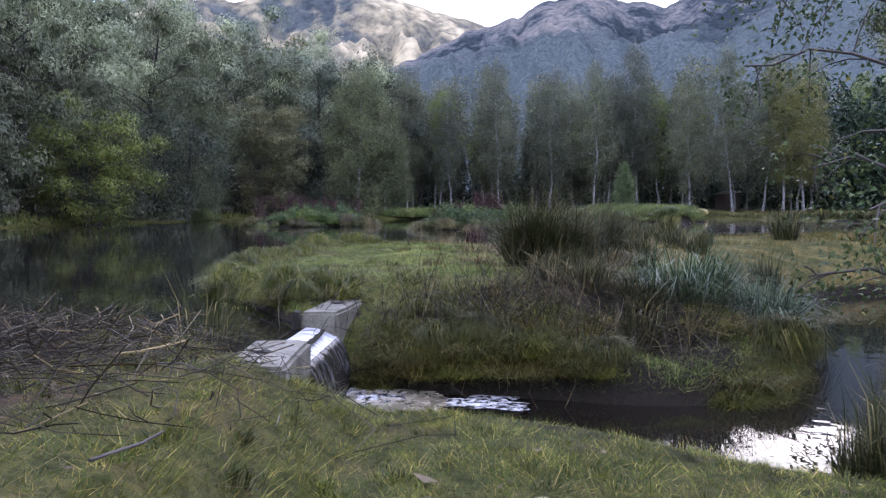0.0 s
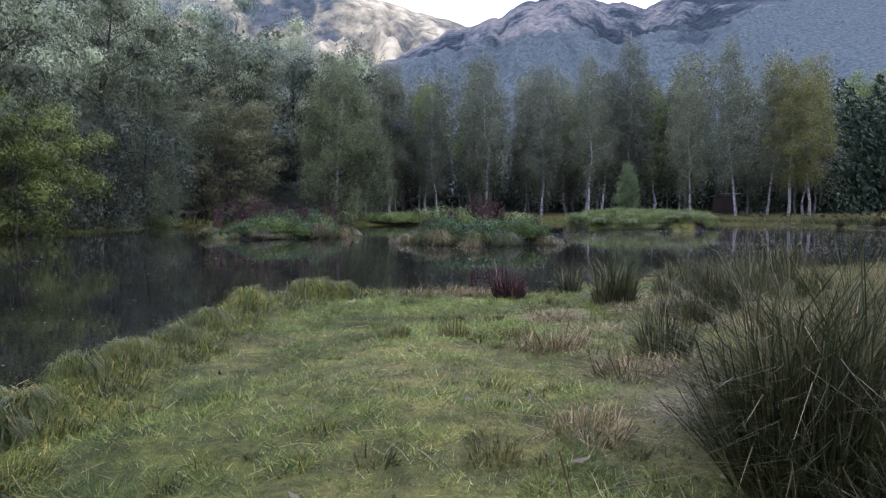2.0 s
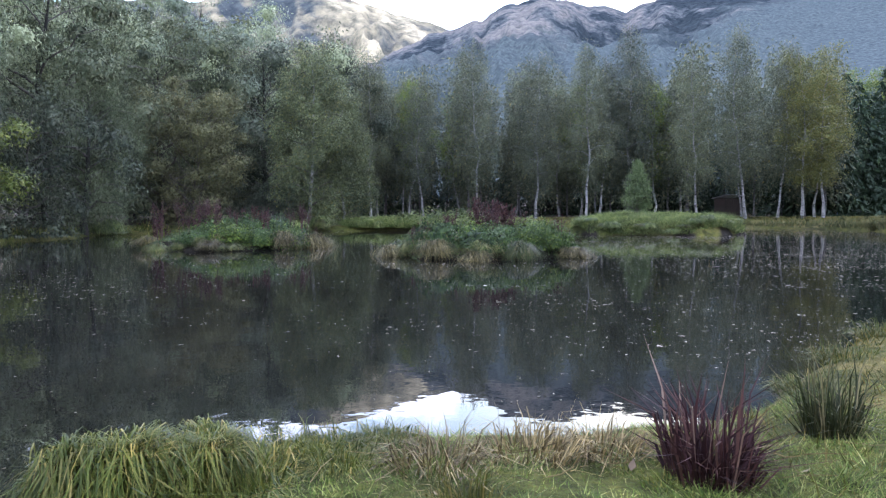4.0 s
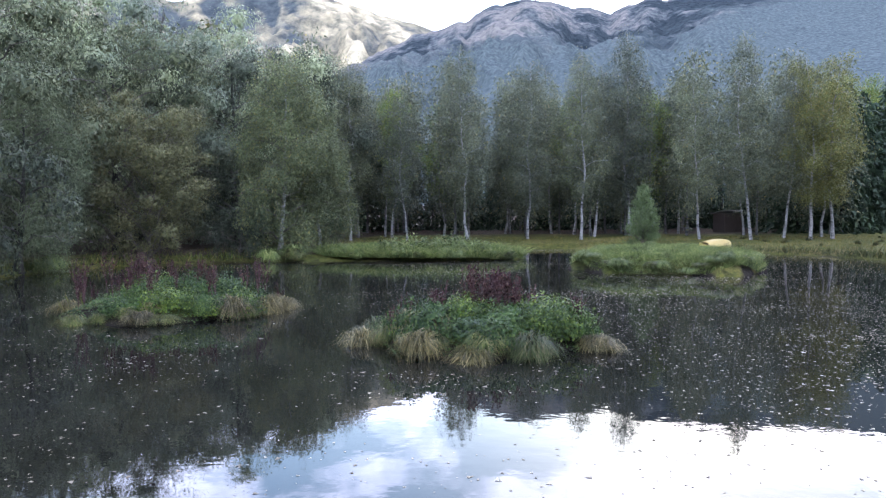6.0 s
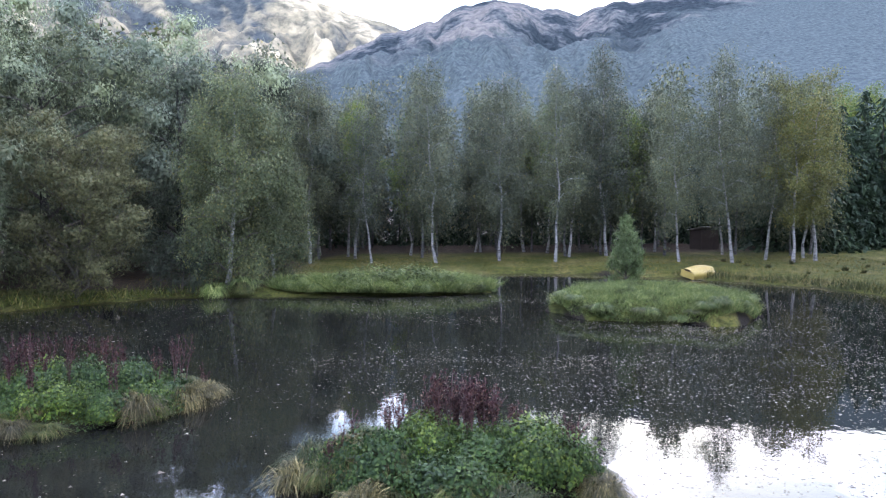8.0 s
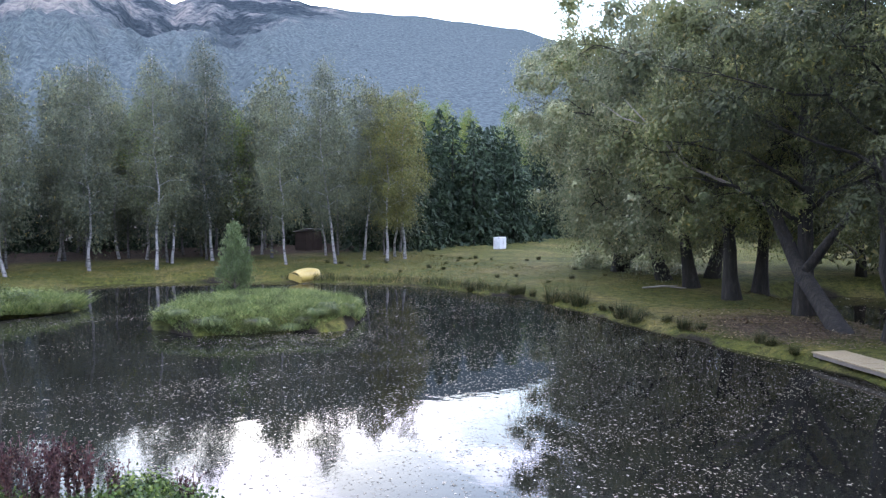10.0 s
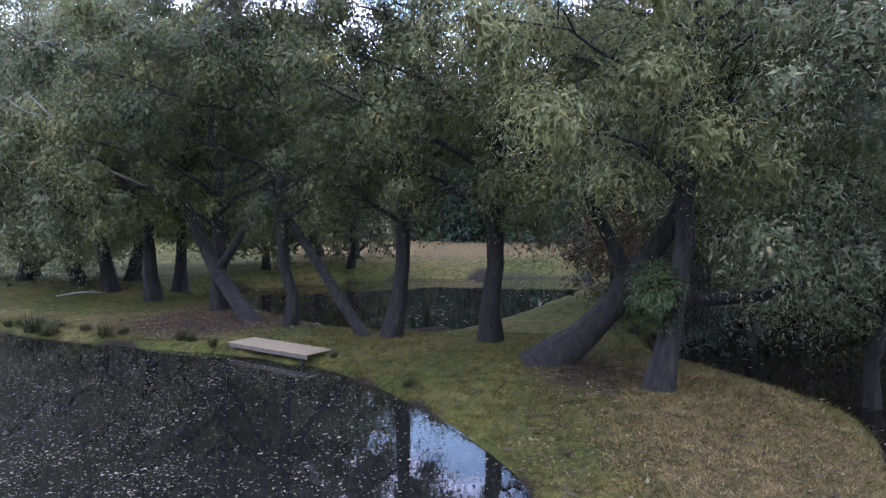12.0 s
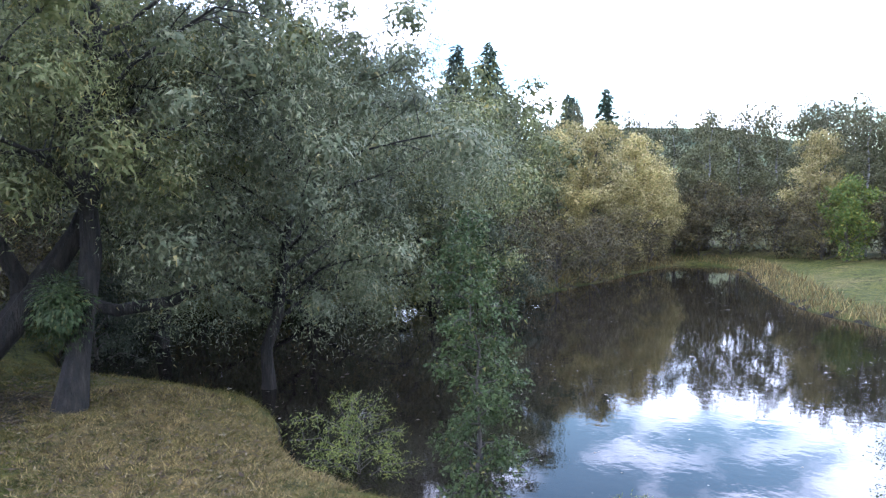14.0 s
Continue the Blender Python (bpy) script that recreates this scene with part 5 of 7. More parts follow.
def mound_mesh(name, seed, n, h, reach, width, mat, messy=0.25):
    """A rounded tussock: blades rise from the middle, arch over and hang to the ground."""
    rg = np.random.default_rng(seed)
    a = rg.uniform(0, 6.283, n)
    lobe = 0.85 + 0.18 * np.sin(a * 3 + seed) + 0.1 * np.sin(a * 7 + 2 * seed)
    R = reach * lobe * rg.uniform(0.35, 1.0, n) ** 0.6
    H = h * rg.uniform(0.65, 1.05, n) * (0.9 + 0.15 * np.sin(a * 2 + seed))
    base = rg.normal(size=(n, 2)) * 0.07
    u = np.array([0.0, 0.25, 0.5, 0.75, 1.0])
    swing = rg.normal(size=n) * messy
    ang = a[:, None] + swing[:, None] * u
    tip = rg.uniform(-0.35, 0.4, n)[:, None]
    X, Y = base[:, :1] + R[:, None] * u * np.cos(ang), base[:, 1:] + R[:, None] * u * np.sin(ang)
    Z = H[:, None] * np.where(u < 0.4, 0.35 + 0.65 * np.sin(u / 0.4 * 1.57), 1 - (1 - tip) * ((u - 0.4) / 0.6) ** 1.8)
    side = np.stack([-np.sin(ang), np.cos(ang), 0 * ang], -1) * (width * rg.uniform(0.6, 1.4, n))[:, None, None] * np.array([0.8, 1, 1, 0.7, 0.15])[None, :, None] / 2
    P = np.stack([X, Y, Z], -1)
    v = np.stack([P - side, P + side], 2).reshape(-1, 3)
    i = (np.arange(n)[:, None] * 10 + np.arange(4)[None] * 2).ravel()
    return mesh_of(name, v, [np.stack([i, i + 1, i + 3, i + 2], 1)], mat)


sedge = [mound_mesh("sedge_blades", 530 + k, 620, 0.46, 0.66, 0.010, SEDGE, 0.5) for k in range(3)]
blue = tussock_mesh("sedge_blades", 540, 1400, 0.34, 0.52, 0.60, 0.0075, SEDGE_BLUE, 0.8, 0.17)
straw_tuft = [tussock_mesh("straw_blades", 545 + k, 420, 0.18, 0.26, 0.30, 0.006, STRAW, 0.7) for k in range(2)]
red_tuft = tussock_mesh("reddish_blades", 549, 420, 0.14, 0.42, 0.26, 0.010, DOCK, 0.2)

clumps("rush_clump", "large upright clump of green rushes on the grass bank", "rushes", "rush clumps", [rush_big], [(1.56, -3.55, 0, 1.05, 0.80), (1.86, -3.4, 140, 0.95, 0.8), (2.3, -2.5, 80, 0.85, 0.9), (2.6, 0.2, 200, 0.6, 1.0)])
clumps("rush_clump", "small clump of rushes on the bank", "rushes", "small rush clumps", rush_mid,
       [(1.95, 0.95, 0, 1.15, 1.0), (-0.5, -6.15, 50, 1.0, 1.25), (-0.62, -5.95, 10, 0.9, 1.2), (3.4, 1.6, 90, 1.2, 1.0), (4.4, 3.1, 10, 1.3, 1.0), (6.2, 2.2, 120, 1.4, 1.0), (2.68, -7.12, 40, 0.8, 1.0), (2.8, -7.18, 10, 0.9, 1.1), (2.9, -7.25, 70, 1.0, 1.0),
        (23.7, 32.1, 0, 2.6, 0.75), (23.9, 31.2, 60, 2.1, 0.9), (23.6, 30.2, 100, 2.8, 0.7), (22.4, 26.6, 30, 2.4, 0.7), (22.1, 25.7, 10, 1.8, 0.6), (24.2, 34.0, 70, 1.3, 0.8), (17.1, 11.2, 0, 0.9, 0.7), (19.9, 14.2, 20, 0.8, 0.7)])
shore_rush = []
for i in range(22):
    t = rnd.uniform(0, 1)
    shore_rush.append((np.interp(t, [0, 0.4, 0.75, 1], [23.6, 23.9, 22.6, 20.4]) + rnd.normal() * 0.25, 40.5 - 22.0 * t, rnd.uniform(0, 360), rnd.uniform(0.8, 1.8), rnd.uniform(0.55, 0.9)))
for i in range(34):
    shore_rush.append((rnd.uniform(23, 38), rnd.uniform(36, 56), rnd.uniform(0, 360), rnd.uniform(0.5, 1.2), rnd.uniform(0.5, 0.8)))
clumps("rush_clump", "short dark tuft of rushes on the far grass bank", "rushes", "rush tufts on the far bank", rush_mid, [p for p in shore_rush if height(p[0], p[1]) > 0.02])
clumps("sedge_clump", "blue-green sedge clump drooping over the stream bank", "sedge", "", [blue], [(2.65, -4.45, 0, 1.0, 1.0)])
clumps("sedge_clump", "grey-green sedge clump drooping over the lower pond", "sedge", "", [blue], [(3.25, -4.35, 130, 0.95, 0.9)])
clumps("red_plant", "clump of dark reddish withered leaves at the grass tip", "weed", "", [red_tuft], [(0.98, 1.75, 0, 1.05, 1.0)])
clumps("straw_clump", "flattened clump of dead straw-coloured grass", "dead grass", "dead grass clumps", straw_tuft,
       [(0.0, 1.85, 0, 1.0, 0.8), (0.35, 1.95, 80, 1.0, 0.8), (0.66, 2.05, 30, 0.9, 0.8), (1.05, -1.3, 10, 1.0, 0.9), (0.98, -3.0, 100, 0.8, 0.8), (2.2, -3.6, 60, 1.3, 0.9), (2.6, -1.6, 0, 1.2, 0.9),
        (1.35, -2.1, 130, 1.0, 0.8), (3.1, -0.6, 20, 1.3, 0.9)]
       + [(rnd.uniform(1.15, 3.4), rnd.uniform(-3.9, 1.6), rnd.uniform(0, 360), rnd.uniform(0.8, 1.4), rnd.uniform(0.22, 0.5)) for _ in range(60)][:34])
clumps("rush_clump", "low drooping tangle of dark rushes beside the large clump", "rushes", "small rush clumps", rush_mid, [(1.75 + rnd.normal() * 0.28, -3.7 + rnd.normal() * 0.3, rnd.uniform(0, 360), rnd.uniform(0.7, 1.1), rnd.uniform(0.4, 0.7)) for _ in range(9)]
       + [(1.9 + rnd.normal() * 0.25, -4.25 + rnd.normal() * 0.3, rnd.uniform(0, 360), rnd.uniform(0.8, 1.2), rnd.uniform(0.35, 0.6)) for _ in range(12)])
clumps("rush_clump", "loose clump of rushes in rough grass", "rushes", "small rush clumps", rush_mid, [(rnd.uniform(1.5, 4.6), rnd.uniform(-3.4, 3.4), rnd.uniform(0, 360), rnd.uniform(0.6, 1.1), rnd.uniform(0.7, 1.0)) for _ in range(26)])
clumps("grass_tuft", "small tuft of longer grass in the lawn", "grass", "grass tufts", tuft, [(0.02, -0.8, 0, 0.8, 1.0), (0.43, -0.75, 60, 0.8, 1.3), (0.83, -1.0, 120, 0.8, 0.9), (0.6, -3.3, 30, 0.8, 0.8), (0.1, 1.4, 20, 0.9, 1.0)])
low_tuft = [tussock_mesh("tuft_blades", 515 + k, 120, 0.10, 0.16, 0.14, 0.007, m, 0.5) for k, m in enumerate((TUSSOCK, BANK_GREEN, STREAM_GRASS))]
clumps("grass_tuft", "low tuft of coarse grass in the turf", "grass", "grass tufts", low_tuft,
       [(rnd.uniform(-1.35, 1.4), rnd.uniform(-4.8, 2.0), rnd.uniform(0, 360), rnd.uniform(0.35, 0.85), rnd.uniform(0.5, 0.9)) for _ in range(110)]
       + [(rnd.uniform(-0.9, 2.4), rnd.uniform(-8.9, -7.0), rnd.uniform(0, 360), rnd.uniform(0.3, 0.7), rnd.uniform(0.5, 0.9)) for _ in range(90)])
places = []
for x, y in [(-1.28, -2.15), (-1.5, -2.5), (-1.45, -1.7), (-1.62, -1.0), (-1.55, -0.3), (-1.5, 0.3), (-1.4, 0.8), (-1.1, 1.3), (-0.9, 1.6), (-0.6, 1.9), (-1.2, -0.3), (-1.26, -2.9), (-1.05, -3.4), (-0.8, -3.95),
             (-0.6, -4.35), (-0.42, -4.75), (-0.1, -4.4), (-0.35, -4.2), (-1.0, -2.6), (-0.4, 2.0), (1.95, 3.1), (2.75, 4.0), (3.5, 4.8), (0.5, -4.9), (0.45, -5.35), (0.8, -5.3), (1.1, -5.3), (1.5, -5.4), (1.85, -5.55), (2.15, -5.55), (2.45, -5.6),
             (0.5, -4.4), (0.9, -4.8), (1.3, -5.48), (0.62, -5.42), (1.05, -5.42), (1.7, -5.62), (1.95, -5.6), (1.5, -5.2), (1.9, -5.3), (2.3, -5.5), (2.6, -5.6), (0.7, -5.1), (1.2, -5.05), (2.9, -5.6), (3.1, -5.0)]:
    places.append((x + rnd.normal() * 0.05, y + rnd.normal() * 0.05, rnd.uniform(0, 360), rnd.uniform(0.7, 1.05), rnd.uniform(0.8, 1.1)))
for i in range(46):
    x = 0.35 + 2.5 * rnd.uniform(0, 1)
    places.append((x, -5.64 - 0.09 * x + abs(rnd.normal()) * 0.16, rnd.uniform(0, 360), rnd.uniform(0.5, 0.85), rnd.uniform(0.7, 1.1)))
for i in range(56):
    x = 0.4 + 2.9 * rnd.uniform()
    places.append((x, np.interp(x, [0.2, 1.3, 2.0, 2.7, 3.2, 3.6], [-5.6, -5.78, -5.92, -5.85, -5.3, -4.4]) + rnd.uniform(0.0, 0.14), rnd.uniform(0, 360), rnd.uniform(0.45, 0.8), rnd.uniform(0.7, 1.0)))
places += [(1.52, -5.98, 20, 0.6, 0.9), (1.68, -6.02, 70, 0.55, 1.0), (0.62, -5.78, 10, 0.4, 0.8)]
for i in range(40):
    t = rnd.uniform(0, 1)
    places.append((-1.45 + rnd.normal() * 0.12 + (1.2 if t > 0.93 else 0), -4.0 + 6.2 * t, rnd.uniform(0, 360), rnd.uniform(0.5, 0.85), rnd.uniform(0.7, 1.2)))
edge_line = [(-0.45, -4.95), (-0.75, -4.75), (-1.05, -4.35), (-1.3, -4.05), (-1.5, -3.7), (-1.62, -3.2), (-1.68, -2.7), (-1.72, -2.2), (-1.7, -1.6), (-1.68, -1.0), (-1.68, -0.4), (-1.6, 0.3), (-1.5, 0.9), (-1.3, 1.4), (-1.0, 1.75)]
for x, y in edge_line:
    for k in range(3):
        places.append((x + 0.22 + rnd.normal() * 0.12, y + 0.12 + rnd.normal() * 0.16, rnd.uniform(0, 360), rnd.uniform(0.8, 1.3), rnd.uniform(0.65, 0.95)))
for i in range(60):
    x, y = rnd.uniform(0.45, 2.7), rnd.uniform(-5.75, -4.75)
    if math.hypot((x - 2.15) / 0.35, (y + 4.95) / 0.5) > 1:
        places.append((x, y, rnd.uniform(0, 360), rnd.uniform(0.6, 1.15), rnd.uniform(0.55, 0.85)))
places = [p for p in places if math.hypot((p[0] - 2.25) / 0.45, (p[1] + 5.4) / 0.6) > 1]
clumps("shaggy_tussock", "shaggy grass tussock overhanging the water", "grass", "tussocks along the bank", shag, [p for p in places if p[1] > -4.6])
clumps("shaggy_tussock", "brownish-green grass tussock on the bank of the stream", "grass", "tussocks along the bank", [shag_dark[0], shag[1], shag_dark[1], shag_dark[2], shag[2]], [p for p in places if p[1] <= -4.6])

# islets: a rim of drooping sedge, leafy weeds inside, withered dock above
def dome_mesh(name, seed, n, h, reach, leaf, mat):
    """A rounded clump of small leaves with gaps in it."""
    rg = np.random.default_rng(seed)
    d = unit(rg.normal(size=(n, 3)) + np.array([0, 0, 0.3]))
    d[:, 2] = np.abs(d[:, 2])
    lump = value_noise(d[:, 0] * 3 + seed, d[:, 1] * 3 + d[:, 2], 1, seed)
    r = rg.uniform(0.72, 1.04, n) * (1 + 0.32 * lump)
    k = n // 5
    r[:k] = rg.uniform(0.3, 0.7, k)
    at = d * r[:, None] * np.array([reach, reach, h])
    L = leaf * rg.uniform(0.6, 1.3, n) * np.where(np.arange(n) < k, 2.2, 1.0)
    v, q = leaf_arrays(at, d * 0.4 + rg.normal(size=(n, 3)) * 0.7, L, L * 0.62, rg, 0.0, d)
    return mesh_of(name, v, [q], mat)


bank_mound = [mound_mesh("bank_blades", 536 + k, 800, 0.44, 0.52, 0.0075, BANK_GREEN, 0.7) for k in range(2)]
lush_mound = [mound_mesh("lush_blades", 538 + k, 420, 0.46, 0.66, 0.020, LUSH, 0.45) for k in range(2)]
sedge_dry = [mound_mesh("sedge_blades", 534 + k, 620, 0.46, 0.62, 0.009, SEDGE_DRY, 0.5) for k in range(2)]
edge_mound = [mound_mesh("edge_blades", 545 + k, 800, 0.42, 0.50, 0.008, TUSSOCK, 0.7) for k in range(2)]
nettle = [dome_mesh("weed_leaves", 550 + k, 1500, 0.42, 0.50, 0.055, NETTLE if k < 1 else NETTLE_DARK) for k in range(3)]
rim, rim_dry, inner = [], [], []
for cx, cy, a, b, turn, _ in ISLETS[:2]:
    c, s = math.cos(radians(turn)), math.sin(radians(turn))
    for i in range(13):
        t = 6.283 * i / 13 + rnd.normal() * 0.16
        k = rnd.uniform(0.80, 0.96)
        u, w = a * k * math.cos(t), b * k * math.sin(t)
        (rim_dry if i % 3 == 0 else rim).append((cx + u * c - w * s, cy + u * s + w * c, rnd.uniform(0, 360), rnd.uniform(0.6, 1.15), rnd.uniform(0.55, 0.9)))
    for i in range(8):
        t, k = rnd.uniform(0, 6.28), rnd.uniform(0.45, 0.8)
        u, w = a * k * math.cos(t), b * k * math.sin(t)
        (rim_dry if i % 3 == 0 else rim).append((cx + u * c - w * s, cy + u * s + w * c, rnd.uniform(0, 360), rnd.uniform(0.5, 0.85), 1.0))
    for i in range(26):
        t, k = rnd.uniform(0, 6.28), math.sqrt(rnd.uniform(0, 0.55))
        u, w = a * k * math.cos(t), b * k * math.sin(t)
        inner.append((cx + u * c - w * s, cy + u * s + w * c - 0.15, rnd.uniform(0, 360), rnd.uniform(0.75, 1.35), rnd.uniform(0.8, 1.35)))
rim += [(-1.15, 17.95, 0, 1.25, 1.0), (0.95, 15.75, 30, 1.0, 0.8), (1.75, 15.7, 200, 1.1, 0.8), (2.5, 15.9, 100, 1.0, 0.75)]
rim_dry += [(-0.25, 15.8, 10, 1.05, 0.95), (-1.35, 17.2, 90, 1.15, 0.85), (-0.6, 17.5, 240, 0.9, 1.0), (3.15, 16.4, 60, 1.0, 0.75), (-4.3, 21.6, 0, 1.25, 1.1), (-4.9, 20.6, 120, 1.1, 1.0)]
edge_places = [(x + 0.18 + rnd.normal() * 0.05, y + 0.12 + rnd.normal() * 0.08, rnd.uniform(0, 360), rnd.uniform(0.30, 0.55), rnd.uniform(0.75, 1.1)) for x, y in edge_line for _ in range(2)]
hang_places = []
for i in range(24):
    x = 0.35 + 2.9 * (i + rnd.uniform()) / 24
    y_edge = np.interp(x, [0.2, 1.3, 2.0, 2.7, 3.2, 3.6], [-5.6, -5.78, -5.92, -5.85, -5.3, -4.4])
    hang_places.append((x, y_edge + rnd.uniform(0.08, 0.34), rnd.uniform(0, 360), rnd.uniform(0.22, 0.50), rnd.uniform(0.6, 1.0)))
hang_places = [p for p in hang_places if math.hypot((p[0] - 2.25) / 0.45, (p[1] + 5.4) / 0.6) > 1] + [(3.1, -5.15, 0, 0.6, 1.0), (3.3, -4.85, 90, 0.7, 1.0), (3.5, -4.5, 20, 0.7, 1.0)]
clumps("edge_tussock", "green grass tussock hanging over the pond's edge", "grass", "tussocks along the bank", edge_mound, edge_places)
clumps("hanging_tussock", "dark green grass tussock hanging over the bank", "grass", "tussocks along the bank", [bank_mound[0], bank_mound[1], bank_mound[0]], hang_places)
clumps("sedge_tussock", "drooping green sedge tussock on the edge of an islet", "sedge", "sedge tussocks on the islets", sedge, rim)
clumps("sedge_tussock", "drooping sedge tussock with straw-coloured dead blades", "sedge", "sedge tussocks on the islets", sedge_dry, rim_dry)
bank_tufts = []
for i in range(34):
    t = 6.283 * i / 34 + rnd.normal() * 0.08
    bank_tufts.append((10.6 + 3.75 * math.cos(t), 35.3 + 3.6 * math.sin(t), rnd.uniform(0, 360), rnd.uniform(0.6, 1.0), rnd.uniform(0.4, 0.7)))
for i in range(40):
    t, k = rnd.uniform(0, 6.28), math.sqrt(rnd.uniform(0, 0.9))
    bank_tufts.append((-0.5 + 5.6 * k * math.cos(t), 42.9 + 2.0 * k * math.sin(t), rnd.uniform(0, 360), rnd.uniform(0.6, 1.15), rnd.uniform(0.7, 1.2)))
for i in range(30):
    t = rnd.uniform(0, 1)
    bank_tufts.append((-17.3 + 10.0 * t ** 1.3, 34.5 + 7.0 * t + rnd.normal() * 0.5, rnd.uniform(0, 360), rnd.uniform(1.0, 1.7), rnd.uniform(0.8, 1.2)))
clumps("grass_clump", "rank drooping green grass clump at the water's edge", "grass", "grass clumps along the far shore", [lush_mound[0], lush_mound[1], sedge[0]], [p for p in bank_tufts if height(p[0], p[1]) > -0.05])
clumps("weed_clump", "rounded clump of green leafy weeds on an islet", "weeds", "leafy weeds on the islets", nettle, inner)


def dock_mesh(name, seed, h):
    """Dead dock: a few stems with dark red seed spikes."""
    rg = np.random.default_rng(seed)
    stems, leaves_at, leaves_dir = [], [], []
    for i in range(3):
        a, k = rg.uniform(0, 6.28), rg.uniform(0.03, 0.16)
        u = np.linspace(0, 1, 6)
        hh = h * rg.uniform(0.6, 1.0)
        p = np.stack([np.cos(a) * k * u ** 1.3 + rg.normal() * 0.04, np.sin(a) * k * u ** 1.3 + rg.normal() * 0.04, hh * u - 0.05], 1)
        stems.append(tube(p, 0.010 * (1 - 0.6 * u), 4))
        for j in range(2):
            f = rg.uniform(0.5, 0.75)
            q0 = np.array([np.interp(f, u, p[:, c]) for c in range(3)])
            d = unit(np.array([rg.normal(), rg.normal(), 3.6]))
            q = q0 + d * (hh * 0.3 * u)[:, None]
            stems.append(tube(q, 0.006 * (1 - 0.6 * u), 3))
            w = rg.uniform(0.2, 1, 16)
            leaves_at.append(q0 + d * (hh * 0.3 * w)[:, None] + rg.normal(size=(16, 3)) * 0.012)
            leaves_dir.append(rg.normal(size=(16, 3)) + d)
        w = rg.uniform(0.42, 1.02, 40)
        leaves_at.append(np.stack([np.interp(w, u, p[:, c]) for c in range(3)], 1) + rg.normal(size=(40, 3)) * 0.009)
        leaves_dir.append(rg.normal(size=(40, 3)) + np.array([0, 0, 1]))
    v, fs = stack_arrays(stems)
    at = np.concatenate(leaves_at)
    lv, lq = leaf_arrays(at, np.concatenate(leaves_dir), 0.042, 0.022, rg)
    return mesh_of("stems", v, fs, STEM), mesh_of("seedhead", lv, [lq], DOCK)


docks = []
for k in range(3):
    s_me, d_me = dock_mesh("dock", 560 + k, 1.08)
    d = thing("dock_plant", "withered dock with dark red seed spikes on an islet", "weed", "dock plants on the islets")
    sub("stemwork", s_me, d)["kind"] = "stuff"
    sub("seedhead", d_me, d)["kind"] = "stuff"
    docks.append(d)
spots = []
for i in range(30):
    spots.append((1.25 + rnd.normal() * 0.6, 18.05 + rnd.normal() * 0.4, rnd.uniform(0, 360), rnd.uniform(0.95, 1.45)))
for x, y in ((-0.8, 17.0), (-0.7, 17.2), (2.9, 17.0), (2.75, 16.95), (-0.55, 18.1), (0.0, 18.4), (0.05, 17.4), (2.0, 17.4)):
    spots.append((x, y, rnd.uniform(0, 360), rnd.uniform(0.8, 1.0)))
for i in range(40):
    spots.append((-7.3 + rnd.normal() * 1.3, 22.2 + rnd.normal() * 0.9, rnd.uniform(0, 360), rnd.uniform(0.9, 1.4)))
for k in range(3):
    plant(docks[k], spots[k::3])


def carpet(name, label, seed, n, cx, cy, a, b, lift_by, leaf_len, mat, category="weeds"):
    """A cover of small leaves over rising ground."""
    rg = np.random.default_rng(seed)
    t, k = rg.uniform(0, 6.283, n), np.sqrt(rg.uniform(0, 1, n))
    x, y = cx + a * k * np.cos(t), cy + b * k * np.sin(t)
    hump = 0.5 + 0.5 * fractal(x, y, 0.7, seed, 2)
    z = land(x, y)[0] + lift_by * hump * rg.uniform(0.3, 1.0, n) * (1.15 - k ** 2)
    v, q = leaf_arrays(np.stack([x, y, z], 1), rg.normal(size=(n, 3)) * np.array([1, 1, 0.4]), leaf_len * rg.uniform(0.6, 1.3, n), leaf_len * 0.7 * rg.uniform(0.7, 1.2, n), rg, 0.5, None, False)
    return tagged(new(name, mesh_of(name, v, [q], mat)), label, category, kind="stuff")


carpet("nettle_patch", "low green leafy weeds covering the islet", 570, 9000, 1.0, 17.1, 2.2, 1.5, 0.5, 0.055, NETTLE_DARK)
carpet("nettle_patch", "low green leafy weeds covering the long islet", 571, 10000, -6.8, 21.6, 2.7, 1.8, 0.5, 0.06, NETTLE_DARK)


def grass_stuff(name, label, seed, n, region, h, width, mat, lean_by=0.5, curl=0.5, keep=None, simple=False):
    """Loose blades over a stretch of ground."""
    rg = np.random.default_rng(seed)
    x, y = region(rg, n)
    z, d1, d2 = land(x, y)
    ok = (z > np.where(d2 < d1, -0.30, 0.06))
    if keep is not None:
        ok &= keep(x, y)
    x, y, z = x[ok], y[ok], z[ok]
    m = len(x)
    lush = 0.65 + 0.6 * fractal(x, y, 0.6, seed, 3)
    H = h * np.clip(lush, 0.25, 1.5) * rg.uniform(0.5, 1.3, m)
    if simple:
        foot = np.stack([x, y, z - 0.02], 1)
        az = rg.uniform(0, 6.283, m)
        side = np.stack([np.cos(az), np.sin(az), 0 * az], 1) * width / 2
        tip = foot + np.concatenate([rg.normal(size=(m, 2)) * (H * lean_by)[:, None], H[:, None]], 1)
        return tagged(new(name, mesh_of(name, np.stack([foot - side, foot + side, tip], 1).reshape(-1, 3), [np.arange(3 * m).reshape(m, 3)], mat)), label, "grass", kind="stuff")
    v, q, t = blade_arrays(np.stack([x, y, z - 0.01], 1), rg.normal(size=(m, 2)) * (H * lean_by)[:, None], H, width * rg.uniform(0.7, 1.4, m), np.clip(curl * rg.uniform(0, 1.2, m), 0, 0.8), rg)
    return tagged(new(name, mesh_of(name, v, [q, t], mat)), label, "grass", kind="stuff")


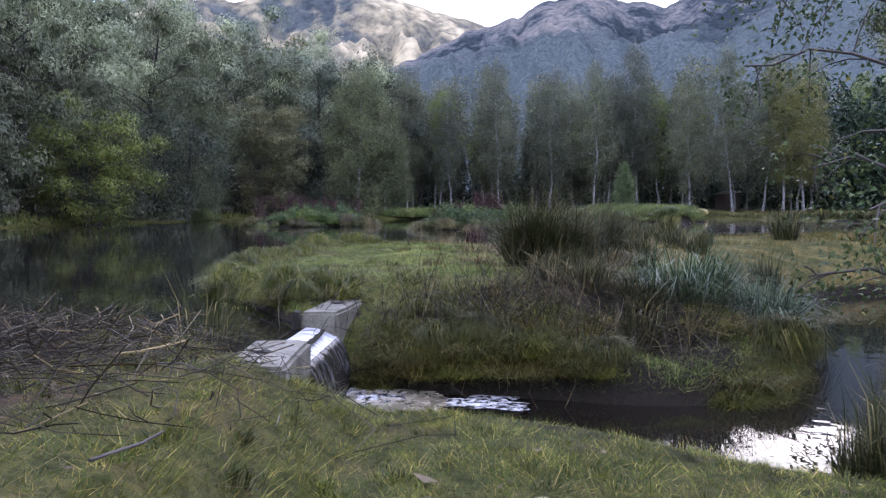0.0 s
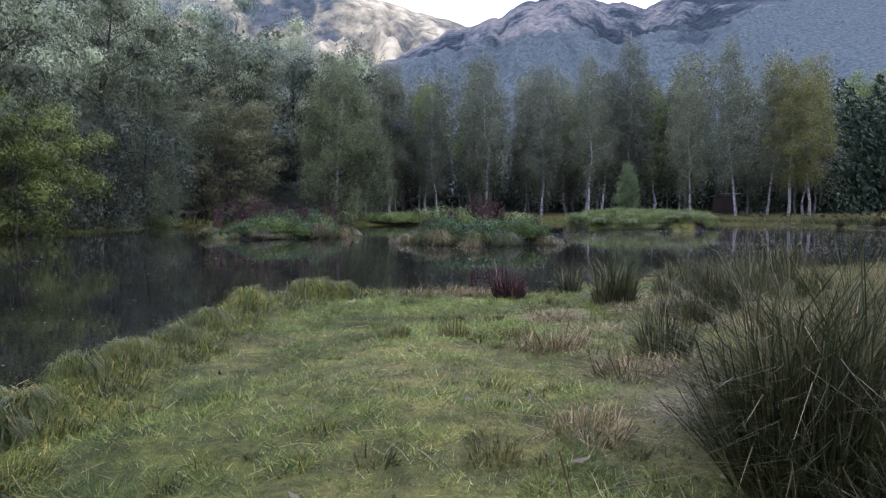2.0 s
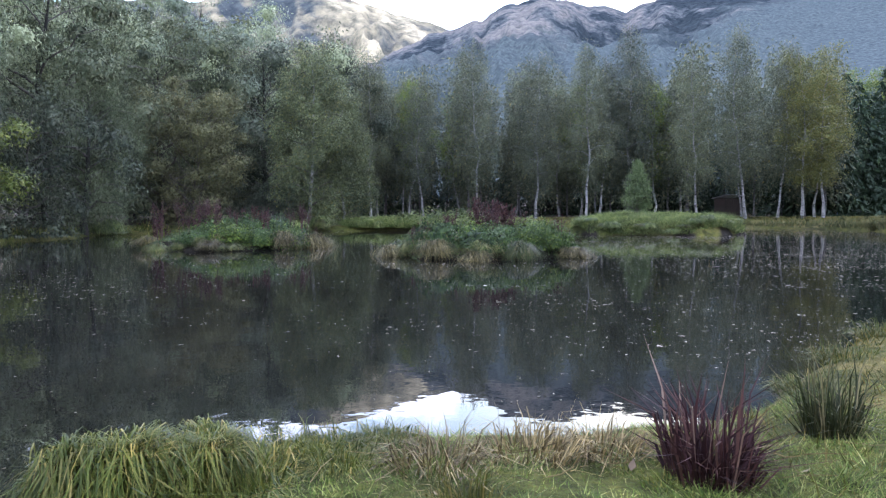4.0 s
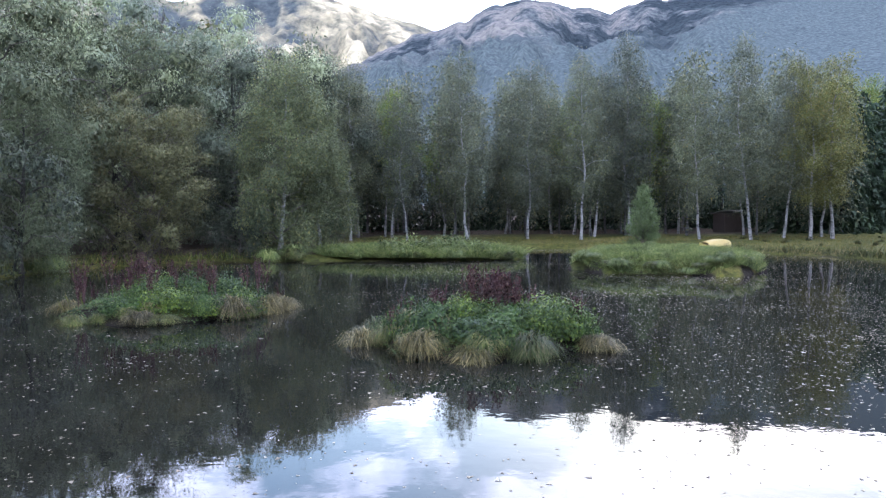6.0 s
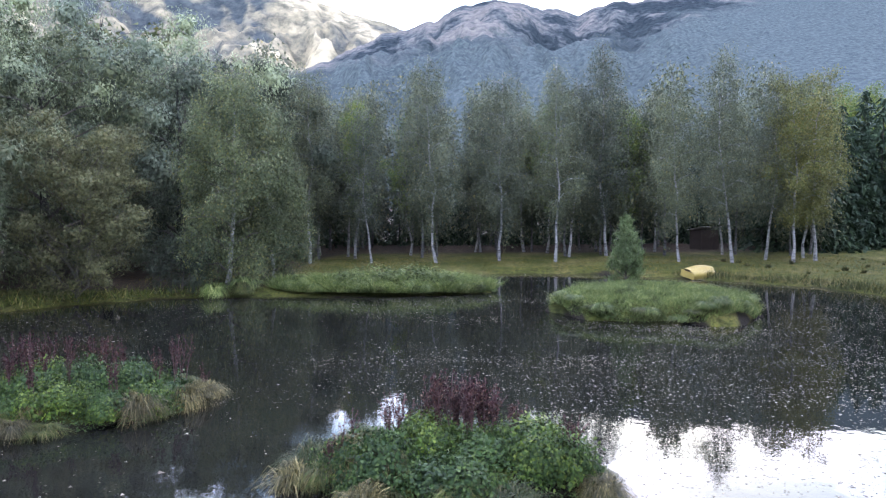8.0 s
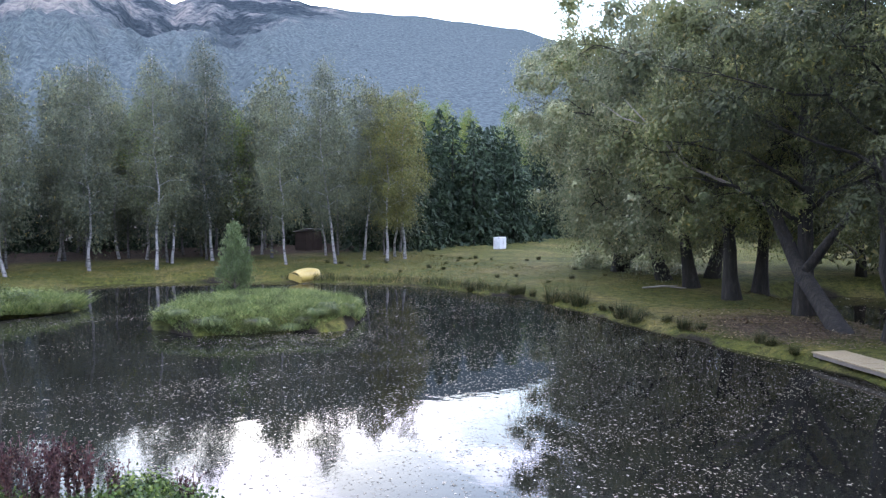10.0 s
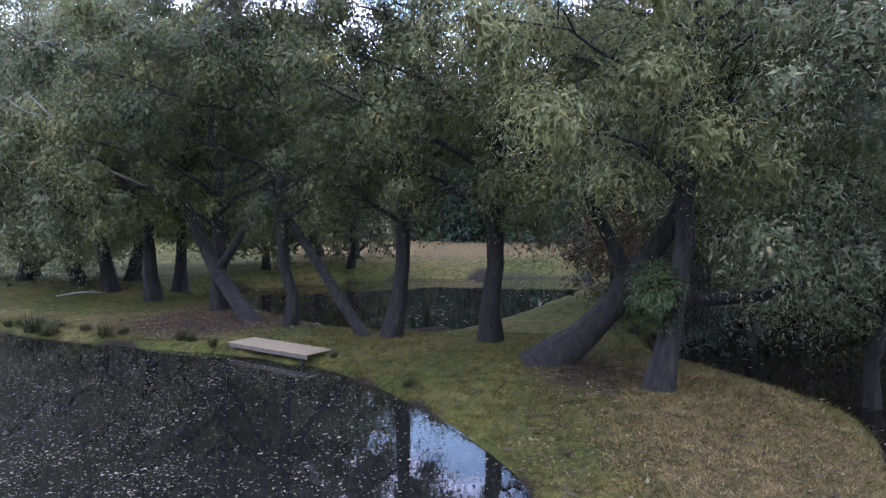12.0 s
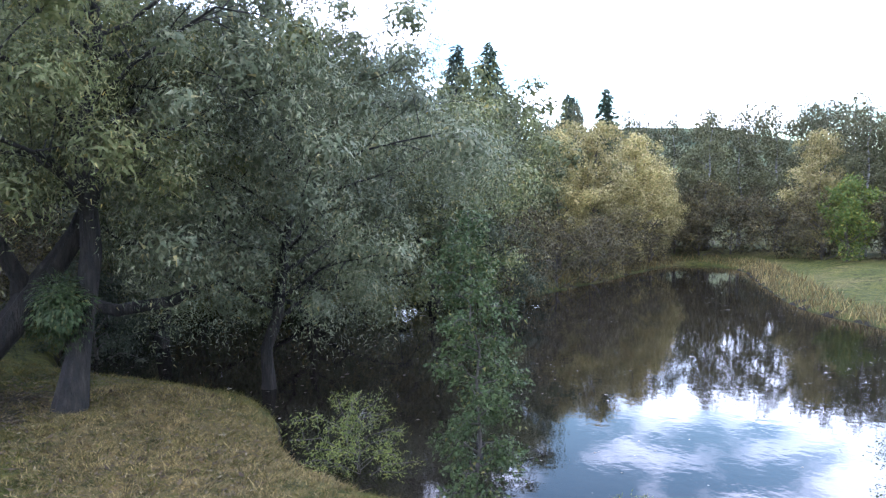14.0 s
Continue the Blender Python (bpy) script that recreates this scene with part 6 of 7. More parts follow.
def box_region(x0, x1, y0, y1):
    return lambda rg, n: (rg.uniform(x0, x1, n), rg.uniform(y0, y1, n))


def ellipse_region(cx, cy, a, b):
    def f(rg, n):
        t, k = rg.uniform(0, 6.283, n), np.sqrt(rg.uniform(0, 1, n))
        return cx + a * k * np.cos(t), cy + b * k * np.sin(t)
    return f


def lawn_tufts(name, label, seed, tufts, blades, region, h, width, mat, spread=0.022):
    """Short grass in small leaning tufts of uneven height."""
    rg = np.random.default_rng(seed)
    cx, cy = region(rg, tufts)
    tall_by = np.clip(0.85 + 0.55 * fractal(cx, cy, 0.45, seed, 3), 0.55, 1.5) * rg.lognormal(0, 0.28, tufts)
    comb = rg.normal(size=(tufts, 2)) * 0.7
    k = np.repeat(np.arange(tufts), blades)
    m = len(k)
    off = rg.normal(size=(m, 2)) * spread
    bare = np.hypot((cx + 2.0) / 1.6, (cy + 7.6) / 1.35)[k] * 0.9 + 0.2 * rg.uniform(0, 1, m) < 0.9
    x, y = cx[k] + off[:, 0], cy[k] + off[:, 1]
    z, d1, d2 = land(x, y)
    ok = (z > np.where(d2 < d1, -0.30, 0.06)) & ~bare
    k, off, x, y, z = k[ok], off[ok], x[ok], y[ok], z[ok]
    m = len(k)
    H = h * tall_by[k] * rg.uniform(0.5, 1.25, m)
    foot = np.stack([x, y, z - 0.015], 1)
    az = rg.uniform(0, 6.283, m)
    side = np.stack([np.cos(az), np.sin(az), 0 * az], 1) * (width * rg.uniform(0.6, 1.4, m))[:, None] / 2
    lean = (off / (spread * 1.4) * 0.8 + comb[k] + rg.normal(size=(m, 2)) * 0.5) * H[:, None]
    tip = foot + np.concatenate([lean, H[:, None]], 1)
    return tagged(new(name, mesh_of(name, np.stack([foot - side, foot + side, tip], 1).reshape(-1, 3), [np.arange(3 * m).reshape(m, 3)], mat)), label, "grass", kind="stuff")


lawn_tufts("lawn_grass", "short green grass of the causeway with straw among it", 580, 30000, 12, box_region(-1.9, 2.9, -5.9, 3.0), 0.038, 0.0058, LAWN)
grass_stuff("straw_grass", "patches of straw-coloured dead blades in the causeway grass", 593, 60000, box_region(-1.6, 2.9, -5.2, 3.0), 0.06, 0.004, STRAW, 1.1, keep=lambda x, y: fractal(x, y, 0.9, 91, 3) + 0.12 * (x - 0.6) > 0.16, simple=True)
grass_stuff("moss_grass", "deep green patches of moss and clover in the causeway grass", 594, 60000, box_region(-1.6, 2.2, -5.4, 2.6), 0.032, 0.008, NETTLE_DARK, 0.9, keep=lambda x, y: fractal(x, y, 0.7, 97, 3) > 0.2, simple=True)
lawn_tufts("lawn_grass", "short tangled grass beside the stream", 581, 21000, 12, box_region(-2.6, 4.0, -9.4, -6.2), 0.034, 0.0046, STREAM_GRASS)
grass_stuff("moss_grass", "fresh green patches in the grass beside the stream", 595, 50000, box_region(-2.0, 3.6, -9.4, -6.3), 0.038, 0.0048, LAWN, 0.8, keep=lambda x, y: (fractal(x, y, 0.6, 99, 3) > 0.05) & (np.hypot((x + 2.0) / 1.7, (y + 7.6) / 1.4) > 1), simple=True)
grass_stuff("bank_grass", "rough grass on the bank towards the lower pond", 582, 30000, box_region(1.2, 9.0, -4.5, 7.0), 0.12, 0.010, SHAGGY, 0.8, simple=True)
lawn_tufts("bank_grass", "dry tufted grass of the point beneath the willows", 583, 15000, 9, box_region(7.0, 24.0, 0.5, 16.0), 0.085, 0.017, SHAGGY, 0.05)
lawn_tufts("straw_grass", "straw-coloured dead grass on the point", 592, 5000, 9, ellipse_region(13.5, 3.9, 5.5, 2.8), 0.08, 0.017, STRAW, 0.05)
grass_stuff("islet_grass", "long lush grass covering the round islet", 584, 46000, ellipse_region(10.6, 35.3, 4.2, 4.1), 0.32, 0.024, LUSH, 0.85, 0.6, simple=True)
grass_stuff("reed_bed", "rank grass and weeds on the low bank under the birches", 585, 34000, ellipse_region(-0.5, 43.3, 6.0, 2.4), 0.62, 0.05, LUSH, 1.0, 0.5, simple=True)
carpet("bank_weeds", "pale flowering weeds on the low bank", 591, 9000, -0.5, 43.2, 5.8, 2.2, 1.5, 0.17, LUSH)
grass_stuff("shore_grass", "uneven grass along the birch shore", 586, 30000, box_region(-14, 34, 44, 60), 0.16, 0.03, SHAGGY, 0.6, simple=True)
grass_stuff("shore_grass", "rough grass along the willow shore", 587, 30000, box_region(19, 36, 15, 45), 0.11, 0.022, SHAGGY, 0.8, simple=True)
grass_stuff("shore_grass", "long grass along the wooded shore", 588, 20000, box_region(-21, -9, 8, 46), 0.6, 0.05, SEDGE, 0.5, keep=lambda x, y: field(MAIN_FIELD, x, y) < 1.6, simple=True)
grass_stuff("shore_reeds", "tawny reeds round the lower pond", 589, 40000, box_region(8, 46, -54, -18), 0.7, 0.05, STRAW, 0.35, keep=lambda x, y: field(LOWER_FIELD, x, y) < 2.4, simple=True)
grass_stuff("shore_rushes", "dark rushes along the birch shore", 590, 16000, box_region(17, 25, 36, 50), 0.6, 0.03, RUSH, 0.4, keep=lambda x, y: field(MAIN_FIELD, x, y) < 1.0, simple=True)


# floating leaves and scum
def afloat(name, label, seed, n, ring, z, size, density=None):
    rg = np.random.default_rng(seed)
    x = rg.uniform(ring[:, 0].min(), ring[:, 0].max(), n)
    y = rg.uniform(ring[:, 1].min(), ring[:, 1].max(), n)
    ok = (signed(ring, x, y) < -0.05) & (islet_distance(x, y) > 0.1)
    if density is not None:
        ok &= rg.uniform(0, 1, n) < density(x, y)
    x, y = x[ok], y[ok]
    m = len(x)
    a = rg.uniform(0, 6.28, m)
    L = size * rg.lognormal(0, 0.45, m) * np.clip(np.hypot(x, y + 3) / 14, 0.3, 1)
    v, q = leaf_arrays(np.stack([x, y, np.full(m, z + 0.006)], 1), np.stack([np.cos(a), np.sin(a), np.zeros(m)], 1), L, L * 0.75, rg, 0.97, None, False)
    v[:, 2] = z + 0.004 + np.abs(v[:, 2] - z - 0.006) * 0.3
    return tagged(new(name, mesh_of(name, v, [q], FLOATING)), label, "leaves", kind="stuff")


drift = lambda x, y: np.clip(0.40 + 0.9 * fractal(x, y, 5, 77, 3) + 0.3 * np.clip(x / 12, -1, 1), 0.06, 1)
afloat("floating_leaves", "small pale fallen leaves drifting on the pond", 600, 150000, MAIN, 0.0, 0.029, drift)
streaks = lambda x, y: np.clip(2.6 * (fractal(x * 0.35 + y * 0.1, y, 1.3, 81, 3) - 0.16), 0, 1) * np.clip((x + 4) / 8, 0.25, 1)
afloat("floating_leaves", "rafts of pale leaves and scum drawn out on the pond", 603, 230000, MAIN, 0.0, 0.029, streaks)
carpeted = lambda x, y: np.clip((x - 1) / 6, 0, 1) * np.clip((y - 9) / 6, 0, 1) * np.clip((34 - y) / 8, 0, 1) * np.clip(0.5 + 0.9 * fractal(x, y, 4, 83, 3), 0, 1)
afloat("floating_leaves", "thin carpet of small leaves on the open pond", 604, 230000, MAIN, 0.0, 0.03, carpeted)
afloat("floating_leaves", "fallen leaves drifting on the lower pond", 601, 9000, LOWER, -0.36, 0.06, lambda x, y: np.clip(0.4 + fractal(x, y, 3, 79, 3), 0.05, 1))
afloat("floating_leaves", "fallen leaves on the back pond", 602, 1600, BEHIND, -0.36, 0.08)


def scatter_litter(name, label, seed, n, region, size, mat, flat=0.8, up=0.0):
    rg = np.random.default_rng(seed)
    x, y = region(rg, n)
    z = land(x, y)[0]
    ok = z > -0.3
    x, y, z = x[ok], y[ok], z[ok]
    m = len(x)
    L = size * rg.lognormal(0, 0.4, m)
    v, q = leaf_arrays(np.stack([x, y, z + 0.015 + up * rg.uniform(0, 1, m)], 1), np.concatenate([rg.normal(size=(m, 2)), rg.normal(size=(m, 1)) * 0.2], 1), L, L * 0.5, rg, flat)
    return tagged(new(name, mesh_of(name, v, [q], mat)), label, "leaves", kind="stuff")


scatter_litter("leaf_litter", "brown fallen leaves beneath the willows", 610, 5000, ellipse_region(24.8, 21, 3.4, 4.5), 0.10, LITTER)
scatter_litter("leaf_litter", "fallen leaves on the grass point", 611, 7000, ellipse_region(15.5, 5.2, 6.0, 3.4), 0.075, LITTER)
scatter_litter("leaf_litter", "yellow fallen leaves on the grass", 612, 350, box_region(-1.5, 2.5, -9.3, 2.5), 0.035, LITTER)

# dead reeds and twigs on the near shore and on the mud by the stream
def debris(name, label, seed, n, cx, cy, a, b, low, long, thick, mat, heap=0.07, turn=0.2):
    rg = np.random.default_rng(seed)
    x, y = cx + rg.normal(size=n) * a, cy + rg.normal(size=n) * b
    z = np.maximum(land(x, y)[0], np.where(field(LOWER_FIELD, x, y) < 0, -0.36, np.where(field(MAIN_FIELD, x, y) < 0, 0.0, -9))) + 0.015 + rg.uniform(0, heap, n)
    items = []
    for i in range(n):
        ang, L = rg.normal() * 0.8 + (turn if rg.uniform() < 0.6 else turn + 1.0), rg.uniform(low, long)
        u = np.linspace(-0.5, 0.5, 4)
        p = np.stack([x[i] + math.cos(ang) * L * u, y[i] + math.sin(ang) * L * u, z[i] + rg.normal() * heap * 1.6 * u + 0.012 * rg.normal(size=4)], 1)
        p[:, :2] += rg.normal(size=2) * (0.25 - u * u)[:, None] * L * 0.8
        items.append(tube(p, np.full(4, rg.uniform(0.4, 1.1) * thick), 3, False))
    v, fs = stack_arrays(items)
    return tagged(new(name, mesh_of(name, v, fs, mat)), label, "debris", kind="stuff")


debris("reed_debris", "heap of dead reed stalks washed against the bank", 620, 5200, -1.9, -7.45, 0.85, 0.62, 0.1, 0.42, 0.0026, DEAD_REED)
debris("pale_stalks", "pale broken reed stalks lying on the debris and water", 621, 260, -1.6, -7.2, 0.8, 0.65, 0.08, 0.35, 0.0045, STRAW)
debris("pale_stalks", "pale dead stalks tangled in the grass near the stream", 622, 90, -0.75, -8.75, 0.22, 0.25, 0.06, 0.2, 0.003, STRAW, 0.05)
debris("bank_twigs", "tangle of dead straw and stalks over the stream bank", 624, 480, 1.7, -5.0, 0.55, 0.36, 0.08, 0.3, 0.0022, STRAW, 0.16, 1.2)
debris("bank_twigs", "dark dead stalks hanging over the stream bank", 625, 900, 1.5, -5.3, 0.7, 0.25, 0.08, 0.3, 0.0024, DEAD_REED, 0.14, 1.3)
debris("bank_twigs", "dead stalks and twigs lying on the muddy bank", 623, 420, 2.2, -4.95, 0.28, 0.36, 0.06, 0.26, 0.003, DEAD_REED, 0.05)

debris("twig_litter", "dead twigs and bark lying round the willow trunks", 626, 420, 18.2, 6.6, 0.9, 0.7, 0.15, 0.6, 0.008, DEAD_REED, 0.05)


def stick(name, label, pts, radii, mat, forks=(), category="branch"):
    items = [tube(pts, radii, 6)] + [tube(p, r, 5) for p, r in forks]
    v, fs = stack_arrays(items)
    return tagged(new(name, mesh_of(name, v, fs, mat)), label, category)


def on_ground(pts, up=0.03):
    return [(a, b, height(a, b) + up + c) for a, b, c in pts]


stick("fallen_log", "dark log lying at the edge of the back pond", [(22.9, 14.3, 0.28), (23.8, 13.5, 0.26), (24.7, 12.5, 0.22), (25.4, 11.8, 0.2)], [0.17, 0.16, 0.15, 0.13], BARK, category="log")
stick("leaning_trunk", "bare leaning willow trunk beside the jetty", [(22.5, 13.9, 0.1), (22.9, 14.6, 0.9), (23.6, 15.8, 2.3), (24.3, 17.2, 3.9), (24.8, 18.6, 5.4)], [0.26, 0.21, 0.19, 0.16, 0.1], BARK, category="tree trunk")
stick("leaning_trunk", "thick leaning willow trunk among fallen leaves", [(24.6, 18.9, 0.1), (25.6, 20.2, 1.0), (26.6, 21.6, 2.1), (27.5, 23.2, 4.2), (28.0, 25.0, 7.0)], [0.42, 0.35, 0.33, 0.25, 0.14], BARK,
      [([(26.6, 21.6, 2.0), (26.2, 20.7, 3.0), (25.9, 19.4, 4.6)], [0.22, 0.18, 0.1])], category="tree trunk")
stick("bare_branch", "long pale dead branch reaching out of the willow crown", [(27.8, 23.6, 4.6), (26.9, 25.0, 5.6), (26.2, 26.6, 6.4), (25.8, 28.2, 8.2), (25.6, 29.6, 9.6)], [0.085, 0.07, 0.055, 0.035, 0.012], GREY_BRANCH,
      [([(26.2, 26.6, 6.4), (26.0, 27.0, 7.8), (26.1, 27.4, 9.4)], [0.05, 0.035, 0.01]), ([(25.8, 28.2, 8.2), (25.2, 29.2, 8.6), (24.8, 30.2, 9.4)], [0.035, 0.025, 0.008])])
stick("fallen_branch", "grey fallen branch on the grass bank", on_ground([(29.6, 31.6, 0.1), (30.4, 30.9, 0.22), (31.3, 30.2, 0.12)]), [0.04, 0.05, 0.03], GREY_BRANCH, [(on_ground([(30.4, 30.9, 0.2), (30.6, 30.2, 0.3)]), [0.03, 0.01])])
stick("dead_bough", "dark dead bough lying in the lower pond", [(10.8, -1.6, -0.45), (11.6, -2.0, -0.2), (12.4, -2.6, -0.28)], [0.03, 0.05, 0.02], BARK,
      [([(11.6, -2.0, -0.2), (11.2, -2.6, -0.1), (10.6, -3.0, -0.34)], [0.03, 0.02, 0.01]), ([(11.6, -2.0, -0.2), (12.2, -1.7, 0.15)], [0.03, 0.01]), ([(11.3, -1.85, -0.28), (10.7, -2.1, -0.15), (10.1, -2.1, -0.36)], [0.02, 0.015, 0.008])])
stick("twig", "thin dead stick lying in the grass", on_ground([(0.30, -8.75, 0), (0.31, -8.55, 0.015), (0.29, -8.4, 0.01)], 0.035), [0.004, 0.004, 0.003], TWIG, category="stick")
stick("twig", "long dark branch lying across the grass", on_ground([(-0.62, -8.52, 0), (-0.42, -8.50, 0.01), (-0.2, -8.52, 0.008), (-0.02, -8.57, 0)], 0.02), [0.003, 0.0045, 0.004, 0.002], BARK, category="stick")
stick("twig", "short pale stick in the grass", on_ground([(-0.1, -7.6, 0), (0.02, -7.66, 0.01), (0.1, -7.7, 0)], 0.03), [0.003, 0.004, 0.003], TWIG, category="stick")
rg = np.random.default_rng(630)
items = []
for i in range(420):
    x, y = rg.uniform(-1.6, 2.6), rg.uniform(-9.3, 2.0)
    zz, a, L = height(x, y), rg.uniform(0, 3.14), rg.uniform(0.05, 0.22)
    if zz > 0.0:
        u = np.linspace(-0.5, 0.5, 3)
        items.append(tube(np.stack([x + np.cos(a) * L * u, y + np.sin(a) * L * u, zz + 0.035 + rg.normal(size=3) * 0.008], 1), np.full(3, rg.uniform(0.001, 0.0025)), 3, False))
v, fs = stack_arrays(items)
tagged(new("straw_litter", mesh_of("straw_litter", v, fs, STRAW)), "scattered dead stalks lying in the grass", "debris", kind="stuff")

# ---------------------------------------------------------------- the weir
weir = thing("weir", "small concrete weir with two square abutments and water spilling over", "weir", m=pose(0.03, -5.95, 0))


def abutment(at, size, hole_at, turn):
    bm = box_bm(size, (0, 0, 0), 0.018, None, 2)
    bmesh.ops.subdivide_edges(bm, edges=bm.edges[:], cuts=2, use_grid_fill=True)
    for v in bm.verts:
        v.co += Vector((noise.noise(v.co * 7), noise.noise(v.co * 7 + Vector((5, 0, 0))), noise.noise(v.co * 7 + Vector((0, 9, 0))))) * 0.008
    bmesh.ops.transform(bm, matrix=Matrix.Translation(at) @ pose(0, 0, 0, 0, 0, turn), verts=bm.verts)
    ob = part("abutment", bm, CONCRETE, weir)
    # a thin dark disc on top paints the shade of a hole
    bm = bmesh.new()
    bmesh.ops.create_cone(bm, cap_ends=True, segments=11, radius1=0.036, radius2=0.036, depth=0.003)
    for v in bm.verts:
        v.co.x *= 1.2 + 0.5 * noise.noise(Vector((v.co.x * 30, v.co.y * 30, 0)))
        v.co.y *= 0.9 + 0.5 * noise.noise(Vector((v.co.y * 30, v.co.x * 30, 4)))
    bmesh.ops.translate(bm, vec=Vector(at) + Vector((hole_at[0], hole_at[1], size[2] / 2 + 0.0045)), verts=bm.verts)
    part("socket", bm, HOLE_SHADE, ob, "dark disc painted as the shaded socket hole")
    return ob


abutment((0.02, 0.80, -0.24), (0.26, 0.82, 0.70), (0.0, 0.05), -5)
abutment((0.02, -0.80, -0.26), (0.30, 0.66, 0.70), (-0.03, 0.0), 4)
part("stop_board", box_bm((0.04, 0.07, 0.24), (-0.17, 0.40, 0.0), 0.006, pose(0, 0, 0, 0, 7, 0)), BARK, weir, "dark upright stop board")
part("sill", box_bm((0.22, 1.0, 0.5), (-0.02, 0.0, -0.33), 0.02), CONCRETE, weir)
# a sheet of water, painted bright like reflected sky, slides down the sill, falls darker and breaks up below
def spill(name, label, xs, zs, y0, y1, mat, lift_by):
    ys = np.linspace(y0, y1, 46)
    Y, PX = np.meshgrid(ys, xs)
    _, PZ = np.meshgrid(ys, zs)
    rip = (value_noise(Y * 26, PX * 5, 1, 5) + 0.5 * value_noise(Y * 60, PX * 8, 1, 6)) * lift_by
    i = (np.arange(len(xs) - 1)[:, None] * 46 + np.arange(45)[None]).ravel()
    sub(name, mesh_of(name, np.stack([PX + rip, Y, PZ + rip], -1).reshape(-1, 3), [np.stack([i, i + 1, i + 47, i + 46], 1)], mat), weir, label)


# pale stops put sky glints, along with foam, into the water's colour
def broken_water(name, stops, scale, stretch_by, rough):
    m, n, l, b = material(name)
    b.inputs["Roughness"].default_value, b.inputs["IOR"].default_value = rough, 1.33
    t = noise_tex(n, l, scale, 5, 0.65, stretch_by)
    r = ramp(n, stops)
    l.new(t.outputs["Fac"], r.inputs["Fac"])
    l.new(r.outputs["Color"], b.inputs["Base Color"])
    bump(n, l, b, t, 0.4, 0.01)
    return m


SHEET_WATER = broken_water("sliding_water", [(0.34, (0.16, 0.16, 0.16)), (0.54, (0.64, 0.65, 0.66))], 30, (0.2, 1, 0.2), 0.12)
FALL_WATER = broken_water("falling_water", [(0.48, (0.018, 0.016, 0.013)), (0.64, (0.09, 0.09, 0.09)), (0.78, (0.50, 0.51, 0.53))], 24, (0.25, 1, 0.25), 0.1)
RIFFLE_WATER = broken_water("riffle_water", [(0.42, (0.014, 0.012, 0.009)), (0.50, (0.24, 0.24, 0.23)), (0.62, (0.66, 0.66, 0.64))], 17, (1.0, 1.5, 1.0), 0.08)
u = np.linspace(0, 1, 16)
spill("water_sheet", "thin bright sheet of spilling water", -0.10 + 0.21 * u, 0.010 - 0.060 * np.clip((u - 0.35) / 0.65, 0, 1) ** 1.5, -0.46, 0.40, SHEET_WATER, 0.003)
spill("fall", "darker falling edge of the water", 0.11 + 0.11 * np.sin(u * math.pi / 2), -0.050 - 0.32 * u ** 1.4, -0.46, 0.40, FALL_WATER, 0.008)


def riffle(label, cx, cy, a, b, seed):
    """A patch of choppy water with an uneven outline."""
    rr, tt = np.linspace(0, 1, 18), np.linspace(0, 2 * math.pi, 40, endpoint=False)
    T, R = np.meshgrid(tt, rr)
    edge = 1 + 0.25 * np.sin(3 * T + seed) + 0.15 * np.sin(7 * T + 2 * seed)
    X, Y = cx + a * R * edge * np.cos(T), cy + b * R * edge * np.sin(T)
    Z = -0.352 + (1 - R ** 2) * 0.012 * (1 + value_noise(X, Y, 0.05, seed) + 0.6 * value_noise(X, Y, 0.022, seed + 1))
    i = (np.arange(17)[:, None] * 40 + np.arange(40)[None]).ravel()
    j = (np.arange(17)[:, None] * 40 + np.roll(np.arange(40), -1)[None]).ravel()
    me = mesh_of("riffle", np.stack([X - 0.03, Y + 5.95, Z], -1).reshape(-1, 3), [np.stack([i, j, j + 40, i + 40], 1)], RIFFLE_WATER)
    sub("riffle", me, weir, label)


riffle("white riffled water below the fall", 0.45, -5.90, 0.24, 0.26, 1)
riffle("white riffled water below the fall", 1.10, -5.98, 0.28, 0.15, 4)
afloat("stream_debris", "wet brown leaves caught in the stream below the weir", 640, 900, smooth_ring([(0.3, -6.25), (0.9, -6.2), (0.85, -5.78), (0.35, -5.72)]), -0.348, 0.15)

# ---------------------------------------------------------------- jetty, boat, hut, white box, tarpaulin
jx, jy = 20.67, 16.3
j_dir = math.degrees(math.atan2(18.0 - 14.75, 21.4 - 19.95))
jetty = thing("jetty", "short low jetty of pale planks on the grass bank", "jetty", m=pose(jx, jy, 0.33, 0, 0, j_dir))
plank_bm = box_bm((0.112, 1.12, 0.035), (0, 0, 0), 0.006)
plank_me = bpy.data.meshes.new("plank")
plank_bm.to_mesh(plank_me)
plank_bm.free()
plank_me.materials.append(PLANK)
for i in range(25):
    ob = sub("plank", plank_me, jetty)
    ob.matrix_basis = pose(-1.72 + i * 0.1435, rnd.normal() * 0.012, rnd.normal() * 0.003, 0, 0, rnd.normal() * 0.5)
for s in (-0.48, 0.48):
    part("bearer", box_bm((3.5, 0.07, 0.11), (0, s, -0.075), 0.008), PLANK_SIDE, jetty)
for sx in (-1.5, 1.5):
    for s in (-0.42, 0.42):
        bm = bmesh.new()
        bmesh.ops.create_cone(bm, cap_ends=True, segments=8, radius1=0.06, radius2=0.06, depth=0.9)
        bmesh.ops.translate(bm, vec=(sx, s, -0.55), verts=bm.verts)
        part("post", bm, BARK, jetty)

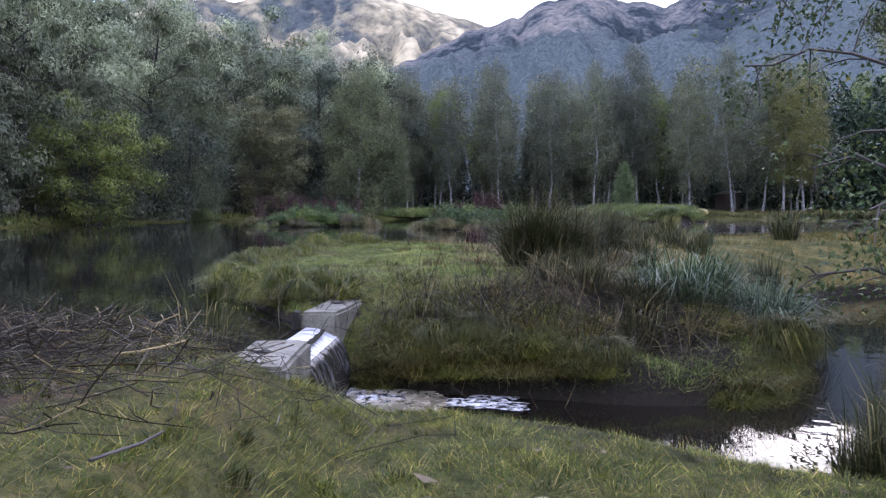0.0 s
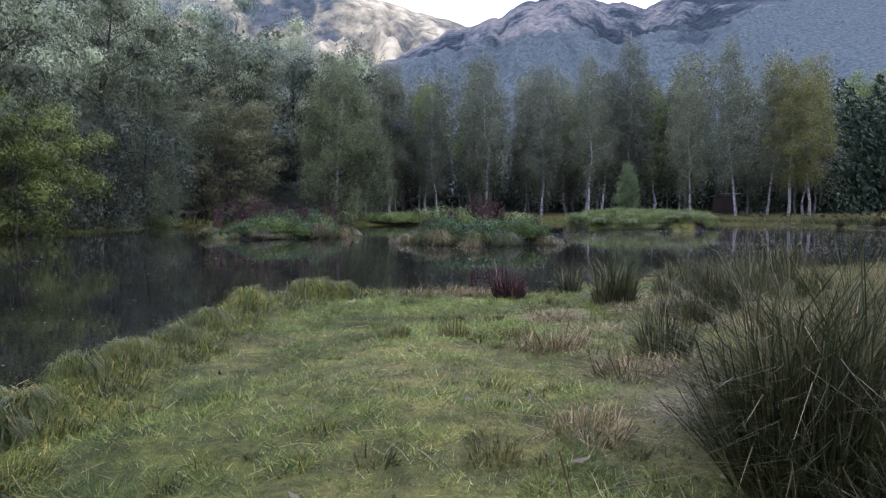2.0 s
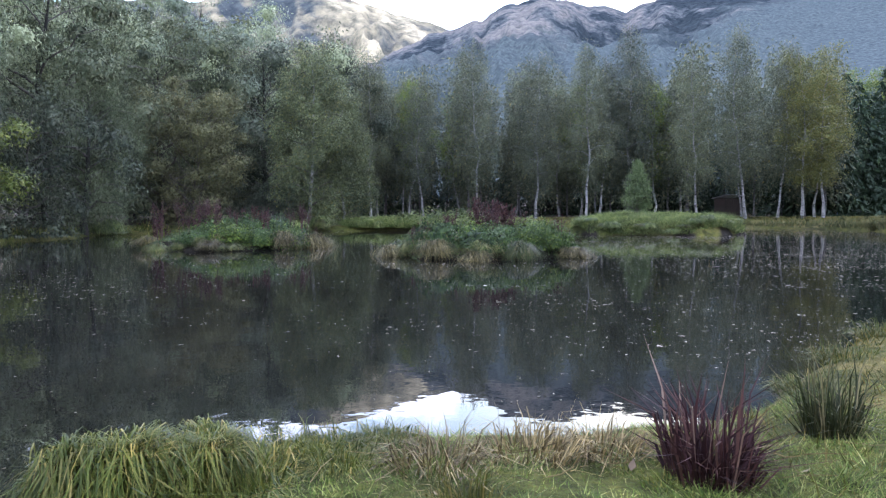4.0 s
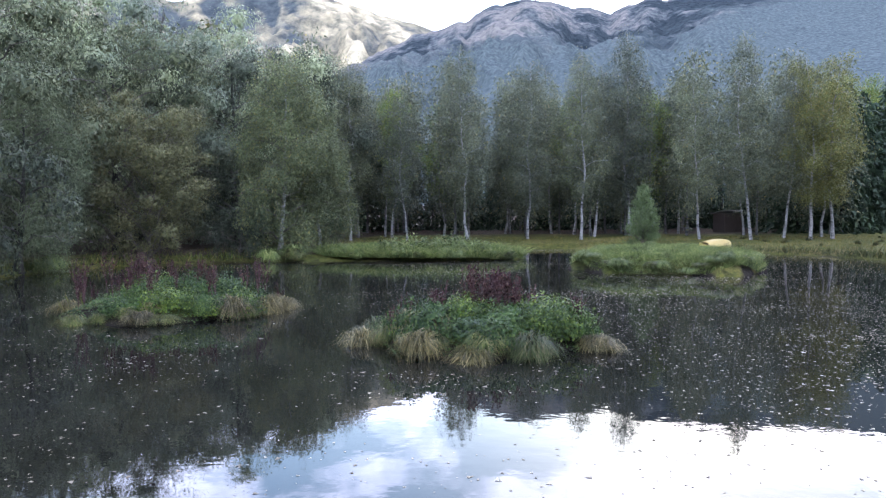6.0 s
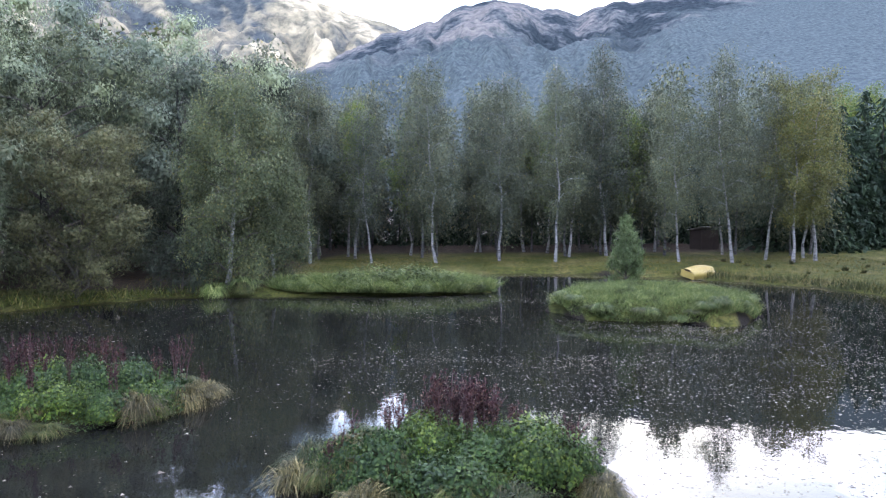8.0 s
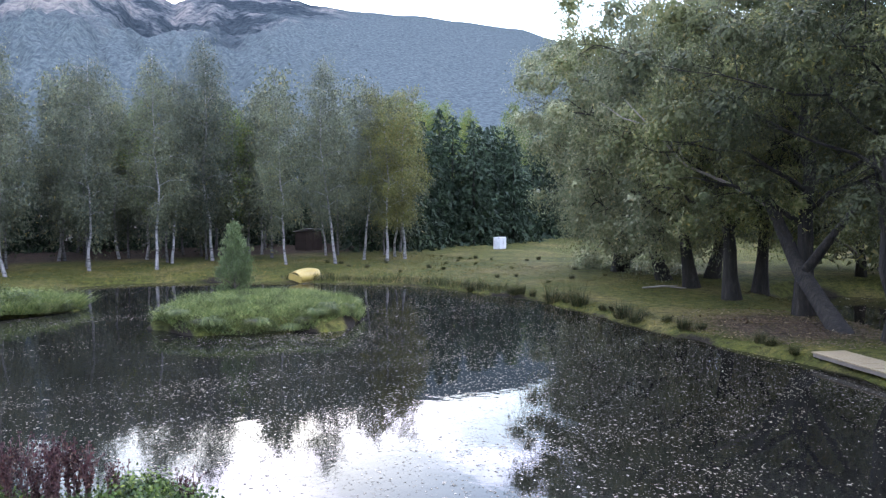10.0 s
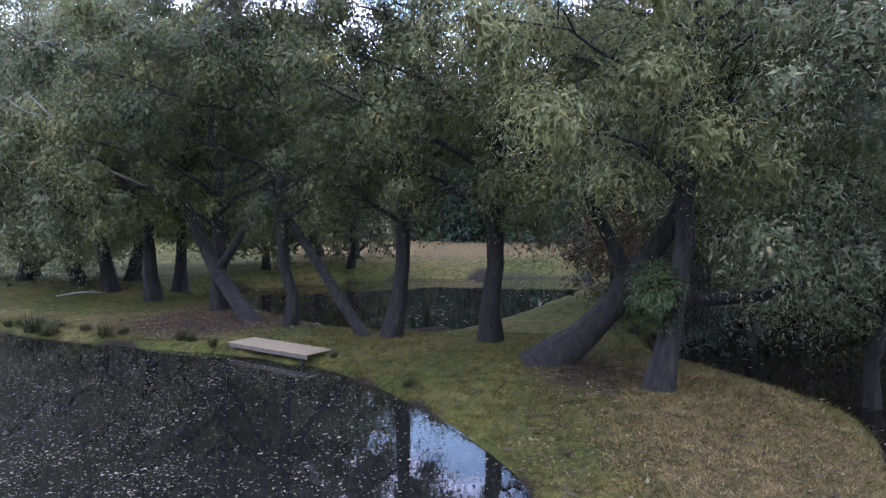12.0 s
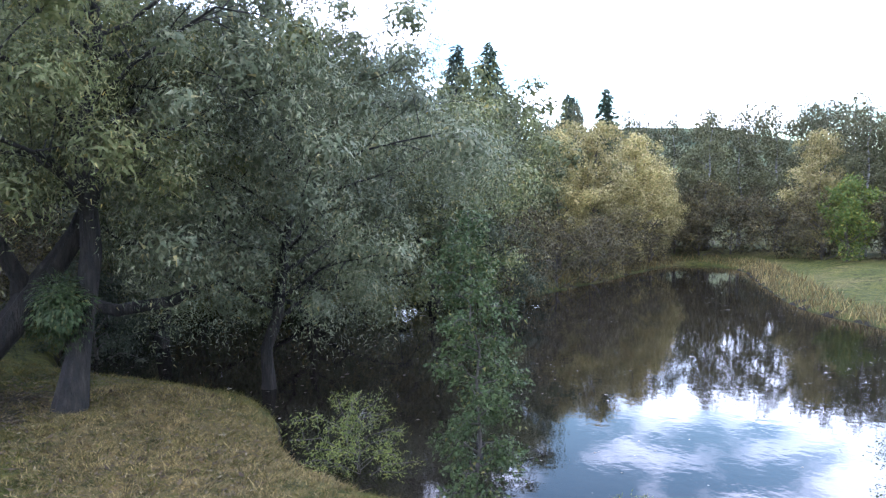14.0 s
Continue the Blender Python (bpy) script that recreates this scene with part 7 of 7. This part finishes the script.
boat = thing("boat", "upturned yellow dinghy lying on the bank", "boat", m=Matrix.Translation((18.3, 48.4, height(18.3, 48.4) + 0.02)) @ pose(0, 0, 0, 14, -6, 28))
ns, nc = 15, 11
u = np.linspace(-1, 1, ns)
verts, rim = [], []
for s in u:
    half = 0.62 * (1 - abs(s) ** 3.2 * (0.9 if s > 0 else 0.35))
    depth = 0.52 * (1 - 0.45 * max(s, 0) ** 2.5)
    for a in np.linspace(-1, 1, nc):
        ang = a * math.pi / 2
        verts.append((s * 1.15, half * math.sin(ang) * (1 + 0.12 * math.cos(ang)), depth * max(math.cos(ang), 0) ** 0.6))
i = (np.arange(ns - 1)[:, None] * nc + np.arange(nc - 1)[None]).ravel()
hull = sub("hull", mesh_of("hull", verts, [np.stack([i, i + 1, i + nc + 1, i + nc], 1)], BOAT_PAINT), boat)
hull.modifiers.new("thickness", "SOLIDIFY").thickness = 0.02
V = np.array(verts).reshape(ns, nc, 3)
for c in (0, nc - 1):
    v, q, t = tube(V[:, c] + np.array([0, 0, 0.015]), np.full(ns, 0.025), 5)
    sub("gunwale", mesh_of("gunwale", v, [q, t], BOAT_TRIM), boat)
v, q, t = tube(V[:, nc // 2] + np.array([0, 0, 0.012]), np.full(ns, 0.022), 5)
sub("keel", mesh_of("keel", v, [q, t], BOAT_TRIM), boat)
part("transom", box_bm((0.03, 0.98, 0.40), (-1.14, 0, 0.20), 0.01), BOAT_PAINT, boat)

hx, hy = 28.0, 70.0
hut = thing("hut", "small dark plank hut with a pale pent roof", "hut", m=pose(hx, hy, height(hx, hy) - 0.03, 0, 0, 18))
board_me = bpy.data.meshes.new("board")
b0 = box_bm((0.148, 0.025, 1.78), (0, 0, 0.89), 0.004)
b0.to_mesh(board_me)
b0.free()
board_me.materials.append(HUT_WOOD)
for i in range(13):
    for yy in (-0.75, 0.75):
        sub("board", board_me, hut).matrix_basis = pose(-0.93 + i * 0.155, yy + rnd.normal() * 0.004, 0, 0, 0, 0)
for i in range(10):
    for xx in (-1.01, 1.01):
        sub("board", board_me, hut).matrix_basis = pose(xx + rnd.normal() * 0.004, -0.69 + i * 0.153, 0, 0, 0, 90)
part("roof", box_bm((2.35, 1.95, 0.06), (0, 0, 1.92), 0.012, pose(0, 0, 0, -9, 0, 0)), HUT_ROOF, hut)
part("door", box_bm((0.7, 0.03, 1.6), (0.2, -0.785, 0.82), 0.008), HUT_WOOD, hut, "plank door in the front")

cab = thing("metal_cabinet", "white metal cabinet with two doors standing on the meadow", "cabinet", m=pose(44.0, 61.0, height(44, 61) - 0.02, 0, 0, 25))
part("body", box_bm((1.40, 0.70, 1.15), (0, 0, 0.62), 0.02, None, 2), WHITE_PAINT, cab)
for s in (-0.345, 0.345):
    door = part("door", box_bm((0.67, 0.03, 1.06), (s, -0.367, 0.62), 0.012), WHITE_PAINT, cab)
    part("handle", box_bm((0.03, 0.03, 0.2), (s * 0.2, -0.39, 0.68), 0.006), HUT_ROOF, door)
part("plinth", box_bm((1.3, 0.6, 0.10), (0, 0, 0.04), 0.01), CONCRETE, cab)

tx, ty = 37.5, 67.0
xs, ys = np.linspace(-0.9, 0.9, 16), np.linspace(-0.6, 0.6, 12)
X, Y = np.meshgrid(xs, ys)
Z = 0.75 * np.exp(-(X / 0.6) ** 2 - (Y / 0.5) ** 2) + 0.08 * fractal(X + 50, Y + 50, 0.5, 8, 3) + 0.02
i = (np.arange(11)[:, None] * 16 + np.arange(15)[None]).ravel()
ob = new("tarpaulin", mesh_of("tarpaulin", np.stack([X, Y, Z], -1).reshape(-1, 3), [np.stack([i, i + 1, i + 17, i + 16], 1)], TARP))
ob.matrix_basis = pose(tx, ty, height(tx, ty), 0, 0, 20)
tagged(ob, "crumpled blue tarpaulin under the trees", "tarpaulin")
